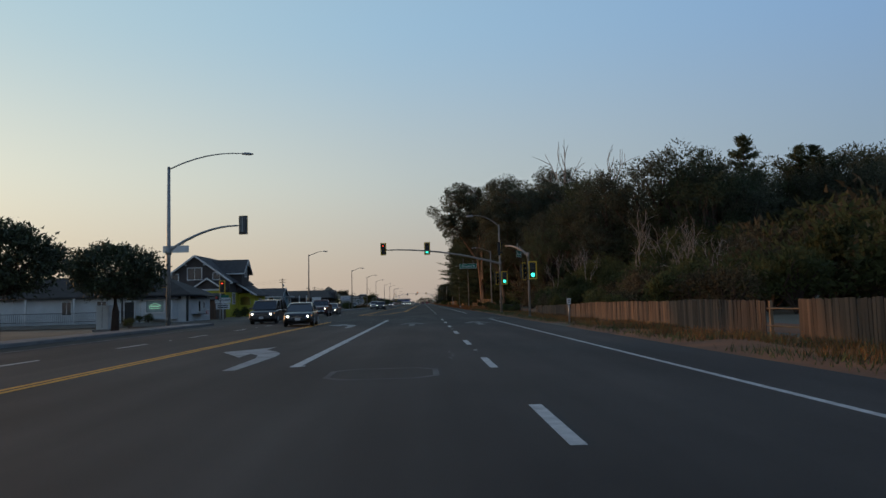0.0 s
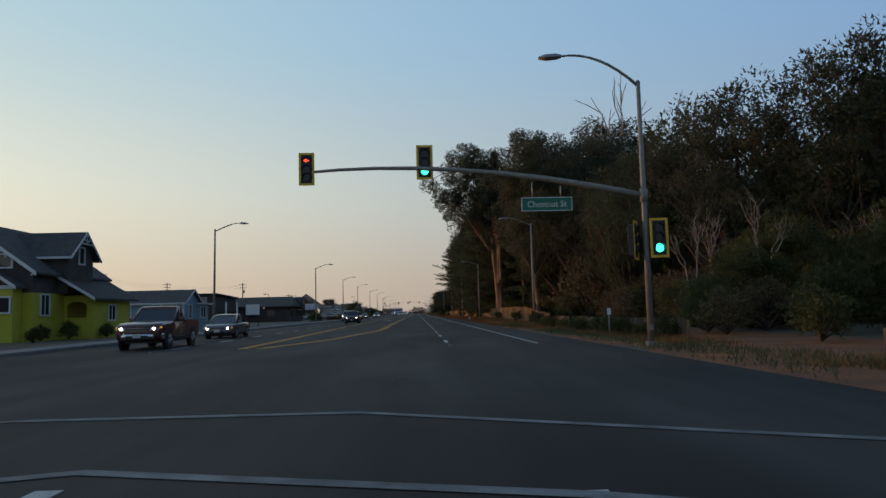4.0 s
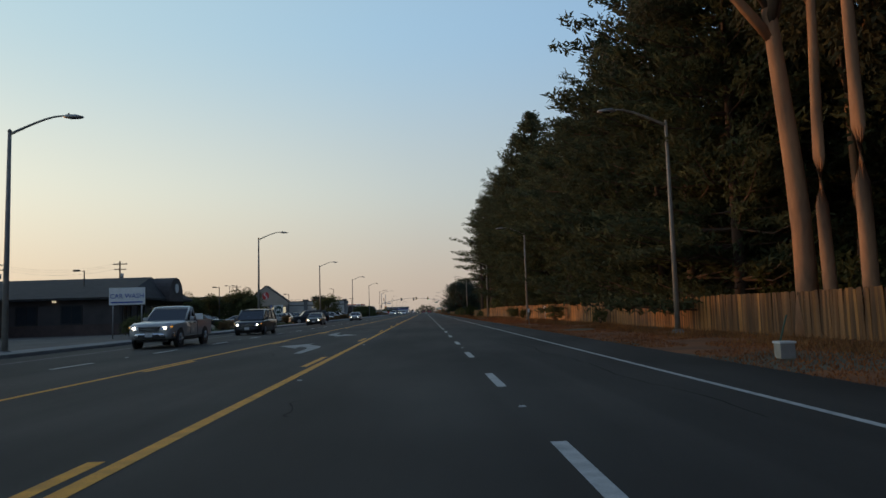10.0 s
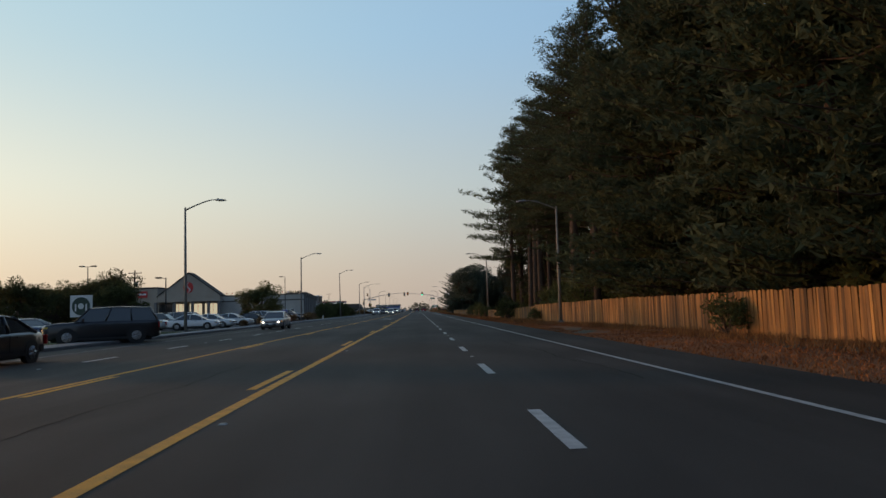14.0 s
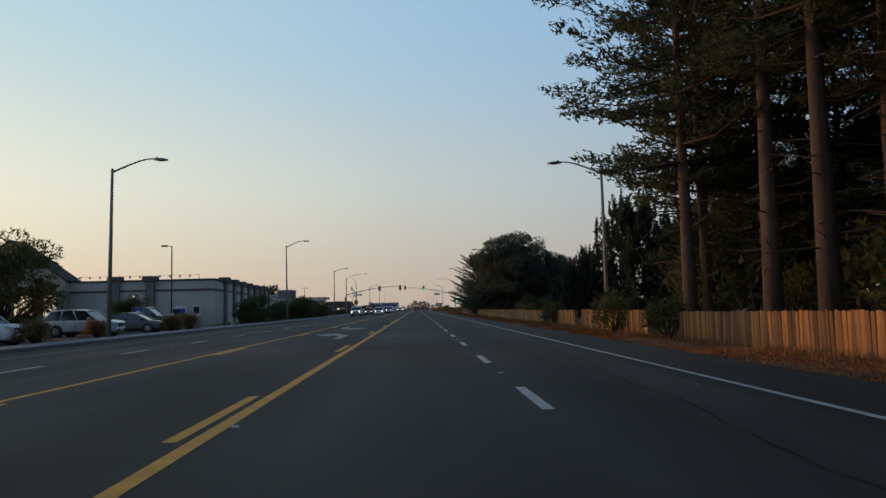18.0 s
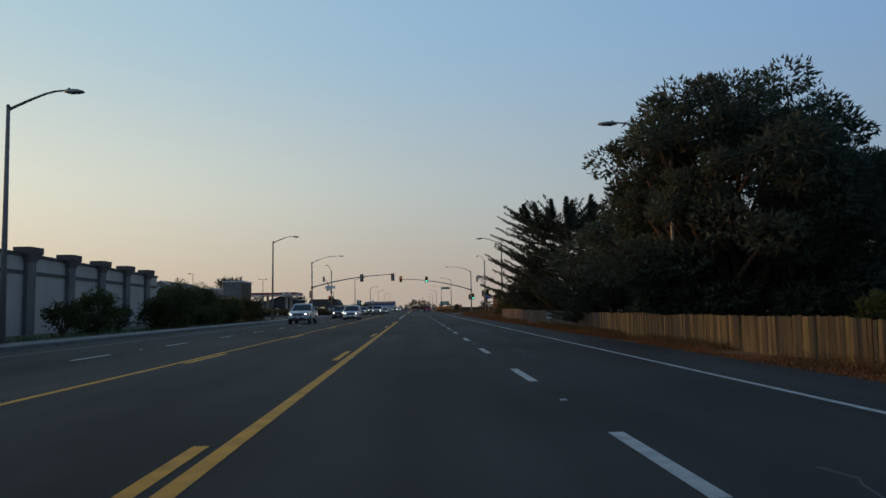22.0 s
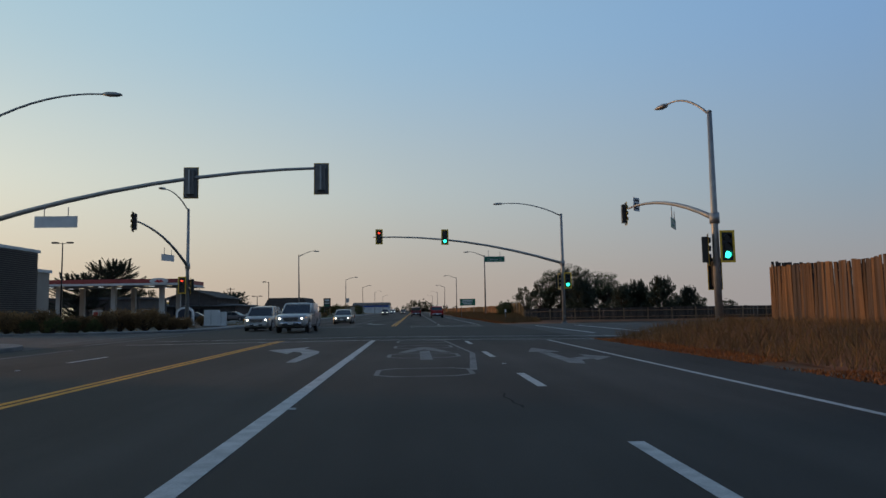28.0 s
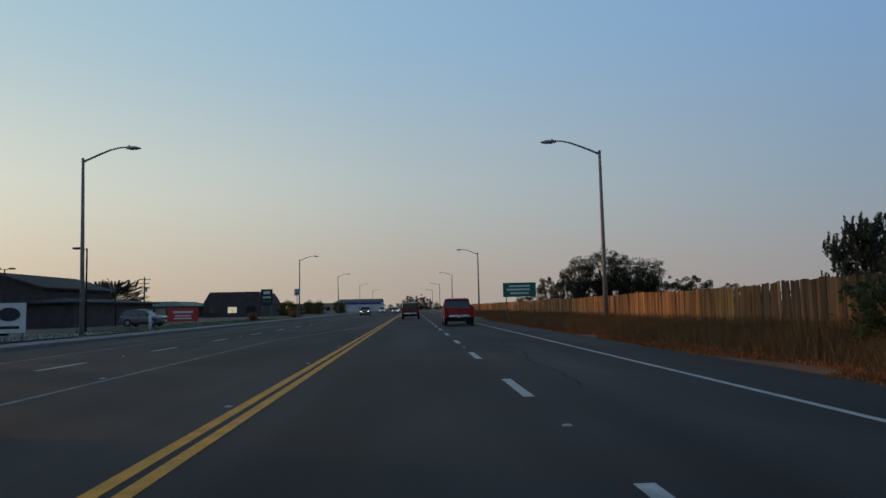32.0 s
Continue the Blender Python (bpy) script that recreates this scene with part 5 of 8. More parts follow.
# ---- fences ----
def fence(line, material, label, seed, broken=0.0, h=1.75, singles=122, dark="board_brown"):
    """Upright boards on rails and posts along a line of (x, y, z) points."""
    r = random.Random(seed)
    ob = tagged(new("board_fence"), label, "fence", "roadside fences")
    segs, total = [], 0.0
    for a, b in zip(line, line[1:]):
        a, b = Vector(a), Vector(b)
        segs.append((a, b, total, (b - a).length))
        total += (b - a).length

    def at(s):
        for a, b, s0, ln in segs:
            if s <= s0 + ln + 1e-6:
                return a.lerp(b, (s - s0) / ln), (b - a).normalized()
        return b, (b - a).normalized()
    shapes = {}
    for mt in {material: 0, dark: 0}:
        shapes[mt] = []
        for k in range(6):
            w, hh = 0.122 + 0.008 * (k % 4), h * (1 + 0.006 * (k - 3))
            m = Mesh().prism([(-w / 2, 0), (w / 2, 0), (w / 2, hh - 0.02), (w / 2 - 0.03, hh), (-w / 2 + 0.03, hh), (-w / 2, hh - 0.02)], "y", -0.011, 0.011)
            shapes[mt].append(m.done("board", M[mt]))
    rest, s, i = {material: Mesh(), dark: Mesh()}, 0.1, 0
    step = 0.146
    n = int(total / step)
    lo = max(0, n // 2 - singles // 2)
    wave = r.uniform(0, 10)
    while s < total:
        p, d = at(s)
        if not broken or noise.noise((s * 0.13, wave, 0.0)) > -0.62 + broken:
            rz = math.degrees(math.atan2(d.y, d.x)) + r.uniform(-2.5, 2.5)
            lean, dz = r.gauss(0, 0.55), 0.06 * noise.noise((s * 0.3, wave, 4.0)) + r.uniform(-0.015, 0.01)
            mtx = pose(p.x, p.y, p.z + dz, 0, 0, rz) @ pose(0, 0, 0, r.gauss(0, 0.6), lean, 0)
            mt = dark if noise.noise((s * 0.22, wave, 7.0)) + r.gauss(0, 0.34) > 0.2 else material
            if lo <= i < lo + singles:
                o = new("board", r.choice(shapes[mt]))
                o.parent, o.matrix_basis = ob, mtx
            else:
                w, hh = r.uniform(0.122, 0.147) / 2, h * r.uniform(0.985, 1.015)
                pts = [(-w, -0.011, 0), (w, -0.011, 0), (w, -0.011, hh), (-w, -0.011, hh), (-w, 0.011, 0), (w, 0.011, 0), (w, 0.011, hh), (-w, 0.011, hh)]
                rest[mt].add([mtx @ Vector(q) for q in pts], [(0, 1, 2, 3), (5, 4, 7, 6), (4, 0, 3, 7), (1, 5, 6, 2), (3, 2, 6, 7)])
        s, i = s + step, i + 1
    for mt in rest:
        if rest[mt].v:
            part("boarding", rest[mt], M[mt + "_join"], ob, kind="stuff")
    post = Mesh().box((0, 0, h * 0.46), (0.09, 0.09, h * 0.98)).done("post", M["rail"])
    s = 0.0
    while s < total:
        p, d = at(s)
        o = new("post", post)
        side = Vector((-d.y, d.x, 0)) * -0.09
        o.parent, o.matrix_basis = ob, pose(p.x + side.x, p.y + side.y, p.z, 0, 0, math.degrees(math.atan2(d.y, d.x)))
        s += 2.44
    for a, b, _, ln in segs:
        d = (b - a).normalized()
        side = Vector((-d.y, d.x, 0)) * -0.04
        rl = Mesh()
        for z in (0.35, h - 0.3):
            rl.tube([a + side + Vector((0, 0, z)), b + side + Vector((0, 0, z))], 0.03, 4)
        part("rail", rl, M["rail"], ob)
    return ob


fence([(9.6, -20, 0), (9.4, 17, -0.04), (9.0, 40, -0.12), (8.6, 62, -0.48)], "board_grey", "weathered brown board fence with gaps, before a thicket", 1, 0.12, 1.18, dark="board_dark")
fence([(9.0, 74, -0.4), (9.3, 103, -0.45)], "board_dark", "dark weathered fence half hidden by weeds", 2, 0.2, 1.18, dark="board_grey")
fence([(9.3, 103, -0.75), (9.9, 113, -0.45), (10.6, 123, -0.06), (11.0, 134, 0), (11.8, 155, 0)], "board", "tan cedar board fence in low sunlight", 3, 0.0, 1.65)
fence([(11.8, 155, 0), (12.0, 206, 0)], "board", "tan cedar board fence below tall trees", 4, 0.0, 1.58)
fence([(12.0, 206, 0), (10.8, 225, 0), (10.6, 244, 0), (9.0, 264, -0.2)], "board", "tan cedar board fence below dark pines", 5, 0.0, 1.58)
fence([(9.0, 264.2, 0.1), (8.3, 270, 0), (7.4, 286, -0.2), (7.2, 303, -0.15)], "board", "tan board fence with bushes before it", 6, 0.12, 1.15)
fence([(7.1, 304, -0.05), (6.9, 330, -0.05), (6.9, 362, -0.1)], "board", "tan board fence along the shoulder", 7, 0.0, 1.0)
fence([(6.9, 362, -0.1), (7.4, 404, 0.03)], "board_grey", "greyed low board fence below a cypress", 8, 0.0, 1.0, dark="board_dark")
fence([(9.0, 412, 0.2), (10.6, 432, 0.5), (11.6, 450, 0.7)], "board_brown", "tall brown board fence on a low bank by the crossing", 9, 0.0, 2.0, dark="board_grey")
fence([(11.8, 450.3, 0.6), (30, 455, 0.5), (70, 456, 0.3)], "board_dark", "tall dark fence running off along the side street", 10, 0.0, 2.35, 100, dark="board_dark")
fence([(8.4, 490.8, -0.3), (9.3, 499, 0.36), (8.75, 503, 0.3), (8.45, 512, 0.13), (8.5, 530, 0.1), (8.8, 620, 0.1), (10, 740, 0.1)], "board", "tan board fence on a bank beyond the crossing", 11, 0.0, 1.56)
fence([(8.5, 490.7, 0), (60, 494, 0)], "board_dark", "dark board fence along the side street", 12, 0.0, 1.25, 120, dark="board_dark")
for pts in (((5.9, 402), (14, 454)), ((5.9, 486), (14, 740))):
    b = Mesh()
    y0, y1 = pts[0][1], pts[1][1]
    rows = 24
    prof = [(6.4, -0.03), (7.4, 0.12), (8.4, 0.45), (9.6, 0.62), (12.5, 0.66), (40.0, 0.3), (60, -0.1)]
    if y1 > 500:
        prof = [(6.2, -0.03), (7.2, 0.12), (8.2, 0.38), (9.2, 0.44), (12.5, 0.45), (30.0, 0.2), (60, -0.1)]
    for j in range(rows + 1):
        y = y0 + (y1 - y0) * j / rows
        e = min(1, (y - y0) / 14, (y1 - y) / (2.5 if y1 < 500 else 14) + 0.15)
        for x, z in prof:
            b.v.append((x, y, z * max(0, e) + 0.03 * noise.noise((x, y, 0))))
    n = len(prof)
    b.f = [(j * n + i, j * n + i + 1, (j + 1) * n + i + 1, (j + 1) * n + i) for j in range(rows) for i in range(n - 1)]
    b.s = [True] * len(b.f)
    thing("grass_bank", Matrix(), "low bank of dry earth and grass below a fence", "bank", kind="structure", mesh=b, material=M["dirt"])

# ---- street lamps ----
def street_lamp(x, y, side, h=9.2, reach=2.25):
    """A tapered pole with a curved arm towards the road and a flat lamp head."""
    ob = thing("street_lamp", pose(x, y, 0), "tall weathered metal street lamp with a curved arm", "street lamp", "street lamps")
    part("base_plate", Mesh().box((0, 0, 0.09), (0.42, 0.42, 0.18), top=0.8), M["concrete"], ob)
    part("pole", Mesh().tube([(0, 0, 0.1), (0, 0, h * 0.5), (0, 0, h)], [0.125, 0.1, 0.07], 10), M["lamp_pole"], ob)
    part("cap", Mesh().tube([(0, 0, h), (0, 0, h + 0.1)], [0.09, 0.05], 8), M["lamp_pole"], ob)
    d = -side
    arm = [(0, 0, h - 0.12), (d * 0.3, 0, h + 0.02), (d * 0.9, 0, h + 0.28), (d * 1.45, 0, h + 0.49), (d * 1.85, 0, h + 0.59), (d * reach, 0, h + 0.62)]
    part("arm", Mesh().tube(arm, [0.058, 0.055, 0.05, 0.045, 0.04, 0.036], 7), M["lamp_pole"], ob)
    head = Mesh()
    head.loft([[(d * (reach + u), -w, h + 0.58 + t0), (d * (reach + u), w, h + 0.58 + t0), (d * (reach + u), w * 0.6, h + 0.58 + t1), (d * (reach + u), -w * 0.6, h + 0.58 + t1)] for u, w, t0, t1 in ((-0.05, 0.05, -0.04, 0.05), (0.12, 0.15, -0.06, 0.08), (0.5, 0.17, -0.07, 0.06), (0.74, 0.1, -0.05, 0.0))])
    hd = part("lamp_head", head, M["galv"], ob)
    part("lens", Mesh().box((d * (reach + 0.36), 0, h + 0.505), (0.36, 0.22, 0.03)), M["lens_off"], hd)
    part("photocell", Mesh().tube([(d * (reach + 0.15), 0, h + 0.64), (d * (reach + 0.15), 0, h + 0.72)], 0.04, 8), M["dark_metal"], hd)
    return ob


lp = street_lamp(-18.2, 167.2, -1)
rp = street_lamp(9.55, 168.1, 1)
for x, y in ((-19.4, 111.4), (-18.1, 210.3), (-18.3, 254.1), (-18.1, 304.0), (-18.2, 356.5), (-18.4, 409.7), (-18.8, 526.5), (-19.3, 600.7), (-19.3, 660), (-19.3, 730), (-19.3, 810)):
    o = copy_thing(lp, pose(x, y, 0, rt.uniform(-0.6, 0.6), rt.uniform(-0.6, 0.6), 0))
    o.scale = (1, 1, 1.05 if y == 356.5 else 1.03 if y == 526.5 else 1.0)
for x, y in ((9.6, 112.0), (9.55, 211.8), (9.2, 254), (8.85, 303.8), (8.5, 356.2), (8.05, 409), (8.05, 523.6), (7.7, 586), (7.7, 650), (7.7, 720), (7.7, 800)):
    o = copy_thing(rp, pose(x, y, 0.0, rt.uniform(-0.6, 0.6), rt.uniform(-0.8, 0.8), 0))
    o.scale = (1, 1, 0.885 if y == 356.2 else 0.97 if y == 523.6 else 0.935 if y > 240 else 1.0)

# ---- traffic signals ----
def arc(p, q, sag, n=9):
    p, q = Vector(p), Vector(q)
    return [p.lerp(q, t) + Vector((0, 0, sag * (1 - (1 - t) ** 2 - t))) for t in (k / (n - 1) for k in range(n))]


def signal_head(parent, x, y, z, face, lit, plate=True):
    """Three lenses in a dark housing with a yellow-edged plate; face: the degrees by which it is turned from facing -y."""
    hd = part("signal_head", Mesh().bevel_box((0, 0.08, 0), (0.34, 0.24, 1.06), 0.03), M["sig_back" if lit is None else "black"], parent)
    hd.matrix_basis = pose(x, y, z, 0, 0, face)
    bp = part("backplate", Mesh().prism([(-0.28, -0.64), (0.28, -0.64), (0.28, 0.64), (-0.28, 0.64)], "y", -0.035, -0.025), M["black"], hd)
    rim = Mesh()
    for cx, cz, sx, sz in ((0, 0.62, 0.62, 0.085), (0, -0.62, 0.62, 0.085), (-0.268, 0, 0.085, 1.16), (0.268, 0, 0.085, 1.16)):
        rim.box((cx, -0.045, cz), (sx, 0.014, sz))
    part("plate_border", rim, M["sig_yellow"], hd, "yellow reflective border")
    if lit is None:
        part("back_cover", Mesh().bevel_box((0, 0.0, 0), (0.56, 0.03, 1.27), 0.01), M["sig_back"], hd)
        part("bracket", Mesh().box((0, 0.23, 0), (0.07, 0.06, 1.0)), M["galv"], hd)
    for k, zz in enumerate((0.34, 0.0, -0.34)):
        on = lit == ("red", "amber", "green")[k] or (k == 0 and lit == "arrow")
        lens = Mesh().tube([(0, -0.03, zz), (0, -0.055, zz)], [0.148, 0.14], 20)
        part("lens", lens, M[("red_on", "lens_off", "green_on")[k] if on and lit != "arrow" else "lens_off"], hd, "lit lens" if on else "dark lens")
        vis = Mesh()
        a = [math.pi * (-0.12 + 1.24 * j / 10) for j in range(11)]
        ring = [(math.cos(t) * 0.162, math.sin(t) * 0.162 + zz) for t in a]
        for (x0, z0), (x1, z1) in zip(ring, ring[1:]):
            vis.add([(x0, -0.03, z0), (x1, -0.03, z1), (x1, -0.15, z1), (x0, -0.15, z0)], [(0, 1, 2, 3)])
        part("visor", vis, M["black"], hd)
        if on and lit == "arrow":
            ar = Mesh().add([(0.10, -0.066, zz + 0.022), (0.10, -0.066, zz - 0.022), (-0.02, -0.066, zz - 0.022), (-0.02, -0.066, zz + 0.022)], [(0, 1, 2, 3)])
            ar.add([(-0.115, -0.066, zz), (-0.02, -0.066, zz + 0.085), (0.015, -0.066, zz + 0.06), (-0.05, -0.066, zz), (0.015, -0.066, zz - 0.06), (-0.02, -0.066, zz - 0.085)], [(0, 1, 2, 3), (0, 3, 4, 5)])
            part("arrow", ar, M["red_on"], hd, "lit red arrow")
    return hd


def signal_pole(x, y, h, label, mast=(), lamp=None, heads=(), sign=None, r=0.16, paint_="galv", side_heads=(), mast_z=4.9, rise=1.4, sway=0.0):
    """A pole with an optional mast arm (dx, dy), lamp arm, hung street sign and signals at (dx, dy, z, face, lit)."""
    ob = thing("traffic_signal", pose(x, y, 0), label, "traffic signal", "traffic signals")
    part("base", Mesh().box((0, 0, 0.06), (3.2 * r, 3.2 * r, 0.14), top=0.75), M["concrete"], ob)
    part("pole", Mesh().tube([(0, 0, 0.1), (0, 0, h * 0.5), (0, 0, h)], [r, r * 0.85, r * 0.62], 12), M[paint_], ob)
    part("pole_cap", Mesh().tube([(0, 0, h), (0, 0, h + 0.08)], [r * 0.72, r * 0.4], 10), M[paint_], ob)
    part("hand_hole_cover", Mesh().box((0, -r - 0.005, 0.6), (0.12, 0.03, 0.2)), M[paint_], ob)
    if mast:
        p = arc((0, 0, mast_z), (mast[0], mast[1], mast_z + rise), rise)
        part("mast_arm", Mesh().tube(p, [0.115 - 0.06 * k / 8 for k in range(9)], 9), M[paint_], ob)
        part("arm_collar", Mesh().tube([(0, 0, mast_z - 0.22), (0, 0, mast_z + 0.22)], r * 1.25, 12), M[paint_], ob)
    if lamp:
        p = arc((0, 0, h - 0.12), (lamp[0], lamp[1], h + 1.03), 1.5)
        part("lamp_arm", Mesh().tube(p, [0.055 - 0.02 * k / 8 for k in range(9)], 7), M[paint_], ob)
        u = Vector((lamp[0], lamp[1], 0)).normalized()
        v = Vector((-u.y, u.x, 0))
        e = Vector((lamp[0], lamp[1], h + 1.03))
        head = Mesh().loft([[e + u * s + v * w + Vector((0, 0, a)), e + u * s - v * w + Vector((0, 0, a)), e + u * s - v * w * 0.6 + Vector((0, 0, b)), e + u * s + v * w * 0.6 + Vector((0, 0, b))] for s, w, a, b in ((-0.05, 0.05, -0.04, 0.05), (0.15, 0.15, -0.07, 0.08), (0.5, 0.17, -0.08, 0.06), (0.75, 0.1, -0.05, 0.0))])
        part("lamp_head", head, M["galv"], ob)
    for hx, hy, hz, face, lit in heads:
        signal_head(ob, hx, hy, hz, face, lit)
    if sign:
        sx, sy, sz, words, sw, face = sign
        b = part("street_sign", Mesh().bevel_box((0, 0, 0), (sw, 0.03, 0.48), 0.01), M["sign_green" if words else "sign_white"], ob, "green street-name board with white letters" if words else "back of a street-name board")
        b.matrix_basis = pose(sx, sy, sz, 0, 0, face)
        part("board_edge", Mesh().box((0, -0.017, 0.225), (sw, 0.006, 0.025)).box((0, -0.017, -0.225), (sw, 0.006, 0.025)).box((sw / 2 - 0.013, -0.017, 0), (0.025, 0.006, 0.45)).box((-sw / 2 + 0.013, -0.017, 0), (0.025, 0.006, 0.45)), M["sign_white"], b)
        part("hanger", Mesh().tube([(-sw * 0.28, 0, 0.24), (-sw * 0.28, 0, 0.75)], 0.02, 6).tube([(sw * 0.28, 0, 0.24), (sw * 0.28, 0, 0.62)], 0.02, 6), M["galv"], b)
        if words:
            text(words, 0.30, M["sign_white"], b, pose(0, -0.02, -0.01, 90, 0, 0), squeeze=0.95)
    return ob


def plate_sign(parent, x, y, z, face):
    pl = part("regulatory_plate", Mesh().bevel_box((0, 0, 0), (0.6, 0.02, 0.75), 0.008), M["sign_white"], parent, "small white regulatory plate with dark bars")
    pl.matrix_basis = pose(x, y, z, 0, 0, face)
    for dz in (0.22, 0.0, -0.22):
        part("bar", Mesh().box((0, -0.014, dz), (0.42, 0.006, 0.1)), M["ink"], pl)


# first crossing
signal_pole(-18.7, 48.4, 11.0, "galvanised signal pole with lamp arm and signal seen from behind", (4.6, 0.6), (4.9, 0.6), ((4.9, 0.7, 7.0, 180, None), (-0.35, 0.2, 3.4, 180, None)), (0.5, 0, 5.35, "", 1.75, 0), mast_z=5.2, rise=1.75)
signal_pole(6.5, 51.7, 4.75, "short weathered signal pole with a curved arm and lit green signal", (-1.35, 2.6), None, ((0.30, -0.1, 3.45, 0, "green"), (-0.34, 0.15, 3.4, 60, "off"), (-1.7, 3.2, 5.35, 84, "off")), (-0.55, 0.9, 4.75, "Main St", 0.95, 62), 0.085, "lamp_pole", mast_z=4.55, rise=0.95)
signal_pole(6.5, 70.6, 8.9, "signal pole with long mast arm, green and red signals", (-12.2, 5.0), (-2.6, 0.2), ((-12.0, 4.8, 7.1, 0, "arrow"), (-7.3, 3.2, 6.95, 0, "green"), (0.4, -0.1, 3.55, 0, "green"), (-0.35, 0.1, 3.5, 60, "off")), (-3.2, 0.5, 4.85, "Chestnut St", 1.75, 0), 0.11, "lamp_pole", mast_z=5.0, rise=2.0)
ps = signal_pole(-22.3, 73.2, 4.2, "short signal post with a lit red arrow", (), None, ((0.25, -0.1, 3.4, 0, "arrow"),), None, 0.08)
wk = part("crossing_signal", Mesh().bevel_box((0, 0, 0), (0.42, 0.2, 0.42), 0.03), M["black"], ps, "small black crossing signal with a red light")
wk.matrix_basis = pose(-0.3, -0.1, 2.3, 0, 0, 0)
part("red_light", Mesh().box((-0.02, -0.106, 0.0), (0.2, 0.012, 0.24)), M["tail"], wk)
part("hood", Mesh().box((0, -0.16, 0.2), (0.42, 0.14, 0.025)), M["black"], wk)
# second crossing
signal_pole(-20.3, 453.8, 9.7, "tall signal pole with lamp and long arm, signals seen from behind", (14.6, -1.2), (5.0, -0.2), ((8.9, -0.75, 6.75, 180, None), (14.4, -1.2, 6.8, 180, None), (-0.2, 0.35, 4.0, 180, None)), (3.3, -0.5, 5.18, "", 1.75, 0), mast_z=5.2, rise=2.05)
rp2 = signal_pole(10.4, 452.0, 9.4, "signal pole with short side-street arm and lit green signal", (-0.4, 10.2), (-0.9, 2.4), ((0.38, -0.2, 3.7, 0, "green"), (-0.35, 0.05, 3.6, 70, "off"), (-0.35, 11.0, 6.6, 84, "off"), (0.1, 0.4, 2.6, 180, "off")), (-0.15, 4.2, 5.2, "S Main St", 1.5, 62), mast_z=4.9, rise=1.9)
signal_pole(10.3, 481.5, 9.1, "signal pole with long mast arm over the road and lamp", (-15.9, 3.4), (-4.9, 0.5), ((-15.4, 3.3, 7.72, 0, "arrow"), (-9.7, 2.0, 7.5, 0, "green"), (0.36, -0.15, 3.55, 0, "green"), (-0.34, 0.1, 3.5, 60, "off")), (-5.55, 1.3, 5.5, "Cypress St", 1.75, 0), mast_z=5.0, rise=2.7)
signal_pole(-19.9, 479.5, 9.5, "signal pole with curved side arm and lit red arrow", (-0.4, -10.0), (-0.6, -3.6), ((-0.3, -0.3, 3.5, 0, "arrow"), (0.3, 0, 3.45, -70, "off"), (-0.4, -9.8, 7.3, -80, "off")), (-0.3, -3.6, 5.4, "", 1.5, 74), mast_z=5.0, rise=2.4)

plate_sign(rp2, -0.2, 9.4, 6.9, 40)

# ---- buildings ----
def window(parent, x, y, z, w, h, face, frame_mat="trim", lit=False, bars=1):
    """A framed window; face: degrees by which it is turned from facing -y."""
    f = Mesh()
    for cx, cz, sx, sz in ((0, h / 2 + 0.05, w + 0.22, 0.11), (0, -h / 2 - 0.05, w + 0.26, 0.12), (-w / 2 - 0.055, 0, 0.11, h), (w / 2 + 0.055, 0, 0.11, h)):
        f.box((cx, -0.03, cz), (sx, 0.09, sz))
    for k in range(bars):
        f.box((-w / 2 + w * (k + 1) / (bars + 1), -0.02, 0), (0.055, 0.06, h))
    wd = part("window", f, M[frame_mat], parent)
    wd.matrix_basis = pose(x, y, z, 0, 0, face)
    part("pane", Mesh().box((0, 0.0, 0), (w, 0.03, h)), M["lit_glass" if lit else "glass"], wd)
    return wd


def door(parent, x, y, z, w, h, face, material="dark_metal"):
    d = part("door", Mesh().bevel_box((0, -0.03, h / 2), (w, 0.07, h), 0.01), M[material], parent)
    d.matrix_basis = pose(x, y, z, 0, 0, face)
    part("door_frame", Mesh().box((-w / 2 - 0.06, -0.03, h / 2), (0.12, 0.1, h)).box((w / 2 + 0.06, -0.03, h / 2), (0.12, 0.1, h)).box((0, -0.03, h + 0.06), (w + 0.24, 0.1, 0.12)), M["trim"], d)
    part("handle", Mesh().tube([(w * 0.36, -0.09, 1.0), (w * 0.36, -0.09, 1.15)], 0.018, 6), M["chrome"], d)
    return d


def building(label, category="building", name="building"):
    return thing(name, Matrix(), label, category)


def gable(x0, x1, y0, y1, z, rise, along, over=0.4, th=0.16):
    """A gable roof of two thick slopes over a rectangle; along: the axis of the ridge."""
    m = Mesh()
    if along == "y":
        c, hw = (x0 + x1) / 2, (x1 - x0) / 2
        k = rise / hw
        for s in (-1, 1):
            m.prism([(c, z + rise), (c + s * (hw + over), z - k * over), (c + s * (hw + over), z - k * over - th), (c, z + rise - th)], "y", y0 - over, y1 + over)
    else:
        c, hw = (y0 + y1) / 2, (y1 - y0) / 2
        k = rise / hw
        for s in (-1, 1):
            m.prism([(c, z + rise), (c + s * (hw + over), z - k * over), (c + s * (hw + over), z - k * over - th), (c, z + rise - th)], "x", x0 - over, x1 + over)
    return m


def barge(x0, x1, y, z, rise, w=0.22, over=0.4):
    """White boards along the two slopes of a gable that faces -y."""
    m = Mesh()
    c, hw = (x0 + x1) / 2, (x1 - x0) / 2
    k = rise / hw
    for s in (-1, 1):
        m.prism([(c, z + rise + 0.02), (c + s * (hw + over), z - k * over + 0.02), (c + s * (hw + over), z - k * over - w), (c, z + rise - w)], "y", y - 0.05, y)
    return m


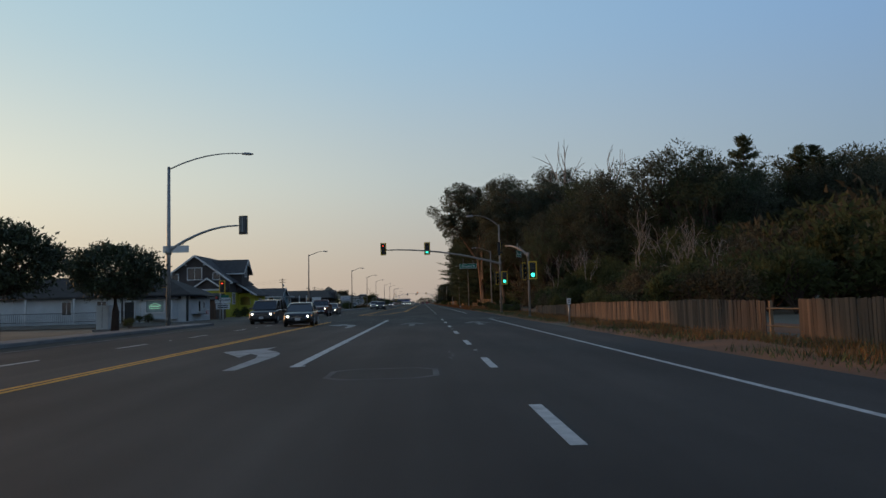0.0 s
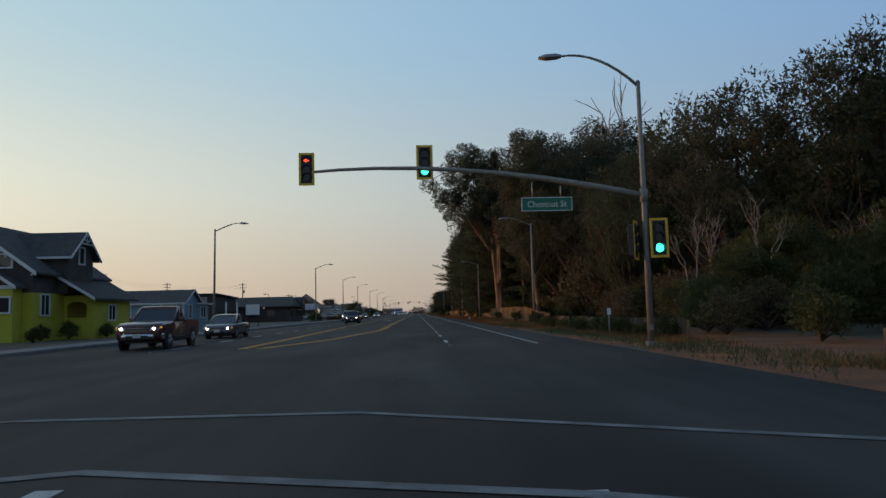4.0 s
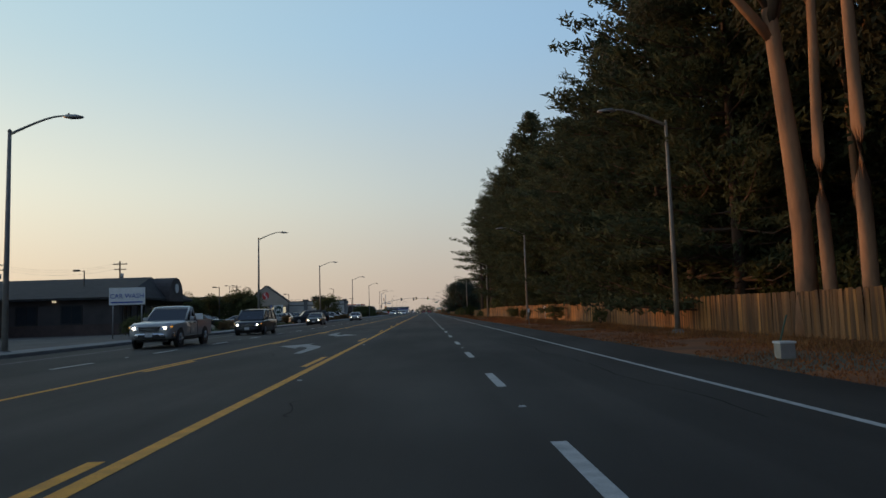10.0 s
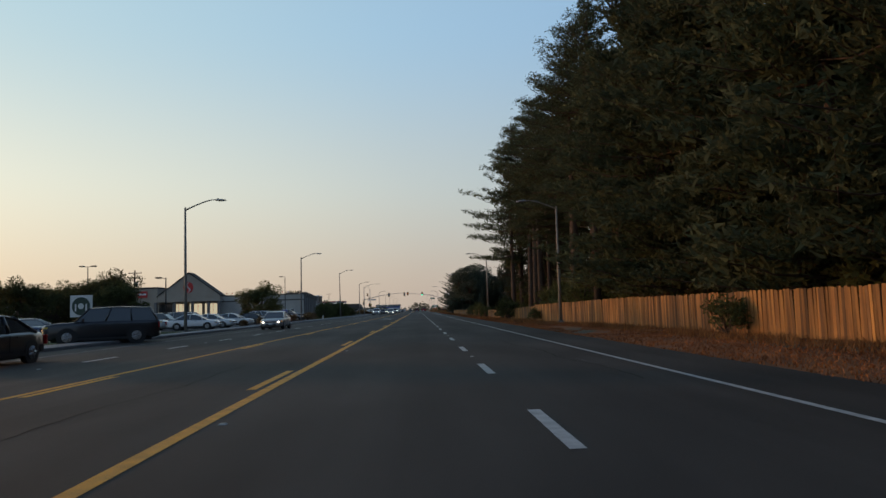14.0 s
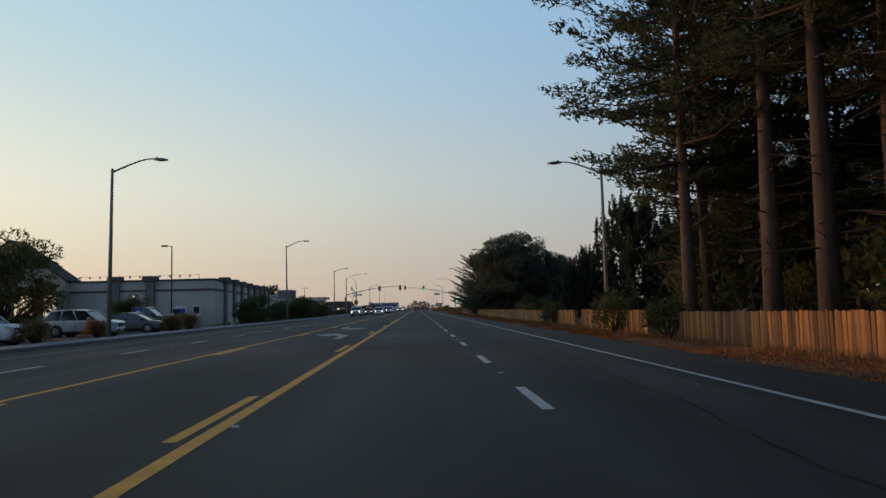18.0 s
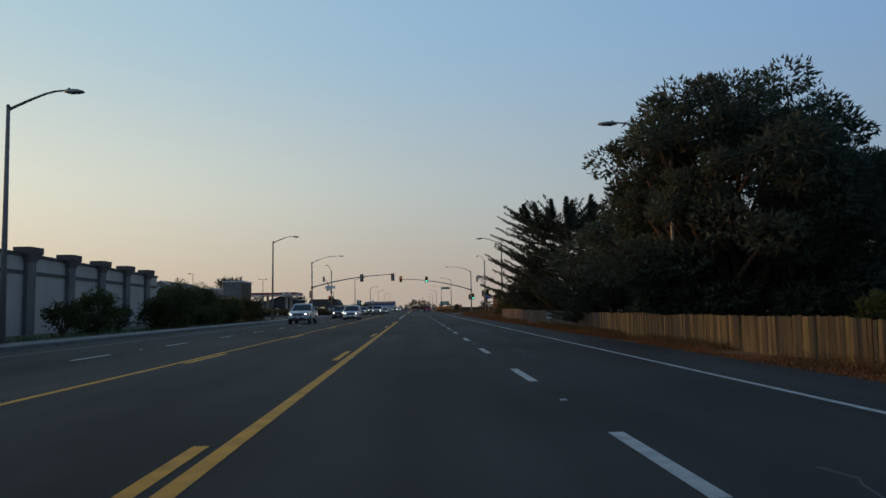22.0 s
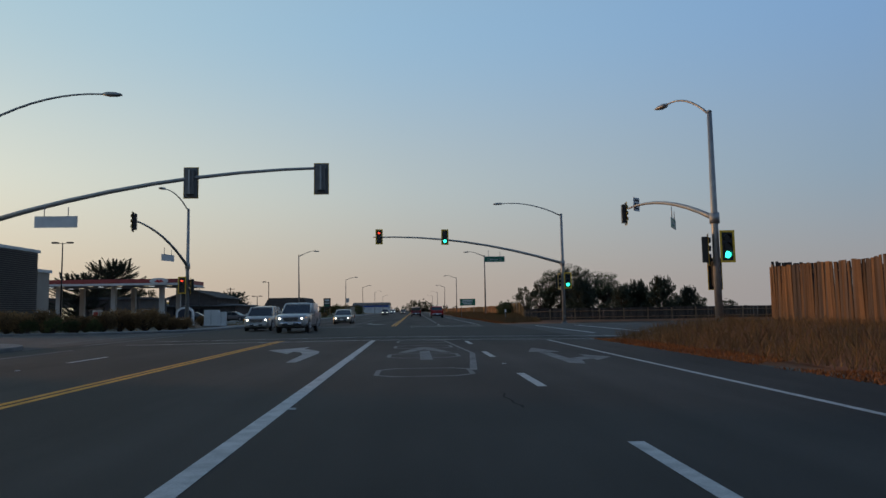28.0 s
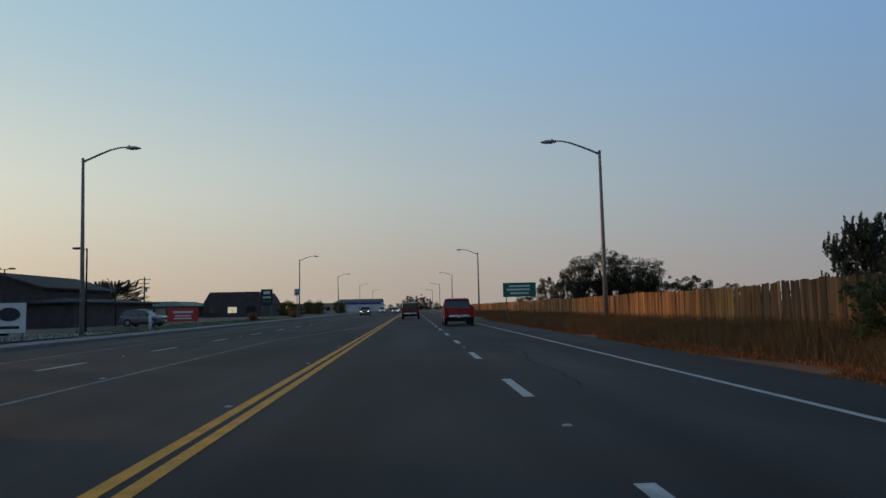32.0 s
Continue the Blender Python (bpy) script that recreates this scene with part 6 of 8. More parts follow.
def hip(x0, x1, y0, y1, z, rise, over=0.5, flat=0.0):
    x0, x1, y0, y1 = x0 - over, x1 + over, y0 - over, y1 + over
    w = min(x1 - x0, y1 - y0) / 2 * (1 - flat)
    b = [(x0, y0, z), (x1, y0, z), (x1, y1, z), (x0, y1, z)]
    t = [(x0 + w, y0 + w, z + rise), (x1 - w, y0 + w, z + rise), (x1 - w, y1 - w, z + rise), (x0 + w, y1 - w, z + rise)]
    u = [(p[0], p[1], z - 0.18) for p in b]
    return Mesh().add(b + t + u, [(0, 1, 5, 4), (1, 2, 6, 5), (2, 3, 7, 6), (3, 0, 4, 7), (4, 5, 6, 7), (8, 9, 1, 0), (9, 10, 2, 1), (10, 11, 3, 2), (11, 8, 0, 3), (11, 10, 9, 8)])


def solid(x0, x1, y0, y1, z0, z1):
    return Mesh().box(((x0 + x1) / 2, (y0 + y1) / 2, (z0 + z1) / 2), (x1 - x0, y1 - y0, z1 - z0))


def solid_data(x0, x1, y0, y1, z0, z1):
    """The corners and faces of a block, to join to another mesh."""
    return ([(x0, y0, z0), (x1, y0, z0), (x1, y1, z0), (x0, y1, z0), (x0, y0, z1), (x1, y0, z1), (x1, y1, z1), (x0, y1, z1)],
            [(3, 2, 1, 0), (4, 5, 6, 7), (0, 1, 5, 4), (1, 2, 6, 5), (2, 3, 7, 6), (3, 0, 4, 7)])


# white shop at the first crossing
b = building("low white stucco shop with a dark hip roof", "shop")
part("wall", solid(-46, -25.4, 72.4, 80, -0.1, 2.72), M["white_wall"], b)
part("roof", hip(-46, -25.4, 72.4, 80, 2.72, 2.15, 0.6), M["roof_dark"], b)
part("corner_board", solid(-25.5, -25.3, 72.32, 72.5, 0, 2.55), M["dark_metal"], b)
part("gutter", Mesh().tube([(-46.5, 71.75, 2.6), (-24.75, 71.75, 2.6), (-24.75, 80.5, 2.6)], 0.06, 6), M["dark_metal"], b)
part("downpipe", Mesh().tube([(-32.3, 71.8, 2.55), (-31.9, 72.1, 2.3), (-31.9, 72.3, 2.2), (-31.9, 72.3, 0.1)], 0.045, 6), M["dark_metal"], b)
for x0, x1 in ((-30.2, -26.3),):
    part("bay", Mesh().prism([(x0, 72.4), (x0 + 0.4, 71.8), (x1 - 0.4, 71.8), (x1, 72.4)], "z", 0.25, 2.35), M["white_wall"], b, "shallow bay with a wide window")
    part("bay_roof", Mesh().prism([(71.35, 2.3), (72.4, 2.66), (72.4, 2.3)], "x", x0 - 0.25, x1 + 0.25), M["roof_dark"], b)
part("bay", Mesh().prism([(-25.4, 73.6), (-24.95, 74.0), (-24.95, 77.0), (-25.4, 77.4)], "z", 0.7, 2.3), M["white_wall"], b, "shallow side bay")
part("bay_roof", Mesh().prism([(-24.6, 2.28), (-25.4, 2.62), (-25.4, 2.28)], "y", 73.3, 77.7), M["roof_dark"], b)
part("bay_shelf", solid(-25.3, -24.85, 73.9, 77.1, 0.62, 0.7), M["dark_metal"], b)
nw = window(b, -28.4, 71.76, 1.55, 1.75, 1.15, 0, bars=0)
part("blind", Mesh().box((0, -0.025, 0), (1.7, 0.02, 1.1)), M["pale_blind"], nw, "pale window blind")
part("neon_sign", Mesh().tube([(-0.55, -0.05, 0.08), (-0.3, -0.05, 0.22), (0.0, -0.05, 0.34), (0.3, -0.05, 0.22), (0.55, -0.05, 0.1), (0.5, -0.05, -0.2), (-0.5, -0.05, -0.2), (-0.55, -0.05, 0.08)], 0.035, 6).box((0, -0.05, 0.03), (0.85, 0.03, 0.13)), M["neon_pale"], nw, "glowing pale green window sign")
window(b, -26.75, 72.1, 1.6, 0.45, 1.1, 45, bars=0), window(b, -29.85, 72.1, 1.6, 0.45, 1.1, -45, bars=0)
window(b, -34.0, 72.37, 1.55, 0.9, 1.3, 0, bars=1), window(b, -37.5, 72.37, 1.55, 0.9, 1.3, 0, bars=1), window(b, -24.93, 74.7, 1.5, 0.8, 1.1, 90, bars=0), window(b, -24.93, 76.2, 1.6, 0.5, 0.7, 90, bars=0), door(b, -31.2, 72.37, 0, 0.95, 2.05, 0)
for x in (-31.7, -36.5, -41.3):
    part("porch_post", solid(x - 0.07, x + 0.07, 71.72, 71.86, 0, 2.55), M["trim" if x < -35 else "dark_metal"], b)
dh = part("satellite_dish", Mesh().loft([[(0.32 * r * math.cos(a), -0.06 * (1 - r * r), 0.32 * r * math.sin(a)) for a in (2 * math.pi * k / 16 for k in range(16))] for r in (1.0, 0.6, 0.2)]), M["trim"], b, "small pale satellite dish")
dh.matrix_basis = pose(-33.4, 72.6, 3.45, -20, 0, -20)
part("dish_arm", Mesh().tube([(0, 0.0, 0), (0.05, 0.1, -0.3), (0.05, 0.1, -0.55)], 0.02, 5), M["galv"], dh)
sb = part("sale_banner", Mesh().box((-25.34, 78.6, 0.8), (0.03, 1.7, 0.75)), M["sign_white"], b, "white banner with red letters")
text("SALE", 0.68, M["sign_red"], sb, pose(-25.31, 78.6, 0.8, 90, 0, 90))
b = building("long low white building with a dark flat roof", "building")
part("wall", solid(-75, -50, 74, 86, -0.1, 3.0), M["white_wall"], b)
part("roof", solid(-75.4, -49.6, 73.6, 86.4, 3.0, 3.3), M["roof"], b)
for k in range(5):
    window(b, -72 + k * 4.6, 73.98, 1.7, 1.5, 1.1, 0)
b = building("small brown wooden kiosk beside the shop", "kiosk")
part("wall", Mesh().prism([(84, -0.1), (88.2, -0.1), (88.2, 2.35), (86.1, 3.0), (84, 2.35)], "x", -30, -25.9), M["kiosk_wood"], b)
part("roof", gable(-30, -25.9, 84, 88.2, 2.38, 0.68, "x", 0.3), M["roof_dark"], b)
for k in range(9):
    part("batten", solid(-30 + 0.5 * k, -29.95 + 0.5 * k, 83.96, 84.0, 0, 2.3), M["kiosk_wood"], b)
part("notice", solid(-28.3, -27.3, 83.93, 83.99, 1.1, 1.7), M["sign_white"], b, "pale notice board")
s = thing("shop_sign", pose(-23.2, 77.4, 0), "small roadside shop sign on a post", "sign")
part("post", Mesh().tube([(0, 0, 0), (0, 0, 2.4)], 0.06, 8), M["sign_white"], s)
bd = part("board", Mesh().bevel_box((0, -0.07, 2.05), (1.7, 0.06, 0.6), 0.01), M["sign_white"], s)
text("CANNABIS", 0.34, M["ink"], bd, pose(0, -0.11, 2.08, 90, 0, 0))
part("header", Mesh().bevel_box((0, -0.07, 2.5), (1.3, 0.06, 0.28), 0.01), M["sign_green"], s)
lb = part("lower_board", Mesh().bevel_box((0, -0.07, 1.4), (1.5, 0.06, 0.6), 0.01), M["sign_white"], s)
for zz in (1.52, 1.3):
    part("bar", Mesh().box((0, -0.105, zz), (1.1, 0.01, 0.12)), M["ink"], lb)
# dark gabled house over a yellow ground floor
b = building("two-storey house, dark gables above a yellow ground floor", "house", "house")
part("ground_floor", solid(-37.2, -27.85, 97.4, 108.5, -0.1, 3.35), M["yellow_wall"], b)
part("upper_floor", Mesh().prism([(-37.3, 3.35), (-27.9, 3.35), (-27.9, 5.1), (-32.6, 8.5), (-37.3, 5.1)], "y", 97.4, 108.5), M["dark_wall"], b, "dark brown shingled upper storey")
part("roof", gable(-37.3, -27.9, 97.4, 108.5, 5.12, 3.45, "y", 0.5), M["roof"], b)
part("bargeboard", barge(-37.3, -27.9, 96.88, 5.12, 3.45, 0.26, 0.5), M["trim"], b)
for sx in (-1, 1):
    for u in (0.25, 0.62, 0.98):
        part("rafter_end", solid(-32.6 + sx * 5.0 * u - 0.06, -32.6 + sx * 5.0 * u + 0.06, 96.84, 97.38, 8.2 - 3.62 * u - 0.15, 8.2 - 3.62 * u), M["trim"], b)
part("dormer_wall", Mesh().prism([(100.7, 3.35), (104.7, 3.35), (104.7, 6.4), (102.7, 8.08), (100.7, 6.4)], "x", -32, -27.1), M["dark_wall"], b)
part("dormer_roof", gable(-32.4, -27.1, 100.7, 104.7, 6.45, 1.72, "x", 0.45, 0.12), M["roof"], b)
part("dormer_fascia", solid(-31.0, -26.7, 100.18, 100.24, 5.93, 6.1), M["trim"], b)
dt = Mesh()
for sgn in (-1, 1):
    dt.prism([(102.7, 8.19), (102.7 + sgn * 2.5, 6.08), (102.7 + sgn * 2.5, 5.9), (102.7, 7.98)], "x", -26.66, -26.6)
dt.box((-26.63, 102.7, 7.2), (0.06, 1.9, 0.09)).box((-26.63, 102.7, 7.55), (0.06, 0.09, 0.8))
for sgn in (-1, 1):
    dt.tube([(-26.63, 102.7, 7.25), (-26.63, 102.7 + sgn * 0.55, 7.68)], 0.045, 4)
part("dormer_trim", dt, M["trim"], b)
part("side_roof", Mesh().prism([(-27.85, 4.78), (-25.0, 2.98), (-25.0, 2.83), (-27.85, 4.6)], "y", 100.4, 108.8), M["roof"], b)
part("side_trim", Mesh().prism([(-27.85, 4.82), (-24.95, 3.0), (-24.95, 2.8), (-27.85, 4.56)], "y", 100.33, 100.39), M["trim"], b)
wing = Mesh()
for x0, x1, z0, z1 in ((-27.85, -27.6, -0.1, 3.2), (-26.15, -25.5, -0.1, 3.0), (-27.6, -26.15, -0.1, 1.55), (-27.6, -26.15, 2.75, 3.2)):
    wing.add(*solid_data(x0, x1, 101.7, 101.9, z0, z1))
for sgn, cx in ((1, -27.6), (-1, -26.15)):
    wing.prism([(cx, 2.45), (cx + sgn * 0.22, 2.68), (cx + sgn * 0.5, 2.76), (cx, 2.76)], "y", 101.7, 101.9)
wing.add(*solid_data(-25.7, -25.5, 101.9, 108, -0.1, 2.9))
part("side_porch", wing, M["yellow_wall"], b, "yellow side porch with an arched opening")
part("porch_base", solid(-32.6, -28.6, 96.3, 97.38, -0.1, 3.6), M["yellow_wall"], b)
part("porch_gable", Mesh().prism([(-32.7, 3.86), (-28.5, 3.86), (-30.6, 5.25)], "y", 96.32, 97.38), M["dark_wall"], b)
part("porch_fascia", solid(-33.6, -28.5, 96.2, 96.28, 3.6, 3.84), M["trim"], b)
part("porch_roof", gable(-32.6, -28.6, 96.3, 97.4, 4.02, 1.36, "y", 0.4, 0.14), M["roof"], b)
part("porch_trim", barge(-32.6, -28.6, 95.88, 4.02, 1.36, 0.22, 0.4), M["trim"], b)
part("porch_ledge", solid(-34.4, -32.7, 96.2, 97.38, 3.6, 3.84), M["trim"], b)
window(b, -32.7, 97.36, 5.99, 1.85, 1.55, 0, bars=1), window(b, -35.35, 97.36, 5.55, 0.8, 0.85, 0, bars=0), window(b, -29.75, 97.36, 5.6, 0.8, 0.85, 0, bars=0)
window(b, -27.82, 98.9, 2.5, 1.1, 1.4, 90, bars=1), window(b, -27.07, 102.7, 6.3, 0.8, 1.2, 90, bars=0), window(b, -29.2, 96.26, 2.5, 0.8, 1.0, 0, bars=0), window(b, -25.47, 104.5, 1.9, 1.2, 1.1, 90)
door(b, -31.4, 96.26, 0.1, 0.95, 2.05, 0, "trim")
for x, y, s_ in ((-26.6, 96.2, 0.5), (-26.4, 99.6, 0.6), (-25.0, 102.6, 0.5), (-24.9, 92.0, 0.42)):
    plant(T.bush[0], x, y, s=s_, rz=40 * x)
# pale blue cottage
b = building("pale blue wooden cottage with white-framed windows", "house", "cottage")
part("wall", Mesh().prism([(124.6, -0.1), (130.2, -0.1), (130.2, 3.1), (127.4, 4.42), (124.6, 3.1)], "x", -40, -26.4), M["blue_wall"], b)
part("roof", gable(-40, -26.4, 124.6, 130.2, 3.15, 1.35, "x", 0.35), M["roof"], b)
tr = Mesh()
for sgn in (-1, 1):
    tr.prism([(127.4, 4.52), (127.4 + sgn * 3.2, 2.98), (127.4 + sgn * 3.2, 2.8), (127.4, 4.32)], "x", -26.04, -25.99)
part("bargeboard", tr, M["trim"], b)
part("fascia", solid(-40.35, -26.1, 124.2, 124.25, 2.82, 3.0), M["trim"], b)
part("corner_board", solid(-26.5, -26.34, 124.54, 124.7, 0, 3.0), M["trim"], b)
part("foundation", solid(-40.02, -26.35, 124.55, 130.25, -0.1, 0.35), M["concrete"], b)
part("annex_wall", solid(-36, -26.2, 129.2, 133.0, -0.1, 2.85), M["blue_wall"], b)
part("annex_roof", solid(-36.4, -25.85, 128.6, 134.9, 2.86, 3.03), M["trim"], b)
for k in range(12):
    part("clapboard", solid(-40, -26.38, 124.58 - 0.012, 124.6, 0.5 + 0.2 * k, 0.515 + 0.2 * k), M["blue_wall"], b)
window(b, -28.2, 124.57, 2.1, 0.9, 1.4, 0, bars=0), window(b, -32.5, 124.57, 2.1, 0.9, 1.4, 0, bars=0), window(b, -37, 124.57, 2.1, 0.9, 1.4, 0, bars=0)
window(b, -26.37, 126.7, 2.05, 1.0, 1.4, 90, bars=0), window(b, -26.17, 130.8, 2.0, 1.9, 1.25, 90)
part("vent", Mesh().box((-33, 124.53, 0.2), (0.5, 0.04, 0.18)), M["dark_metal"], b)
hr = random.Random(5)
hd_ = tree("hedge", 83, "bush", 1.0, "low dense green hedge under a property sign", spread=1.25, leaf="bush_leaf", count=2.0, grain=0.5)
hd_.matrix_basis = pose(-22.0, 122.2, 0)
for k in range(17):
    plant(hd_, -22.0 + hr.uniform(-0.35, 0.35), 122.8 + 0.62 * k, s=hr.uniform(0.72, 0.95), rz=hr.uniform(0, 360))
# dark shops
for x0, x1, y0, y1, z, lab in ((-78, -46.9, 150, 183.9, 5.5, "long dark brown shop with a flat roof"), (-76, -40.1, 185.0, 200.5, 5.7, "dark brown shop wing with a deep sloping roof")):
    b = building(lab, "shop")
    fall = 0.45 if y0 > 180 else 0.0
    part("wall", Mesh().prism([(y0, -0.1), (y1, -0.1), (y1, z - fall), (y0, z)], "x", x0, x1), M["dark_wall"], b)
    part("roof", Mesh().prism([(y0 - 0.5, z), (y1 + 0.5, z - fall), (y1 + 0.5, z + 0.28 - fall), (y0 - 0.5, z + 0.28)], "x", x0 - 0.5, x1 + 0.5), M["roof_dark"], b)
    k = y0 + 2
    while k < y1 - 2:
        window(b, x1 + 0.02, k + 0.8, 1.5, 1.9, 1.7, 90, "dark_metal")
        k += 3.4
    part("door", solid(x1, x1 + 0.06, (y0 + y1) / 2 + 0.9, (y0 + y1) / 2 + 1.9, 0, 2.1), M["dark_metal"], b)
    k = x0 + 3
    while k < x1 - 5:
        window(b, k, y0 - 0.02, 1.7, 1.6, 1.3, 0, "dark_metal")
        k += 4.2
part("entry_wall", solid(-44.2, -41.6, 184.86, 184.98, 0.9, 5.3), M["beige_wall"], b, "beige panel beside the entrance")
# cafe with a round-topped dormer
b = building("dark cafe with a low hip roof and round-topped dormer", "cafe")
part("wall", solid(-57, -28.8, 202.5, 219.5, -0.1, 3.4), M["dark_wall"], b)
part("plinth", solid(-57.06, -28.74, 202.44, 219.56, -0.1, 1.0), M["brick_dark"], b)
e_, r_ = (-57.8, -28.0, 201.7, 220.2), (-54.0, -30.2, 213.6)
part("roof", Mesh().add([(e_[0], e_[2], 3.4), (e_[1], e_[2], 3.4), (e_[1], e_[3], 3.4), (e_[0], e_[3], 3.4), (r_[0], r_[2], 5.76), (r_[1], r_[2], 5.76)] + [(p, q, 3.2) for p, q in ((e_[0], e_[2]), (e_[1], e_[2]), (e_[1], e_[3]), (e_[0], e_[3]))],
                        [(0, 1, 5, 4), (1, 2, 5), (2, 3, 4, 5), (3, 0, 4), (6, 7, 1, 0), (7, 8, 2, 1), (8, 9, 3, 2), (9, 6, 0, 3), (9, 8, 7, 6)]), M["roof_dark"], b)
arch = [(212.25, 3.1)] + [(214.25 - 2.0 * math.cos(math.pi * k / 12), 3.75 + 1.9 * math.sin(math.pi * k / 12)) for k in range(13)] + [(216.25, 3.1)]
part("dormer", Mesh().prism(arch, "x", -29.9, -27.75), M["dark_wall"], b)
part("round_sign", Mesh().tube([(-27.75, 214.25, 4.5), (-27.68, 214.25, 4.5)], 0.5, 20), M["sign_white"], b, "round pale sign")
part("wall_light", Mesh().bevel_box((-34.5, 202.35, 3.1), (0.3, 0.2, 0.16), 0.02), M["lit_glass"], b, "small lit wall lamp")
for k in range(5):
    window(b, -28.78, 204.2 + k * 3.2, 1.9, 1.7, 1.5, 90, "dark_metal")
for k in range(4):
    window(b, -45 + k * 4, 202.48, 1.9, 1.7, 1.5, 0, "dark_metal")
# supermarket
b = building("beige supermarket with a tall gabled entrance", "supermarket")
part("wall", solid(-95, -54.3, 347.4, 364, -0.1, 7.1), M["beige_wall"], b)
part("parapet", solid(-95.3, -54.2, 347.2, 364.2, 7.1, 7.4), M["roof"], b)
part("entrance_wall", Mesh().prism([(-54.2, -0.1), (-41.7, -0.1), (-41.7, 5.6), (-47.95, 10.15), (-54.2, 5.6)], "y", 347.3, 350.6), M["beige_wall"], b)
part("entrance_roof", gable(-54.2, -41.7, 347.3, 350.6, 5.65, 4.6, "y", 0.2, 0.2), M["roof_dark"], b)
part("sign_patch", Mesh().loft([[(-48.05 + 1.0 * math.cos(a), 347.27 - dy, 7.12 + 1.15 * math.sin(a)) for a in (2 * math.pi * k / 24 for k in range(24))] for dy in (0, 0.05)]), M["sign_red"], b, "rounded red sign")
sw = Mesh()
for k in range(20):
    t = k / 19
    sw.box((-48.05 - 0.34 * math.sin(t * 6.28), 347.19, 8.1 - 1.95 * t), (0.34 - 0.22 * abs(2 * t - 1) ** 3, 0.05, 0.13))
part("logo_stroke", sw, M["sign_white"], b, "pale curved emblem")
part("arcade_roof", solid(-54.2, -41.0, 345.0, 347.28, 4.2, 4.75), M["beige_wall"], b)
for x in (-53.9, -50.2, -46.6, -43.4, -41.3):
    part("column", solid(x - 0.25, x + 0.25, 345.1, 345.6, 0, 4.2), M["pil"], b)
for k in range(4):
    window(b, -52.6 + 3.05 * k, 347.26, 2.6, 2.5, 2.4, 0, "dark_metal", lit=k in (1, 2, 3), bars=2)
part("shop_sign", solid(-61.1, -58.7, 347.15, 347.36, 5.2, 6.5), M["sig_yellow"], b, "yellow and red shop sign")
part("shop_sign_band", solid(-60.9, -58.9, 347.1, 347.14, 5.35, 5.75), M["sign_red"], b)
part("shop_sign", solid(-58.2, -56.3, 347.15, 347.36, 5.3, 6.6), M["sign_red"], b, "red shop sign with pale bars")
part("shop_sign_band", solid(-58.0, -56.5, 347.1, 347.14, 5.8, 6.15), M["sign_white"], b)
for k in range(6):
    window(b, -92 + 6.2 * k, 347.37, 1.7, 3.6, 2.2, 0, "dark_metal", lit=k in (3, 5), bars=2)
# big store with pilasters
b = building("long pale stucco store wall with dark capped pilasters", "store")
wl_ = Mesh().prism([(-25.2, 348.5), (-30.9, 408), (-72, 408), (-72, 348.5)], "z", -0.1, 5.15)
part("wall", wl_, M["pale_wall"], b)
part("parapet", Mesh().prism([(-25.1, 348.4), (-30.8, 408.1), (-72.1, 408.1), (-72.1, 348.4)], "z", 5.15, 5.36), M["roof"], b)
part("band", Mesh().prism([(-25.14, 348.44), (-30.84, 408.02), (-31.3, 408.02), (-25.7, 348.9), (-72, 348.9), (-72, 348.44)], "z", 3.95, 4.2), M["grey_wall"], b)
for k in range(8):
    y = 355.2 + k * 6.9
    x = -25.2 - 5.7 * (y - 348.5) / 59.5
    pl = part("pilaster", solid(x - 0.2, x + 0.34, y - 0.5, y + 0.5, -0.1, 4.75), M["pil"], b)
    part("flare", Mesh().loft([[(x - 0.25 - f, y - 0.5 - f, z), (x + 0.34 + f, y - 0.5 - f, z), (x + 0.34 + f, y + 0.5 + f, z), (x - 0.25 - f, y + 0.5 + f, z)] for z, f in ((4.75, 0.0), (5.3, 0.28))], False), M["pil"], pl)
    part("cap", solid(x - 0.5, x + 0.66, y - 0.82, y + 0.82, 5.3, 5.75), M["grey_wall"], pl)
for x in (-32.5, -36.5, -44, -50):
    pl = part("pilaster", solid(x - 0.5, x + 0.5, 348.1, 348.7, -0.1, 5.2), M["pil"], b)
    part("cap", solid(x - 0.8, x + 0.8, 347.9, 348.9, 5.2, 5.75), M["grey_wall"], pl)
door(b, -29.0, 348.47, 0, 1.1, 2.1, 0, "trim"), window(b, -27.2, 348.47, 1.7, 0.7, 0.8, 0, "trim", bars=0)
part("wall_light", Mesh().box((-34.4, 348.35, 3.4), (0.35, 0.2, 0.2)), M["lit_glass"], b)
fl = thing("pennant_string", Matrix(), "string of small red and blue pennants above a roof", "bunting")
part("cord", Mesh().tube([(-58, 348.8, 5.85), (-45, 348.8, 5.8), (-27, 348.8, 5.85)], 0.012, 4), M["dark_metal"], fl)
for x in (-58, -48, -40.5, -27):
    part("stick", Mesh().tube([(x, 348.8, 5.2), (x, 348.8, 5.9)], 0.02, 5), M["dark_metal"], fl)
for k in range(26):
    x = -57 + k * 1.15
    part("pennant", Mesh().add([(x, 348.8, 5.85), (x + 0.3, 348.8, 5.85), (x + 0.15, 348.82, 5.48)], [(0, 1, 2)]), M[("sign_red", "sign_blue", "sign_red")[k % 3]], fl)
vm = thing("vending_machine", pose(-28.6, 346.6, 0), "tall blue vending machine against a store wall", "machine")
part("body", Mesh().bevel_box((0, 0, 0.95), (1.15, 0.85, 1.9), 0.03), M["sign_blue"], vm)
part("front_panel", Mesh().bevel_box((-0.08, -0.44, 1.15), (0.8, 0.04, 1.2), 0.01), M["glass"], vm)
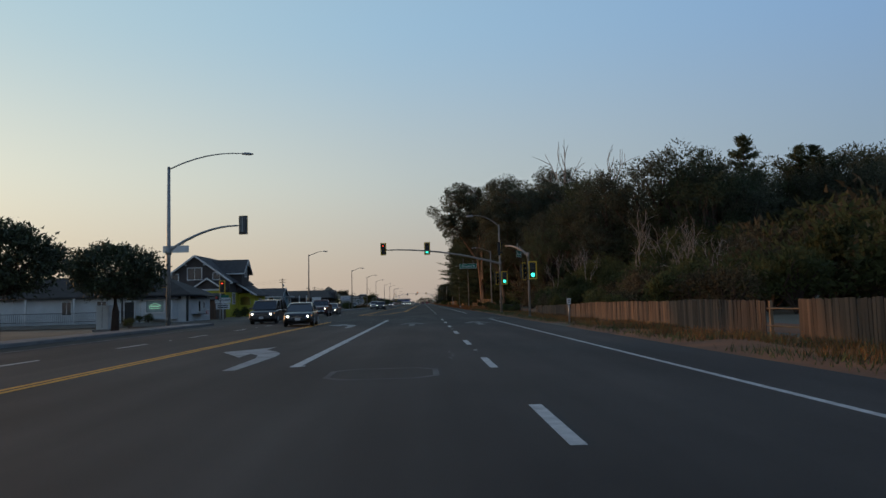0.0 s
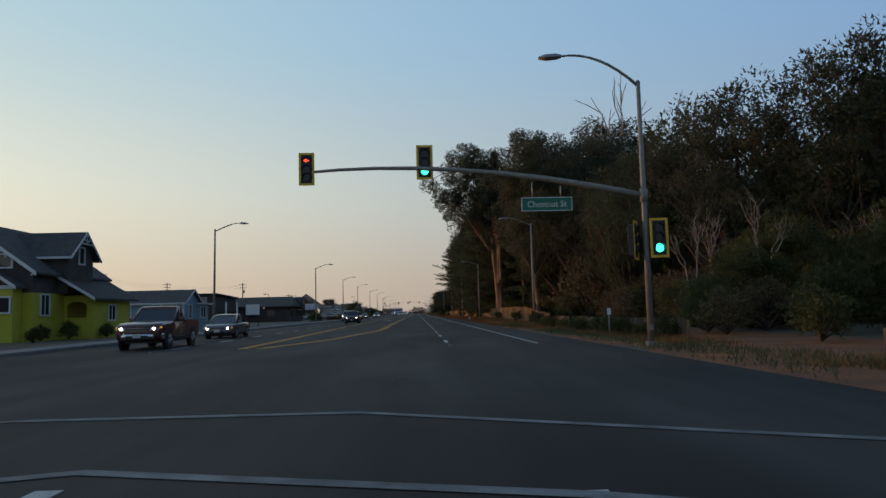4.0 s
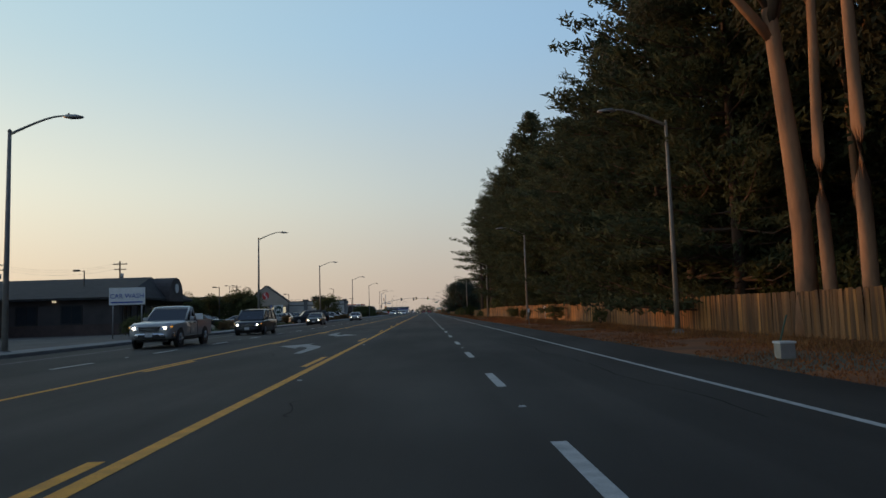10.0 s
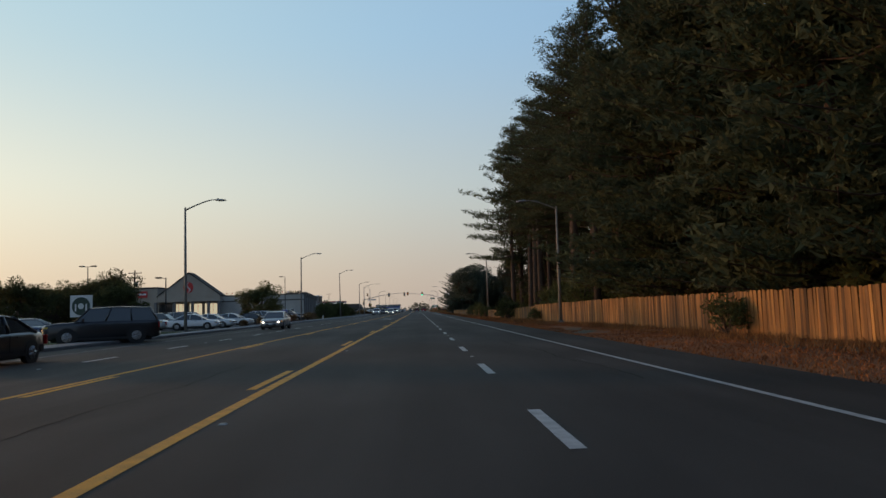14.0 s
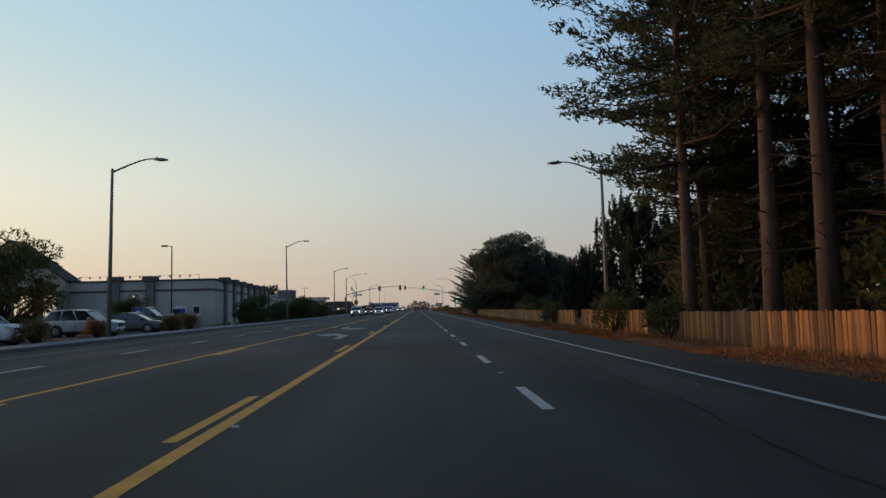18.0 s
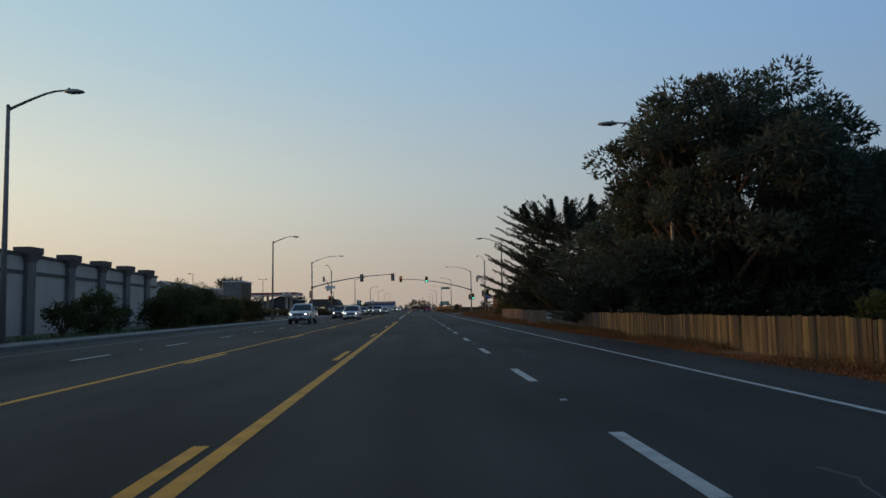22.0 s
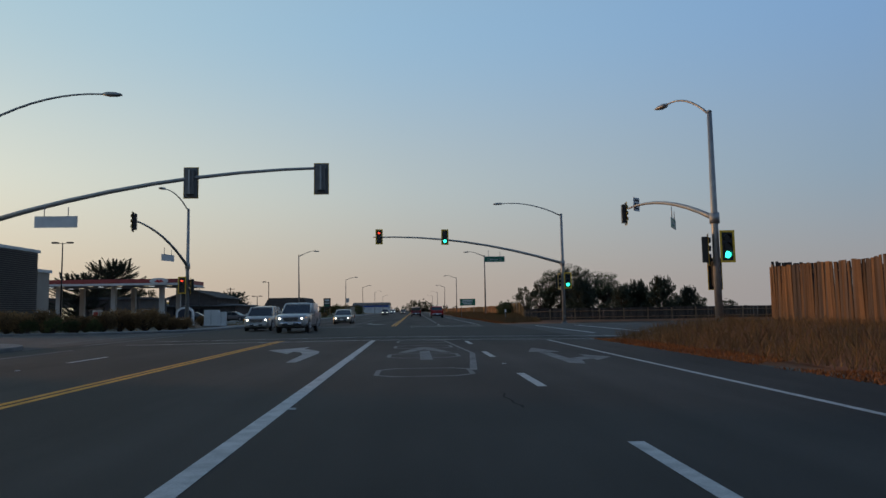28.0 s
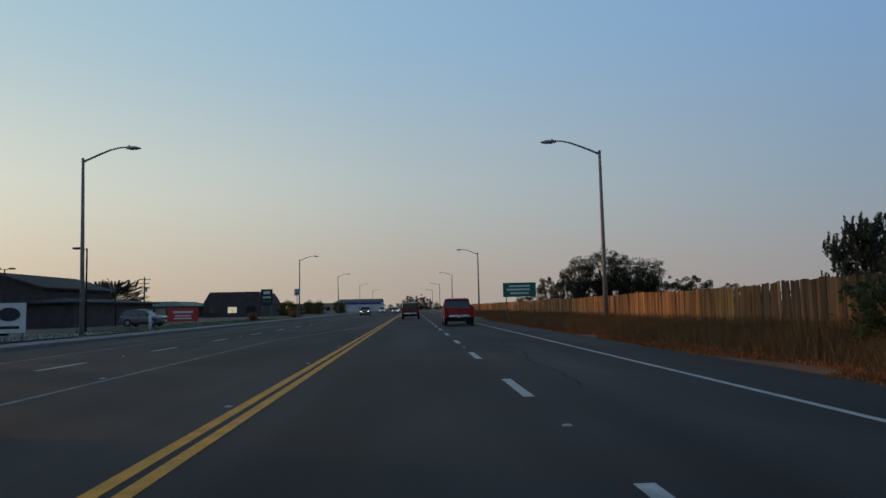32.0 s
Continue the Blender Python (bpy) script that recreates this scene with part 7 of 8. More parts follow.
part("slot", Mesh().box((0, -0.44, 0.3), (0.7, 0.03, 0.2)), M["black"], vm)
cb = thing("utility_cabinet", pose(-27.2, 346.2, 0), "beige metal utility cabinet beside a wall", "cabinet")
part("body", Mesh().bevel_box((0, 0, 0.75), (1.1, 0.7, 1.5), 0.03), M["beige_wall"], cb)
part("door", Mesh().box((0, -0.36, 0.8), (0.95, 0.02, 1.2)), M["pale_wall"], cb)
# house behind bushes
b = building("pale green house with a low gable roof behind bushes", "house", "house")
part("wall", Mesh().prism([(-47.9, -0.1), (-35.5, -0.1), (-35.5, 4.1), (-41.7, 6.1), (-47.9, 4.1)], "y", 440, 452), M["green_wall"], b)
part("roof", gable(-47.9, -35.5, 440, 452, 4.15, 2.1, "y", 0.5), M["roof"], b)
part("bargeboard", barge(-47.9, -35.5, 439.48, 4.15, 2.1, 0.22, 0.5), M["trim"], b)
window(b, -41.7, 439.96, 4.7, 1.0, 0.8, 0), window(b, -38.2, 439.96, 2.0, 1.4, 1.2, 0), window(b, -45, 439.96, 2.0, 1.4, 1.2, 0)
# fast-food restaurant
b = building("beige stucco restaurant with a corner tower", "restaurant")
part("wall", solid(-68, -44, 489, 506, -0.1, 6.2), M["beige_wall"], b)
part("parapet", solid(-68.2, -43.8, 488.8, 506.2, 6.15, 6.5), M["trim"], b)
part("raised_parapet", solid(-58.5, -52, 488.7, 493, 6.4, 7.1), M["beige_wall"], b)
tw = part("tower", solid(-45.2, -41.2, 488.4, 498, -0.1, 7.8), M["pil"], b, "dark slatted corner tower")
for k in range(34):
    part("slat", Mesh().box((-41.14, 493.2, 0.8 + k * 0.205), (0.08, 9.5, 0.11)), M["dark_metal"], tw)
part("tower_cap", solid(-45.4, -41.0, 488.2, 498.2, 7.8, 8.1), M["trim"], tw)
part("eyebrow", solid(-66, -45.3, 487.6, 489, 3.6, 3.9), M["dark_metal"], b)
for k in range(4):
    window(b, -64 + k * 4.8, 488.97, 1.9, 3.2, 1.9, 0, "dark_metal", lit=(k == 1), bars=2)
bar_ = part("name_sign", Mesh().box((-50.2, 488.85, 5.2), (5.2, 0.08, 0.6)), M["trim"], b, "pale raised sign in plain bars")
# fuel station
b = building("fuel station canopy with red fascia and white columns", "fuel station", "fuel_station")
part("canopy_roof", solid(-63, -34.6, 521, 533, 5.25, 6.1), M["pil"], b)
part("fascia", Mesh().box((-48.8, 520.95, 5.82), (28.5, 0.12, 0.56)).box((-34.55, 527, 5.82), (0.12, 12.1, 0.56)), M["canopy_red"], b, "dark red fascia band")
part("lower_band", Mesh().box((-48.8, 520.96, 5.39), (28.5, 0.08, 0.28)).box((-34.56, 527, 5.39), (0.08, 12.1, 0.28)), M["trim"], b, "white lower band of the canopy edge")
for x in (-60, -55.5, -51, -47, -43, -39.3, -36.2):
    for y in (523, 529):
        part("downlight", Mesh().box((x, y, 5.23), (0.55, 0.55, 0.05)), M["lit_glass"], b, "small lit canopy light")
part("oval_sign", Mesh().loft([[(-36.9 + 1.25 * math.cos(a), 520.75 + dy, 5.8 + 0.42 * math.sin(a)) for a in (2 * math.pi * k / 24 for k in range(24))] for dy in (0, 0.1)]), M["sign_white"], b, "white oval sign with a dark emblem")
part("emblem", Mesh().prism([(-37.5, 5.66), (-37.1, 6.0), (-36.85, 5.83), (-36.6, 6.0), (-36.2, 5.66), (-36.8, 5.56)], "y", 520.68, 520.74), M["sign_red"], b)
for x in (-59, -51.5, -44, -37.4):
    for y in (523.5, 530.5):
        part("column", solid(x - 0.3, x + 0.3, y - 0.3, y + 0.3, 0, 5.25), M["pale_wall"], b)
for x in (-55.2, -47.7, -40.7):
    pu = part("fuel_pump", Mesh().bevel_box((x, 527, 1.0), (0.9, 1.3, 2.0), 0.05), M["sign_white"], b)
    part("pump_band", Mesh().box((x, 526.33, 1.45), (0.6, 0.02, 0.5)), M["sign_red"], pu)
for k in range(8):
    part("canopy_light", Mesh().box((-60 + (k % 4) * 7, 524 + 6 * (k // 4), 5.18), (0.6, 0.6, 0.03)), M["white_led"], b)
b = building("small dark shop of a fuel station", "shop")
part("wall", solid(-72, -48, 543, 556, -0.1, 3.8), M["grey_wall"], b)
part("roof", solid(-72.4, -47.5, 542.5, 556.5, 3.8, 4.2), M["roof"], b)
for k in range(4):
    window(b, -70 + k * 5, 542.97, 1.6, 2.6, 1.8, 0, "dark_metal", lit=k == 2)
# motel and shops beyond
b = building("dark low motel with a shallow gable over a flat roof", "motel")
part("wall", solid(-62, -38.2, 567, 590, -0.1, 2.8), M["dark_wall"], b)
part("roof", hip(-62, -38.2, 567, 590, 2.8, 0.55, 0.7, 0.6), M["roof"], b)
part("upper_wall", Mesh().prism([(-51.6, 2.9), (-41.9, 2.9), (-41.9, 4.55), (-46.75, 6.0), (-51.6, 4.55)], "y", 567.6, 585), M["dark_wall"], b)
part("upper_roof", gable(-51.6, -41.9, 567.6, 585, 4.6, 1.55, "y", 0.6, 0.2), M["roof_dark"], b)
part("fascia", barge(-51.6, -41.9, 566.98, 4.6, 1.55, 0.2, 0.6), M["grey_wall"], b)
for k in range(4):
    window(b, -58 + k * 4.2, 566.97, 1.6, 1.6, 1.1, 0, "dark_metal", lit=k == 1)
b = building("dark barn-like shop with sloping roof sides", "shop")
part("wall", Mesh().prism([(-53.6, -0.1), (-38.9, -0.1), (-38.9, 3.4), (-40.6, 6.0), (-51.9, 6.0), (-53.6, 3.4)], "y", 667, 690), M["dark_wall"], b)
part("roof", Mesh().prism([(-53.9, 3.2), (-38.6, 3.2), (-40.4, 6.2), (-52.1, 6.2)], "y", 667.4, 690.4), M["roof_dark"], b)
for k in range(3):
    window(b, -51 + 4.6 * k, 666.97, 1.7, 2.2, 1.5, 0, "dark_metal", lit=k == 1)
b = building("low green-roofed bank with pale walls", "bank")
part("wall", solid(-71, -56.3, 660, 684, -0.1, 2.9), M["beige_wall"], b)
part("roof", hip(-71, -56.3, 660, 684, 2.9, 1.2, 0.8, 0.5), M["green_roof"], b)
for k in range(3):
    window(b, -68.5 + 4.6 * k, 659.97, 1.6, 1.8, 1.3, 0, "dark_metal")
b = building("yellow-fronted shop with a tall wall", "shop")
part("wall", solid(-90, -73, 646, 658, -0.1, 4.9), M["sig_yellow"], b)
b = building("pale supermarket far down the road", "shop")
part("wall", solid(-40, -18, 860, 890, -0.1, 5.0), M["white_wall"], b)
part("roof", gable(-40, -18, 860, 890, 5.0, 1.6, "x", 0.6), M["roof"], b)
part("band", solid(-40.1, -17.9, 859.8, 859.98, 3.6, 4.6), M["sign_blue"], b)
for x0, x1, y0, y1, z, mt, lab in ((-75, -48, 725, 750, 3.8, "grey_wall", "low grey shop"), (-50, -30, 780, 800, 3.6, "beige_wall", "low beige roadside shop"), (-110, -80, 600, 640, 4.0, "grey_wall", "low grey warehouse set back"), (-130, -85, 250, 300, 4.5, "grey_wall", "low grey shed behind trees"), (-120, -70, 110, 140, 4.0, "dark_wall", "low dark house row behind"), (-34, -24, 930, 950, 4, "beige_wall", "small beige shop at distance"), (-110, -75, 195, 230, 4.6, "dark_wall", "dark low store set far back")):
    b = building(lab + " with a plain roof", "building")
    part("wall", solid(x0, x1, y0, y1, -0.1, z), M[mt], b)
    part("roof", solid(x0 - 0.3, x1 + 0.3, y0 - 0.3, y1 + 0.3, z, z + 0.3), M["roof"], b)
    k = x0 + 2
    while k < x1 - 2:
        window(b, k, y0 - 0.02, 1.6, 1.6, 1.3, 0, "dark_metal")
        k += 4
sheet("car_park", -48, -19.5, 262, 346, 0.006, M["asphalt_old"], "worn asphalt of a supermarket car park", "car park")
sheet("forecourt", -66, -22, 507, 541, 0.006, M["concrete"], "concrete forecourt of a fuel station", "forecourt")
sheet("lawn", -27, -18.6, 205, 262, 0.01, M["lawn"], "green lawn strip beside the pavement", "lawn")
sheet("lawn", -25.4, -18.6, 338, 440, 0.01, M["lawn"], "rough grass strip beside the pavement", "lawn")
sheet("lawn", -27, -18.6, 541, 640, 0.01, M["lawn"], "green lawn before low shops", "lawn")
sheet("gravel_lot", -60, -18.6, 138, 205, 0.008, M["yard"], "worn grey yard before the shops", "yard")

# ---- signs, poles and street furniture ----
def board_sign(x, y, z, w, h, label, board, marks=(), posts=2, words=None, post_mat="galv", face=0.0, size=0.5, ink="ink"):
    """A flat board on posts, with bars for writing that cannot be read: (dx, dz, w, h, material)."""
    s = thing("sign", pose(x, y, 0, 0, 0, face), label, "sign")
    for k in range(posts):
        px = 0 if posts == 1 else (k - 0.5) * w * 0.8
        part("post", Mesh().tube([(px, 0.05, 0), (px, 0.05, z + h * 0.4)], 0.05, 8), M[post_mat], s)
    bd = part("board", Mesh().bevel_box((0, 0, z), (w, 0.07, h), 0.012), M[board], s)
    for dx, dz, bw, bh, mt in marks:
        part("bar", Mesh().box((dx, -0.042, z + dz), (bw, 0.012, bh)), M[mt], bd)
    if words:
        text(words, size, M[ink], bd, pose(0, -0.045, z, 90, 0, 0))
    return s


board_sign(-22.1, 188.2, 2.95, 2.5, 1.2, "white hand-painted car wash sign on posts", "sign_white", ((0, -0.42, 2.2, 0.1, "sign_blue"),), 2, "CAR WASH", size=0.46, ink="sign_blue")
board_sign(-22.4, 139.4, 2.18, 1.75, 1.33, "blank white sign panel on two dark posts", "sign_white", (), 2, post_mat="dark_metal")
board_sign(-22.9, 128.75, 1.1, 1.8, 0.7, "white property sign with a dark emblem", "sign_white", ((-0.65, 0, 0.3, 0.42, "ink"), (0.25, 0.05, 1.1, 0.24, "ink"), (0.25, -0.22, 1.1, 0.07, "sign_blue")), 2, post_mat="sign_white")
for x in (-25.7, -24.3):
    thing("bollard_post", pose(x, 139.0, 0), "tall white wooden post beside a yard", "post", "white posts", mesh=Mesh().box((0, 0, 1.62), (0.18, 0.18, 3.25)), material=M["trim"])
cs_ = board_sign(-24.6, 251.6, 2.2, 1.5, 1.5, "white square sign with a round dark emblem", "sign_white", (), 1)
part("emblem", Mesh().tube([(0, -0.04, 2.2), (0, -0.055, 2.2)], 0.62, 24), M["sign_emblem"], cs_)
part("emblem_core", Mesh().tube([(0, -0.056, 2.2), (0, -0.066, 2.2)], [0.2, 0.2], 20), M["sign_white"], cs_)
for sx in (-1, 1):
    part("emblem_bar", Mesh().box((sx * 0.36, -0.06, 2.1), (0.1, 0.012, 0.5)), M["sign_white"], cs_)
board_sign(-34.5, 240.9, 1.35, 2.4, 1.2, "plain white box sign with a dark base", "sign_white", ((-0.4, 0.1, 0.9, 0.2, "ink"),), 2)
board_sign(-22.8, 363.3, 2.3, 1.4, 1.0, "white sign with a small dark emblem", "sign_white", ((0, 0.05, 0.45, 0.45, "ink"), (0, -0.35, 1.0, 0.08, "ink")), 2)
pr = board_sign(-24.6, 527.2, 1.15, 1.3, 1.6, "dark fuel price board with glowing digits", "black", (), 2)
for k, digits in enumerate(("5.341", "5.541", "5.641", "6.291")):
    text(digits, 0.36, M["white_led" if k < 3 else "green_led"], pr, pose(0.2, -0.05, 1.72 - 0.37 * k, 90, 0, 0), "price")
    part("grade_bar", Mesh().box((-0.45, -0.045, 1.72 - 0.37 * k), (0.28, 0.012, 0.09)), M["sig_back"], pr)
pw = board_sign(-23.0, 527.4, 1.2, 1.7, 1.6, "white station sign with a dark oval emblem", "sign_white", ((0, -0.5, 1.1, 0.16, "ink"),), 2)
part("emblem", Mesh().loft([[(0.6 * math.cos(a), -0.045 - dy, 1.4 + 0.36 * math.sin(a)) for a in (2 * math.pi * k / 20 for k in range(20))] for dy in (0, 0.012)]), M["ink"], pw)
board_sign(-23.6, 557.7, 1.1, 2.9, 1.3, "low red shop sign with pale lettering bars", "sign_red", ((0, 0.25, 1.9, 0.2, "sign_white"), (0, -0.1, 1.5, 0.13, "sign_white"), (0, -0.35, 1.7, 0.13, "sign_white")), 2)
board_sign(-23.2, 594.9, 3.3, 1.7, 2.4, "tall black sign with pale bars", "black", ((0, 0.7, 1.0, 0.45, "sign_white"), (0, 0.0, 1.2, 0.25, "sign_white"), (0, -0.6, 1.2, 0.25, "sign_green")), 2)
board_sign(-17.6, 588, 3.8, 0.75, 0.95, "small white regulatory sign on a post", "sign_white", ((0, 0.2, 0.5, 0.14, "ink"), (0, -0.15, 0.5, 0.2, "ink")), 1)
gs = board_sign(7.2, 546, 2.55, 2.7, 1.15, "green motorway-style direction sign with white bars", "sign_green", ((0, 0.3, 1.7, 0.15, "sign_white"), (-0.1, 0.02, 1.9, 0.15, "sign_white"), (0, -0.28, 1.5, 0.15, "sign_white")), 2)
board_sign(11.42, 212.1, 1.22, 0.4, 0.45, "small white notice on the fence", "sign_white", ((0, 0.1, 0.3, 0.06, "ink"), (0, -0.05, 0.3, 0.06, "ink")), 1, face=-80)
board_sign(6.85, 374.4, 0.60, 0.30, 0.38, "small white notice with a blue stripe on the fence", "sign_white", ((0, 0.1, 0.26, 0.06, "sign_blue"), (0, -0.06, 0.26, 0.04, "ink")), 1)
board_sign(-21.3, 231, 2.45, 0.28, 0.42, "small blue plate on a thin post", "sign_blue", ((0, 0.08, 0.2, 0.08, "sign_white"), (0, -0.1, 0.2, 0.05, "sign_white")), 1)
board_sign(6.3, 36.7, 1.15, 0.2, 0.3, "small white notice by the fence", "sign_white", ((0, 0.05, 0.14, 0.04, "ink"), (0, -0.05, 0.14, 0.04, "ink")), 1)
for x, y in ((7.0, 193.8), (7.3, 78.5), (7.07, 494.2)):
    s = thing("marker_post", pose(x, y, 0), "slim white roadside marker post", "marker post", "marker posts")
    part("post", Mesh().tube([(0, 0, 0), (0, 0, 1.25)], 0.035, 6), M["lamp_pole"], s)
    part("plate", Mesh().box((0, -0.04, 1.1), (0.16, 0.01, 0.28)), M["sign_white"], s)
bs = thing("road_sign", pose(8.4, 355.7, 0), "small dark blue plate on the lamp pole", "sign")
part("plate", Mesh().bevel_box((0, -0.2, 3.15), (0.9, 0.04, 0.5), 0.01), M["sign_blue"], bs)
part("green_half", Mesh().box((0.22, -0.225, 3.15), (0.42, 0.01, 0.46)), M["sign_green"], bs)
part("bar", Mesh().box((-0.2, -0.225, 3.22), (0.36, 0.01, 0.12)), M["sign_white"], bs)
part("bracket", Mesh().box((0, -0.1, 3.15), (0.06, 0.2, 0.06)), M["galv"], bs)
hs = board_sign(8.1, 425, 2.7, 0.65, 0.65, "blue hospital sign with a white letter", "sign_blue", (), 1, "H", size=0.55, ink="sign_white")


def lot_lamp(x, y, h, twin=False):
    s = thing("car_park_lamp", pose(x, y, 0), "tall thin car park lamp with flat head", "lamp post", "car park lamps")
    part("pole", Mesh().tube([(0, 0, 0), (0, 0, h)], [0.09, 0.06], 8), M["dark_metal"], s)
    for sx in ((-1, 1) if twin else (-1,)):
        part("arm", Mesh().tube([(0, 0, h - 0.1), (sx * 0.5, 0, h - 0.02)], 0.03, 6), M["dark_metal"], s)
        part("head", Mesh().bevel_box((sx * 0.75, 0, h), (0.6, 0.35, 0.16), 0.03), M["dark_metal"], s)
    return s


for x, y, h, tw in ((-34.8, 208.5, 6.3, False), (-27.0, 339.5, 8.4, False), (-44.4, 295.5, 8.2, True), (-27.8, 277, 5.4, False), (-34.0, 251.6, 6.1, False), (-50.9, 620.8, 6.0, True), (-45.1, 566.0, 6.4, True), (-38.2, 497, 8.75, True), (-49.4, 480, 9.4, False), (-27, 545, 6.5, False), (-33.8, 567, 4.6, True)):
    lot_lamp(x, y, h, tw)


def utility_pole(x, y, h):
    s = thing("utility_pole", pose(x, y, 0), "wooden utility pole with cross-arms and transformer", "utility pole", "utility poles")
    part("pole", Mesh().tube([(0, 0, 0), (0, 0, h)], [0.17, 0.12], 8), M["bark"], s)
    for z, w in ((h - 0.5, 2.4), (h - 1.4, 2.0)):
        a = part("cross_arm", Mesh().box((0, 0.12, z), (w, 0.1, 0.13)), M["bark"], s)
        for k in range(4):
            part("insulator", Mesh().tube([(-w * 0.42 + k * w * 0.28, 0.12, z + 0.06), (-w * 0.42 + k * w * 0.28, 0.12, z + 0.24)], [0.04, 0.06], 6), M["galv"], a)
    part("transformer", Mesh().tube([(0.35, 0, h - 3.0), (0.35, 0, h - 2.1)], 0.26, 10), M["galv"], s)
    return s


UP = [(-52.8, 258.7, 11.3), (-77.6, 266, 12.3), (-78.2, 222.4, 13.0), (-62.7, 180, 10.6), (-52, 330, 9.8), (-58, 640, 9.0), (-66, 100, 10)]
for u in UP:
    utility_pole(*u)
for (xa, ya, ha), (xb, yb, hb) in ((UP[0], UP[1]), (UP[1], UP[2]), (UP[2], UP[3]), (UP[3], UP[6])):
    cb = thing("power_cable", Matrix(), "thin sagging overhead power cables", "cable", "power cables")
    for dz in (0.0, -0.35, -0.9):
        p, q = Vector((xa, ya, ha - 0.3 + dz)), Vector((xb, yb, hb - 0.3 + dz))
        part("wire", Mesh().tube([p.lerp(q, t) - Vector((0, 0, 1.2 * 4 * t * (1 - t))) for t in (k / 10 for k in range(11))], 0.009, 4), M["black"], cb)
# cabinets, hydrants and pedestals
for x, y, w, h in ((-21.3, 491.3, 1.3, 1.5), (-20.0, 490.0, 0.7, 1.3), (-21.0, 44.0, 0.75, 1.5), (-23.0, 326.5, 1.2, 1.25), (-25, 326, 0.9, 1.1)):
    c = thing("utility_cabinet", pose(x, y, 0), "pale metal utility cabinet on a concrete pad", "cabinet", "utility cabinets")
    part("body", Mesh().bevel_box((0, 0, h / 2 + 0.1), (w, 0.7, h), 0.04), M["white_wall"], c)
    part("pad", Mesh().box((0, 0, 0.06), (w + 0.3, 1.0, 0.14)), M["concrete"], c)
    part("door_seam", Mesh().box((0, -0.352, h / 2 + 0.1), (0.02, 0.01, h * 0.85)), M["dark_metal"], c)
bx = thing("newspaper_box", pose(-24.6, 325.5, 0), "blue metal collection box on the pavement edge", "box")
part("body", Mesh().bevel_box((0, 0, 0.95), (1.1, 0.9, 1.9), 0.08), M["sign_blue"], bx)
part("flap", Mesh().box((0, -0.46, 1.5), (0.7, 0.03, 0.3)), M["sign_white"], bx)
rk = thing("cart_rack", pose(-21.6, 327.5, 0), "white pipe cart rack", "rack")
for sx in (-0.8, 0.8):
    part("hoop", Mesh().tube([(sx, 0, 0), (sx, 0, 1.2), (sx, 0.9, 1.2), (sx, 0.9, 0)], 0.04, 6), M["trim"], rk)
part("bar", Mesh().tube([(-0.8, 0, 1.2), (0.8, 0, 1.2)], 0.04, 6).tube([(-0.8, 0, 0.7), (0.8, 0, 0.7)], 0.04, 6), M["trim"], rk)
for x, y in ((-19.6, 508.5), (-19.8, 514.5), (-20.6, 541)):
    c = thing("standpipe", pose(x, y, 0), "white bent standpipe beside the lawn", "pipe", "standpipes")
    part("riser", Mesh().tube([(0, 0, 0), (0, 0, 1.05)], 0.11, 8), M["trim"], c)
    part("elbow", Mesh().tube([(-0.1, 0, 1.05), (0.25, 0, 1.12), (0.6, 0, 0.98)], 0.1, 8), M["trim"], c)
for x, y in ((-29.8, 471.6), (-18.6, 331)):
    c = thing("fire_hydrant", pose(x, y, 0), "small white and yellow fire hydrant", "hydrant", "hydrants")
    part("body", Mesh().tube([(0, 0, 0), (0, 0, 0.55), (0, 0, 0.62), (0, 0, 0.72)], [0.11, 0.11, 0.15, 0.06], 10), M["sign_white"], c)
    part("outlet", Mesh().tube([(-0.2, 0, 0.42), (0.2, 0, 0.42)], 0.06, 8), M["sig_yellow"], c)
ra = thing("metal_railing", Matrix(), "dark metal railing with thin upright bars", "railing")
part("top_rail", Mesh().tube([(-46, 71.0, 1.1), (-30.4, 71.0, 1.1)], 0.03, 6), M["dark_metal"], ra)
part("bottom_rail", Mesh().tube([(-46, 71.0, 0.25), (-30.4, 71.0, 0.25)], 0.025, 6), M["dark_metal"], ra)
br = Mesh().tube([(0, 0, 0), (0, 0, 1.1)], 0.014, 5).done("baluster", M["dark_metal"])
for k in range(78):
    o = new("baluster", br)
    o.parent, o.location = ra, (-46 + k * 0.2, 71.0, 0)
bx_ = thing("meter_box", pose(6.75, 153.8, 0), "small pale utility box with a leaning marker rod", "box")
part("body", Mesh().bevel_box((0, 0, 0.16), (0.34, 0.3, 0.34), 0.03, ), M["galv"], bx_)
part("lid", Mesh().bevel_box((0, 0, 0.35), (0.38, 0.34, 0.05), 0.015), M["trim"], bx_)
part("rod", Mesh().tube([(-0.1, 0.2, 0), (0.2, 0.2, 0.95)], 0.018, 6), M["green_roof"], bx_)
tm = thing("arched_sign", pose(-25.8, 497.5, 0), "arched dark monument sign with pale bars", "sign")
part("body", Mesh().prism([(-0.9, 0), (0.9, 0), (0.9, 1.3)] + [(0.9 * math.cos(math.pi * k / 10), 1.3 + 0.7 * math.sin(math.pi * k / 10)) for k in range(11)] + [(-0.9, 1.3)], "y", -0.12, 0.12), M["sign_white"], tm)
part("panel", Mesh().prism([(-0.7, 0.75), (0.7, 0.75), (0.7, 1.3)] + [(0.7 * math.cos(math.pi * k / 10), 1.3 + 0.5 * math.sin(math.pi * k / 10)) for k in range(11)] + [(-0.7, 1.3)], "y", -0.14, -0.121), M["ink"], tm)
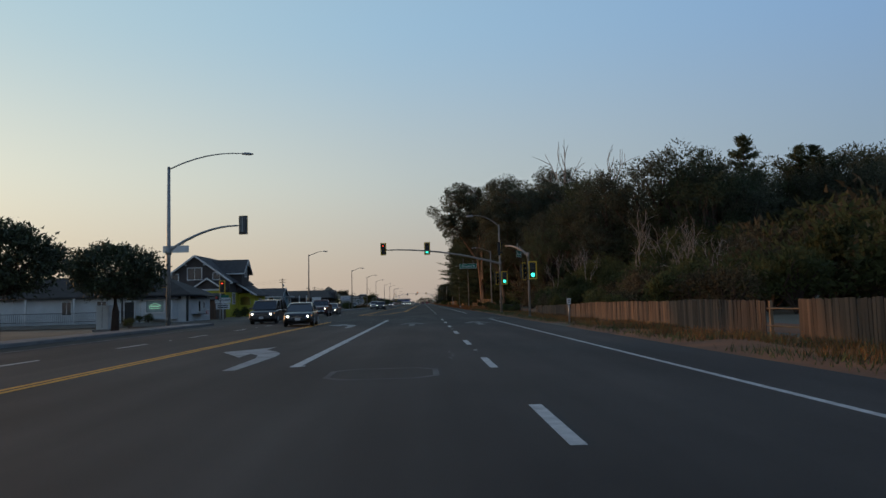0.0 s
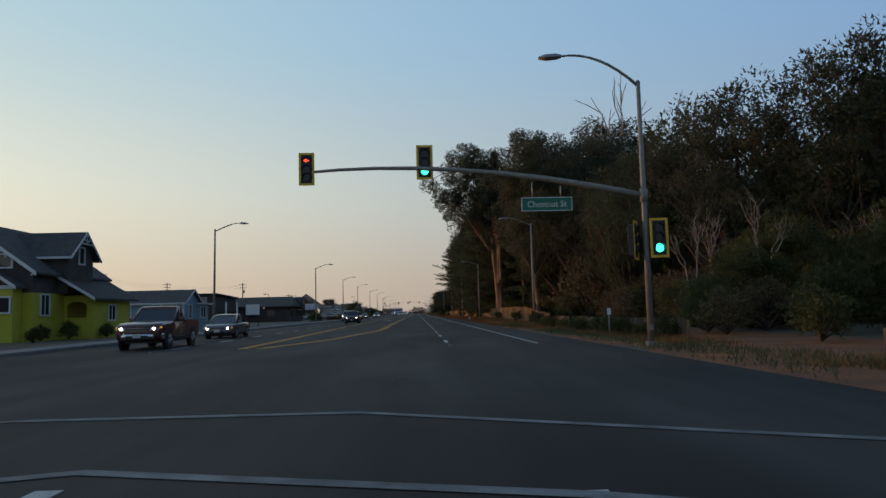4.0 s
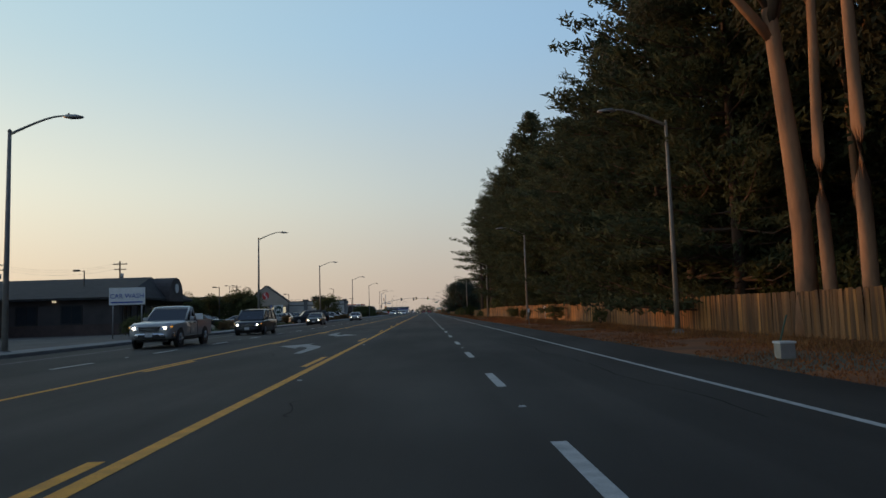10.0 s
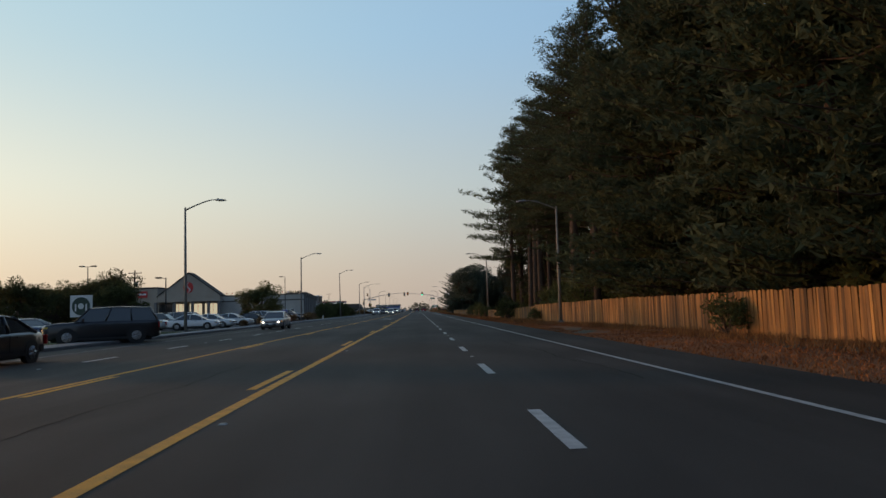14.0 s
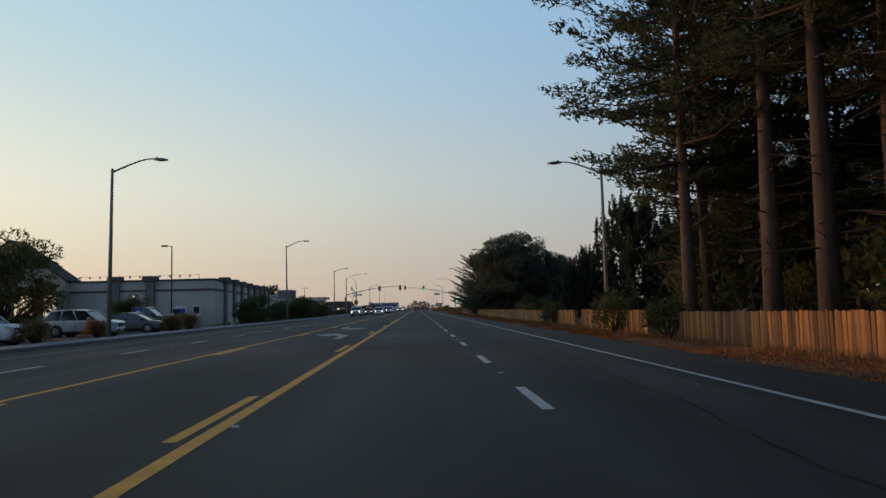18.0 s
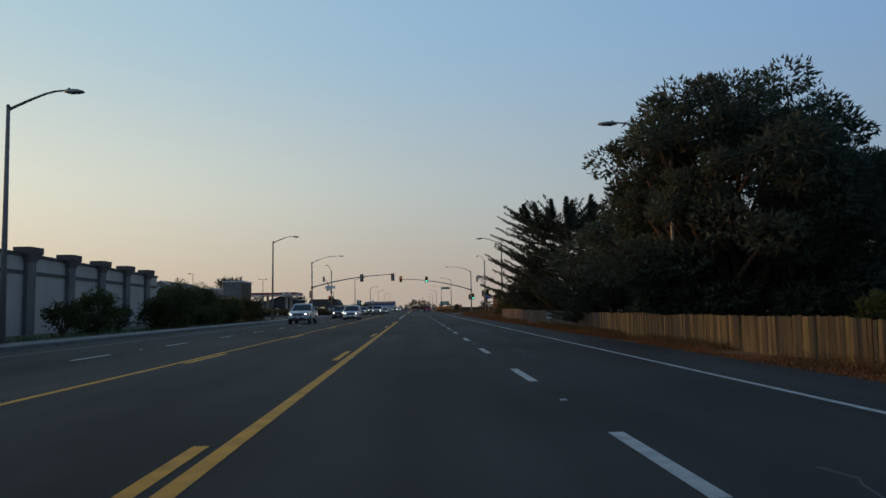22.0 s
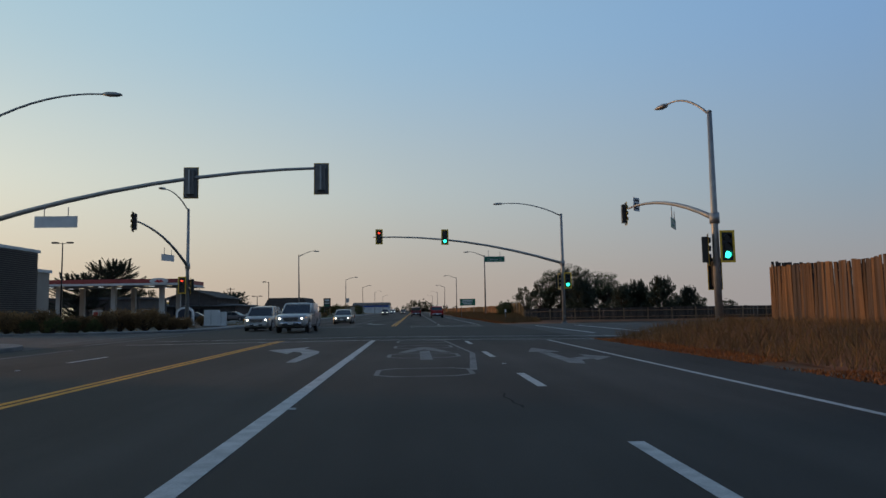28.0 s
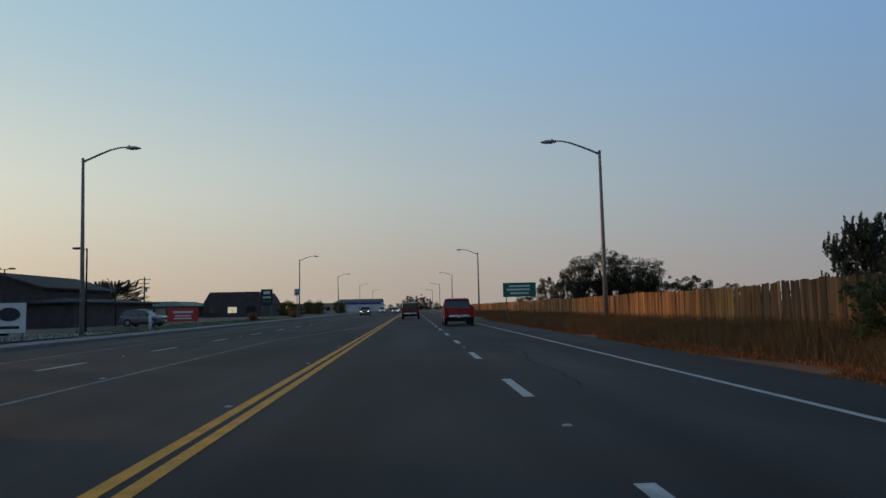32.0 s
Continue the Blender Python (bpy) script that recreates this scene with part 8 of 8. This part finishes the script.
for zz in (0.55, 0.28):
    part("bar", Mesh().box((0, -0.13, zz), (1.2, 0.02, 0.18)), M["ink"], tm)

# ---- vehicles ----
def wheel(parent, x, y, r, w=0.22):
    ty = part("wheel", Mesh().tube([(x - w / 2, y, r), (x - w / 2 + 0.03, y, r), (x + w / 2 - 0.03, y, r), (x + w / 2, y, r)], [r * 0.9, r, r, r * 0.9], 22), M["tyre"], parent)
    s = 1 if x > 0 else -1
    m = Mesh().tube([(x + s * w * 0.47, y, r), (x + s * w * 0.53, y, r)], [r * 0.62, r * 0.58], 18)
    for k in range(5):
        a = 2 * math.pi * k / 5
        m.tube([(x + s * w * 0.55, y, r), (x + s * w * 0.55, y + math.cos(a) * r * 0.55, r + math.sin(a) * r * 0.55)], 0.045, 5)
    part("rim", m, M["rim"], ty)


def ring(y, w, z0, z1, tuck=0.86, top=0.9):
    """A body cross-section with tucked sills and rounded shoulders."""
    zs = z0 + (z1 - z0) * 0.35
    zt = z1 - (z1 - z0) * 0.12
    half = [(w * tuck, z0), (w * 0.965, z0 + 0.07), (w * 0.995, zs * 0.6 + z0 * 0.4), (w, zs), (w * 0.992, zt - 0.05), (w * 0.97, zt + 0.02), (w * top, z1), (w * top * 0.5, z1 + 0.015)]
    return [(a, y, b) for a, b in half] + [(-a, y, b) for a, b in reversed(half)]


def car(kind, colour, x, y, rz, label, on=True, group="traffic"):
    """kind: sedan, suv, pickup, van. The nose points to local -y."""
    L, W, H, wb, r, belt, hood, bed = {"sedan": (4.65, 1.80, 1.47, 2.7, 0.33, 0.95, 0.90, 0), "suv": (4.5, 1.84, 1.72, 2.65, 0.36, 1.08, 1.06, 0),
                                       "pickup": (5.6, 1.96, 1.86, 3.5, 0.41, 1.22, 1.18, 1), "van": (5.1, 1.96, 1.78, 3.0, 0.35, 1.08, 1.0, 0), "wagon": (5.4, 1.98, 1.88, 3.2, 0.4, 1.18, 1.14, 0)}[kind]
    pm = paint(*colour)
    ob = thing({"pickup": "pickup_truck", "van": "minivan", "wagon": "large_suv"}.get(kind, kind), pose(x, y, 0, 0, 0, rz), label, "car", group)
    h, w = L / 2, W / 2
    g = 0.24 if kind != "pickup" else 0.38
    fr, rr = -wb / 2 - 0.02, wb / 2 - 0.02
    st = [(-h - 0.02, w * 0.70, g + 0.16, hood - 0.30), (-h + 0.03, w * 0.84, g + 0.08, hood - 0.20), (-h + 0.14, w * 0.93, g + 0.02, hood - 0.12), (-h + 0.45, w * 0.98, g, hood - 0.05), (fr + 0.75, w, g, belt - 0.02)]
    if kind == "sedan":
        st += [(0.0, w, g, belt), (h - 1.0, w, g, belt + 0.02), (h - 0.3, w * 0.96, g + 0.03, belt - 0.02), (h, w * 0.84, g + 0.12, belt - 0.12)]
    else:
        st += [(0.0, w, g, belt), (h - 0.5, w, g, belt), (h - 0.06, w * 0.97, g + 0.05, belt), (h, w * 0.93, g + 0.1, belt - 0.04)]
    body = Mesh()
    if bed:
        cab_end = 0.55
        body.loft([ring(a, b, c, d) for a, b, c, d in st[:5]] + [ring(cab_end, w, g, belt)])
        part("bed", Mesh().box((w - 0.06, (cab_end + h) / 2, (g + belt) / 2 + 0.05), (0.11, h - cab_end, belt - g - 0.1)).box((-w + 0.06, (cab_end + h) / 2, (g + belt) / 2 + 0.05), (0.11, h - cab_end, belt - g - 0.1)).box((0, (cab_end + h) / 2, 0.72), (W - 0.2, h - cab_end, 0.1)).box((0, cab_end + 0.06, 0.95), (W - 0.2, 0.08, 0.5)), pm, ob)
        tg = part("tailgate", Mesh().bevel_box((0, h - 0.05, (0.62 + belt) / 2), (W - 0.24, 0.09, belt - 0.64), 0.02), pm, ob)
        part("tailgate_handle", Mesh().box((0, h + 0.0, belt - 0.16), (0.28, 0.03, 0.08)), M["black"], tg)
        cab = (fr + 0.95, fr + 1.75, cab_end - 0.22, cab_end - 0.02)
    else:
        body.loft([ring(*s) for s in st])
        cab = {"sedan": (-h + 1.05, -h + 2.02, h - 1.65, h - 0.62), "suv": (-h + 1.15, -h + 1.85, h - 0.55, h - 0.12), "van": (-h + 0.85, -h + 1.75, h - 0.55, h - 0.1), "wagon": (-h + 1.45, -h + 2.1, h - 0.5, h - 0.1)}[kind]
    part("body", body, pm, ob)
    wt = w * (0.74 if kind == "sedan" else 0.8)
    wbelt = w * 0.93
    lo = [(-wbelt, cab[0], belt - 0.03), (wbelt, cab[0], belt - 0.03), (wbelt, cab[3], belt - 0.03), (-wbelt, cab[3], belt - 0.03)]
    hi = [(-wt, cab[1], H - 0.05), (wt, cab[1], H - 0.05), (wt, cab[2], H - 0.05), (-wt, cab[2], H - 0.05)]
    for k, nm in enumerate(("windscreen", "side_window", "rear_window", "side_window")):
        j = (k + 1) % 4
        c = (Vector(lo[k]) + Vector(lo[j]) + Vector(hi[k]) + Vector(hi[j])) / 4
        d = Vector((0, 0, c.z)) - c
        d = d.normalized() * 0.012
        q = [Vector(v) for v in (lo[k], lo[j], hi[j], hi[k])]
        part(nm, Mesh().add(q + [v + d for v in q], [(0, 1, 2, 3), (7, 6, 5, 4), (0, 4, 5, 1), (1, 5, 6, 2), (2, 6, 7, 3), (3, 7, 4, 0)]), M["glass"], ob, "dark tinted glass")
    secs = []
    for k in range(8):   # an arched roof with rounded rails
        u = k / 7
        up = 1 - (2 * u - 1) ** 2
        zt, wr, yr = H - 0.075 + 0.075 * up, wt + 0.02 + 0.02 * up, cab[1] - 0.10 + (cab[2] - cab[1] + 0.2) * u
        half = [(wr * 0.98, zt - 0.05), (wr, zt - 0.03), (wr * 0.93, zt - 0.004), (wr * 0.75, zt + 0.012), (wr * 0.4, zt + 0.022)]
        secs.append([(p, yr, q) for p, q in half] + [(-p, yr, q) for p, q in reversed(half)])
    rf = Mesh().loft(secs)
    part("roof", rf, pm, ob)
    mids = [0.36, 0.68] if kind in ("suv", "van", "wagon") else [0.5]
    for s in (-1, 1):
        for t in [0.0] + mids + [1.0]:
            part("pillar", Mesh().tube([(s * (wbelt + 0.005), cab[0] + (cab[3] - cab[0]) * t, belt - 0.02), (s * (wt + 0.005), cab[1] + (cab[2] - cab[1]) * t, H - 0.05)], 0.045, 5), pm, ob)
    for s in (-1, 1):
        for yy in (-wb / 2, wb / 2):
            part("wheel_arch", Mesh().tube([(s * (w - 0.16), yy, r), (s * (w + 0.012), yy, r)], r * 1.17, 22), M["black"], ob)
            wheel(ob, s * (w - 0.1), yy, r)
        lamp = [(0.50, -0.035, -0.36), (0.86, 0.07, -0.33), (0.95, 0.20, -0.17), (0.56, 0.03, -0.23)]
        hl = part("headlamp", Mesh().loft([[(s * w * p, -h + q + dy, hood + z) for p, q, z in lamp] for dy in (-0.035, 0.26)], False), M["chrome"], ob)
        part("bulb", Mesh().tube([(s * w * 0.68, -h + 0.06, hood - 0.285), (s * w * 0.68, -h - 0.05, hood - 0.285)], [0.065, 0.055], 12), M["head_on" if on else "lens_off"], hl, "lit headlamp" if on else "")
        part("turn_lamp", Mesh().box((s * w * 0.90, -h + 0.20, hood - 0.245), (0.08, 0.2, 0.06)), M["amber_on" if on else "sig_yellow"], hl)
        part("tail_lamp", Mesh().bevel_box((s * w * 0.86, h - 0.03, belt - (0.26 if not bed else 0.22)), (0.2, 0.1, 0.3 if not bed else 0.42), 0.02), M["tail"], ob)
        part("wing_mirror", Mesh().bevel_box((s * (w + 0.1), cab[0] + 0.35, belt + 0.06), (0.2, 0.12, 0.16), 0.03), pm, ob)
        for yy in ([cab[0] + 0.95, cab[0] + 1.9] if not bed else [cab[0] + 1.0]):
            part("door_handle", Mesh().box((s * (w + 0.005), yy, belt - 0.14), (0.03, 0.18, 0.035)), M["black"], ob)
        part("sill", Mesh().box((s * (w * 0.95), 0, g + 0.05), (0.1, wb - 2.3 * r, 0.12)), M["black"], ob)
    part("grille", Mesh().prism([(-w * 0.42, hood - 0.44), (w * 0.42, hood - 0.44), (w * 0.48, hood - 0.22), (-w * 0.48, hood - 0.22)], "y", -h - 0.045, -h + 0.1), M["black"], ob)
    for k in range(3 if on else 0):
        part("grille_bar", Mesh().box((0, -h - 0.055, hood - 0.40 + 0.07 * k), (w * 0.86, 0.015, 0.018)), M["chrome"], ob)
    part("lower_intake", Mesh().prism([(-w * 0.5, g + 0.1), (w * 0.5, g + 0.1), (w * 0.44, g + 0.24), (-w * 0.44, g + 0.24)], "y", -h - 0.10, -h + 0.05), M["black"], ob)
    for yy in ((cab[0] + 0.45, cab[0] + 1.45) if on else (cab[0] + 1.2,)):   # door seams
        for sx in (-1, 1):
            part("door_seam", Mesh().box((sx * (w + 0.001), yy, (g + belt) / 2 + 0.05), (0.008, 0.012, belt - g - 0.22)), M["black"], ob)
    bm_ = M["chrome"] if bed else pm
    for nm, e, up in (("front_bumper", -1, 0.0), ("rear_bumper", 1, 0.05 if bed else 0.0)):
        secs = []
        for k in range(13):   # bowed in plan, wrapped round the corners
            u = -1 + k / 6
            yo, hz = h + 0.09 - 0.10 * u * u - 0.24 * u ** 6, 0.13 - 0.02 * u * u
            zc = g + 0.2 + up
            secs.append([(u * w * 0.985, e * yy, zc + zz) for yy, zz in ((yo - 0.22, -hz), (yo - 0.05, -hz), (yo - 0.01, -hz * 0.6), (yo, 0.0), (yo - 0.01, hz * 0.6), (yo - 0.06, hz), (yo - 0.22, hz))])
        part(nm, Mesh().loft(secs), bm_, ob)
    part("number_plate", Mesh().box((0, -h - 0.1, g + 0.22), (0.32, 0.015, 0.16)), M["plate"], ob)
    part("rear_plate", Mesh().box((0, h + 0.12, g + 0.26 if bed else 0.75), (0.32, 0.015, 0.16)), M["plate"], ob)
    part("underbody", Mesh().box((0, 0, g - 0.02), (W * 0.7, L * 0.86, 0.14)), M["black"], ob)
    if kind in ("suv", "wagon", "van"):
        for s in (-1, 1):
            part("roof_rail", Mesh().tube([(s * wt * 0.85, cab[1] + 0.2, H + 0.03), (s * wt * 0.85, cab[2] - 0.1, H + 0.03)], 0.02, 5), M["black"], ob)
    return ob


DARK = ("gunmetal", (0.045, 0.04, 0.038))
RED, DRED, BLACK, GREY = ("red", (0.38, 0.012, 0.015)), ("dark_red", (0.13, 0.012, 0.018)), ("black", (0.015, 0.016, 0.018)), ("grey", (0.13, 0.13, 0.135))
SILVER, WHITE, BLUE, BROWN, CREAM = ("silver", (0.42, 0.42, 0.41)), ("white", (0.72, 0.73, 0.73)), ("blue", (0.05, 0.07, 0.12)), ("brown", (0.10, 0.03, 0.03)), ("champagne", (0.45, 0.41, 0.34))
# going the same way
car("pickup", RED, 1.55, 538.5, 180, "bright red pickup truck seen from behind", False)
pk = car("pickup", DRED, -1.75, 570, 180, "dark red pickup truck with a canopy", False)
part("bed_cover", Mesh().bevel_box((0, 1.65, 1.5), (1.75, 2.2, 0.62), 0.08), M["glass"], pk, "dark canopy over the bed")
# coming the other way
car("van", DARK, -13.2, 54.4, 0, "dark brown-grey minivan with lit headlamps")
car("sedan", BLACK, -9.2, 45.6, 4, "black sedan with lit headlamps")
car("pickup", BROWN, -12.9, 80.0, 2, "dark maroon pickup truck")
car("sedan", GREY, -13.3, 93, 0, "grey sedan with lit headlamps", True)
car("suv", BLACK, -10.1, 146, 0, "boxy dark off-road car with lit headlamps")
car("pickup", SILVER, -13.2, 172, 0, "silver pickup truck with amber indicators")
car("sedan", BLACK, -14.2, 223.0, 0, "black sedan with lit headlamps on the far lane")
car("van", BLACK, -13.3, 189, 0, "dark minivan on the far lane")
car("sedan", SILVER, -13.3, 262.0, 0, "silver sedan with lit headlamps")
car("wagon", BLACK, -17.8, 239.5, -68, "large black estate car leaving a driveway", False)
car("pickup", WHITE, -12.6, 395.2, 0, "white pickup truck with lit headlamps")
car("suv", WHITE, -9.4, 411.5, 0, "white compact off-road car with lit headlamps")
car("suv", GREY, -12.6, 428, 0, "grey crossover car with lit headlamps")
sp = car("pickup", SILVER, -9.6, 469.5, 0, "silver pickup truck with a white canopy")
part("bed_cover", Mesh().bevel_box((0, 1.65, 1.52), (1.8, 2.25, 0.66), 0.08), paint(*WHITE), sp, "white canopy over the bed")
car("suv", SILVER, -12.9, 474.5, 0, "silver crossover car waiting")
car("pickup", GREY, -11.5, 484.6, 0, "grey pickup truck with bright grille")
car("sedan", CREAM, -9.3, 496.2, 0, "champagne sedan with lit headlamps")
car("suv", GREY, -10.2, 620, 0, "grey car far down the road"), car("sedan", BLACK, -6.2, 680, 0, "dark car far down the road"), car("suv", WHITE, -10.5, 700, 0, "white car far down the road"), car("sedan", SILVER, -6.8, 740, 0, "silver car far down the road")
# parked
for k, (kind, c, x, y, rz) in enumerate((("suv", WHITE, -28.4, 150.2, 85), ("suv", BLACK, -37.5, 255.5, 72), ("van", WHITE, -43, 261, 88), ("sedan", SILVER, -33.6, 262, 80), ("sedan", GREY, -40, 268, 90), ("sedan", WHITE, -22.2, 268.5, 95), ("sedan", WHITE, -22.4, 274.8, 88), ("suv", SILVER, -27.5, 270, 90), ("sedan", BLUE, -31, 256.5, 60), ("sedan", WHITE, -22.0, 281.0, 92), ("van", SILVER, -27.8, 283.5, 90),
                                         ("suv", GREY, -28.2, 277, 88), ("sedan", BLACK, -22.6, 293.5, 90), ("suv", WHITE, -22.4, 299.5, 90), ("sedan", SILVER, -28, 296, 92), ("suv", WHITE, -22.6, 311, 88), ("sedan", GREY, -22.2, 317.5, 92), ("pickup", BLACK, -23, 323, 90),
                                         ("sedan", SILVER, -36, 300, 90), ("sedan", WHITE, -36, 308, 88), ("suv", BLACK, -35, 288, 92), ("suv", BLACK, -43, 520, 30), ("sedan", GREY, -31, 538, 80), ("sedan", BLACK, -38, 541, 90), ("suv", GREY, -30, 565, 85), ("sedan", SILVER, -60, 235, 90))):
    nm = {"suv": "off-road car", "sedan": "sedan", "van": "minivan", "pickup": "pickup truck"}[kind]
    car(kind, c, x, y, rz, "parked %s %s with its lamps off" % (c[0].replace("_", " "), nm), False, "parked cars")
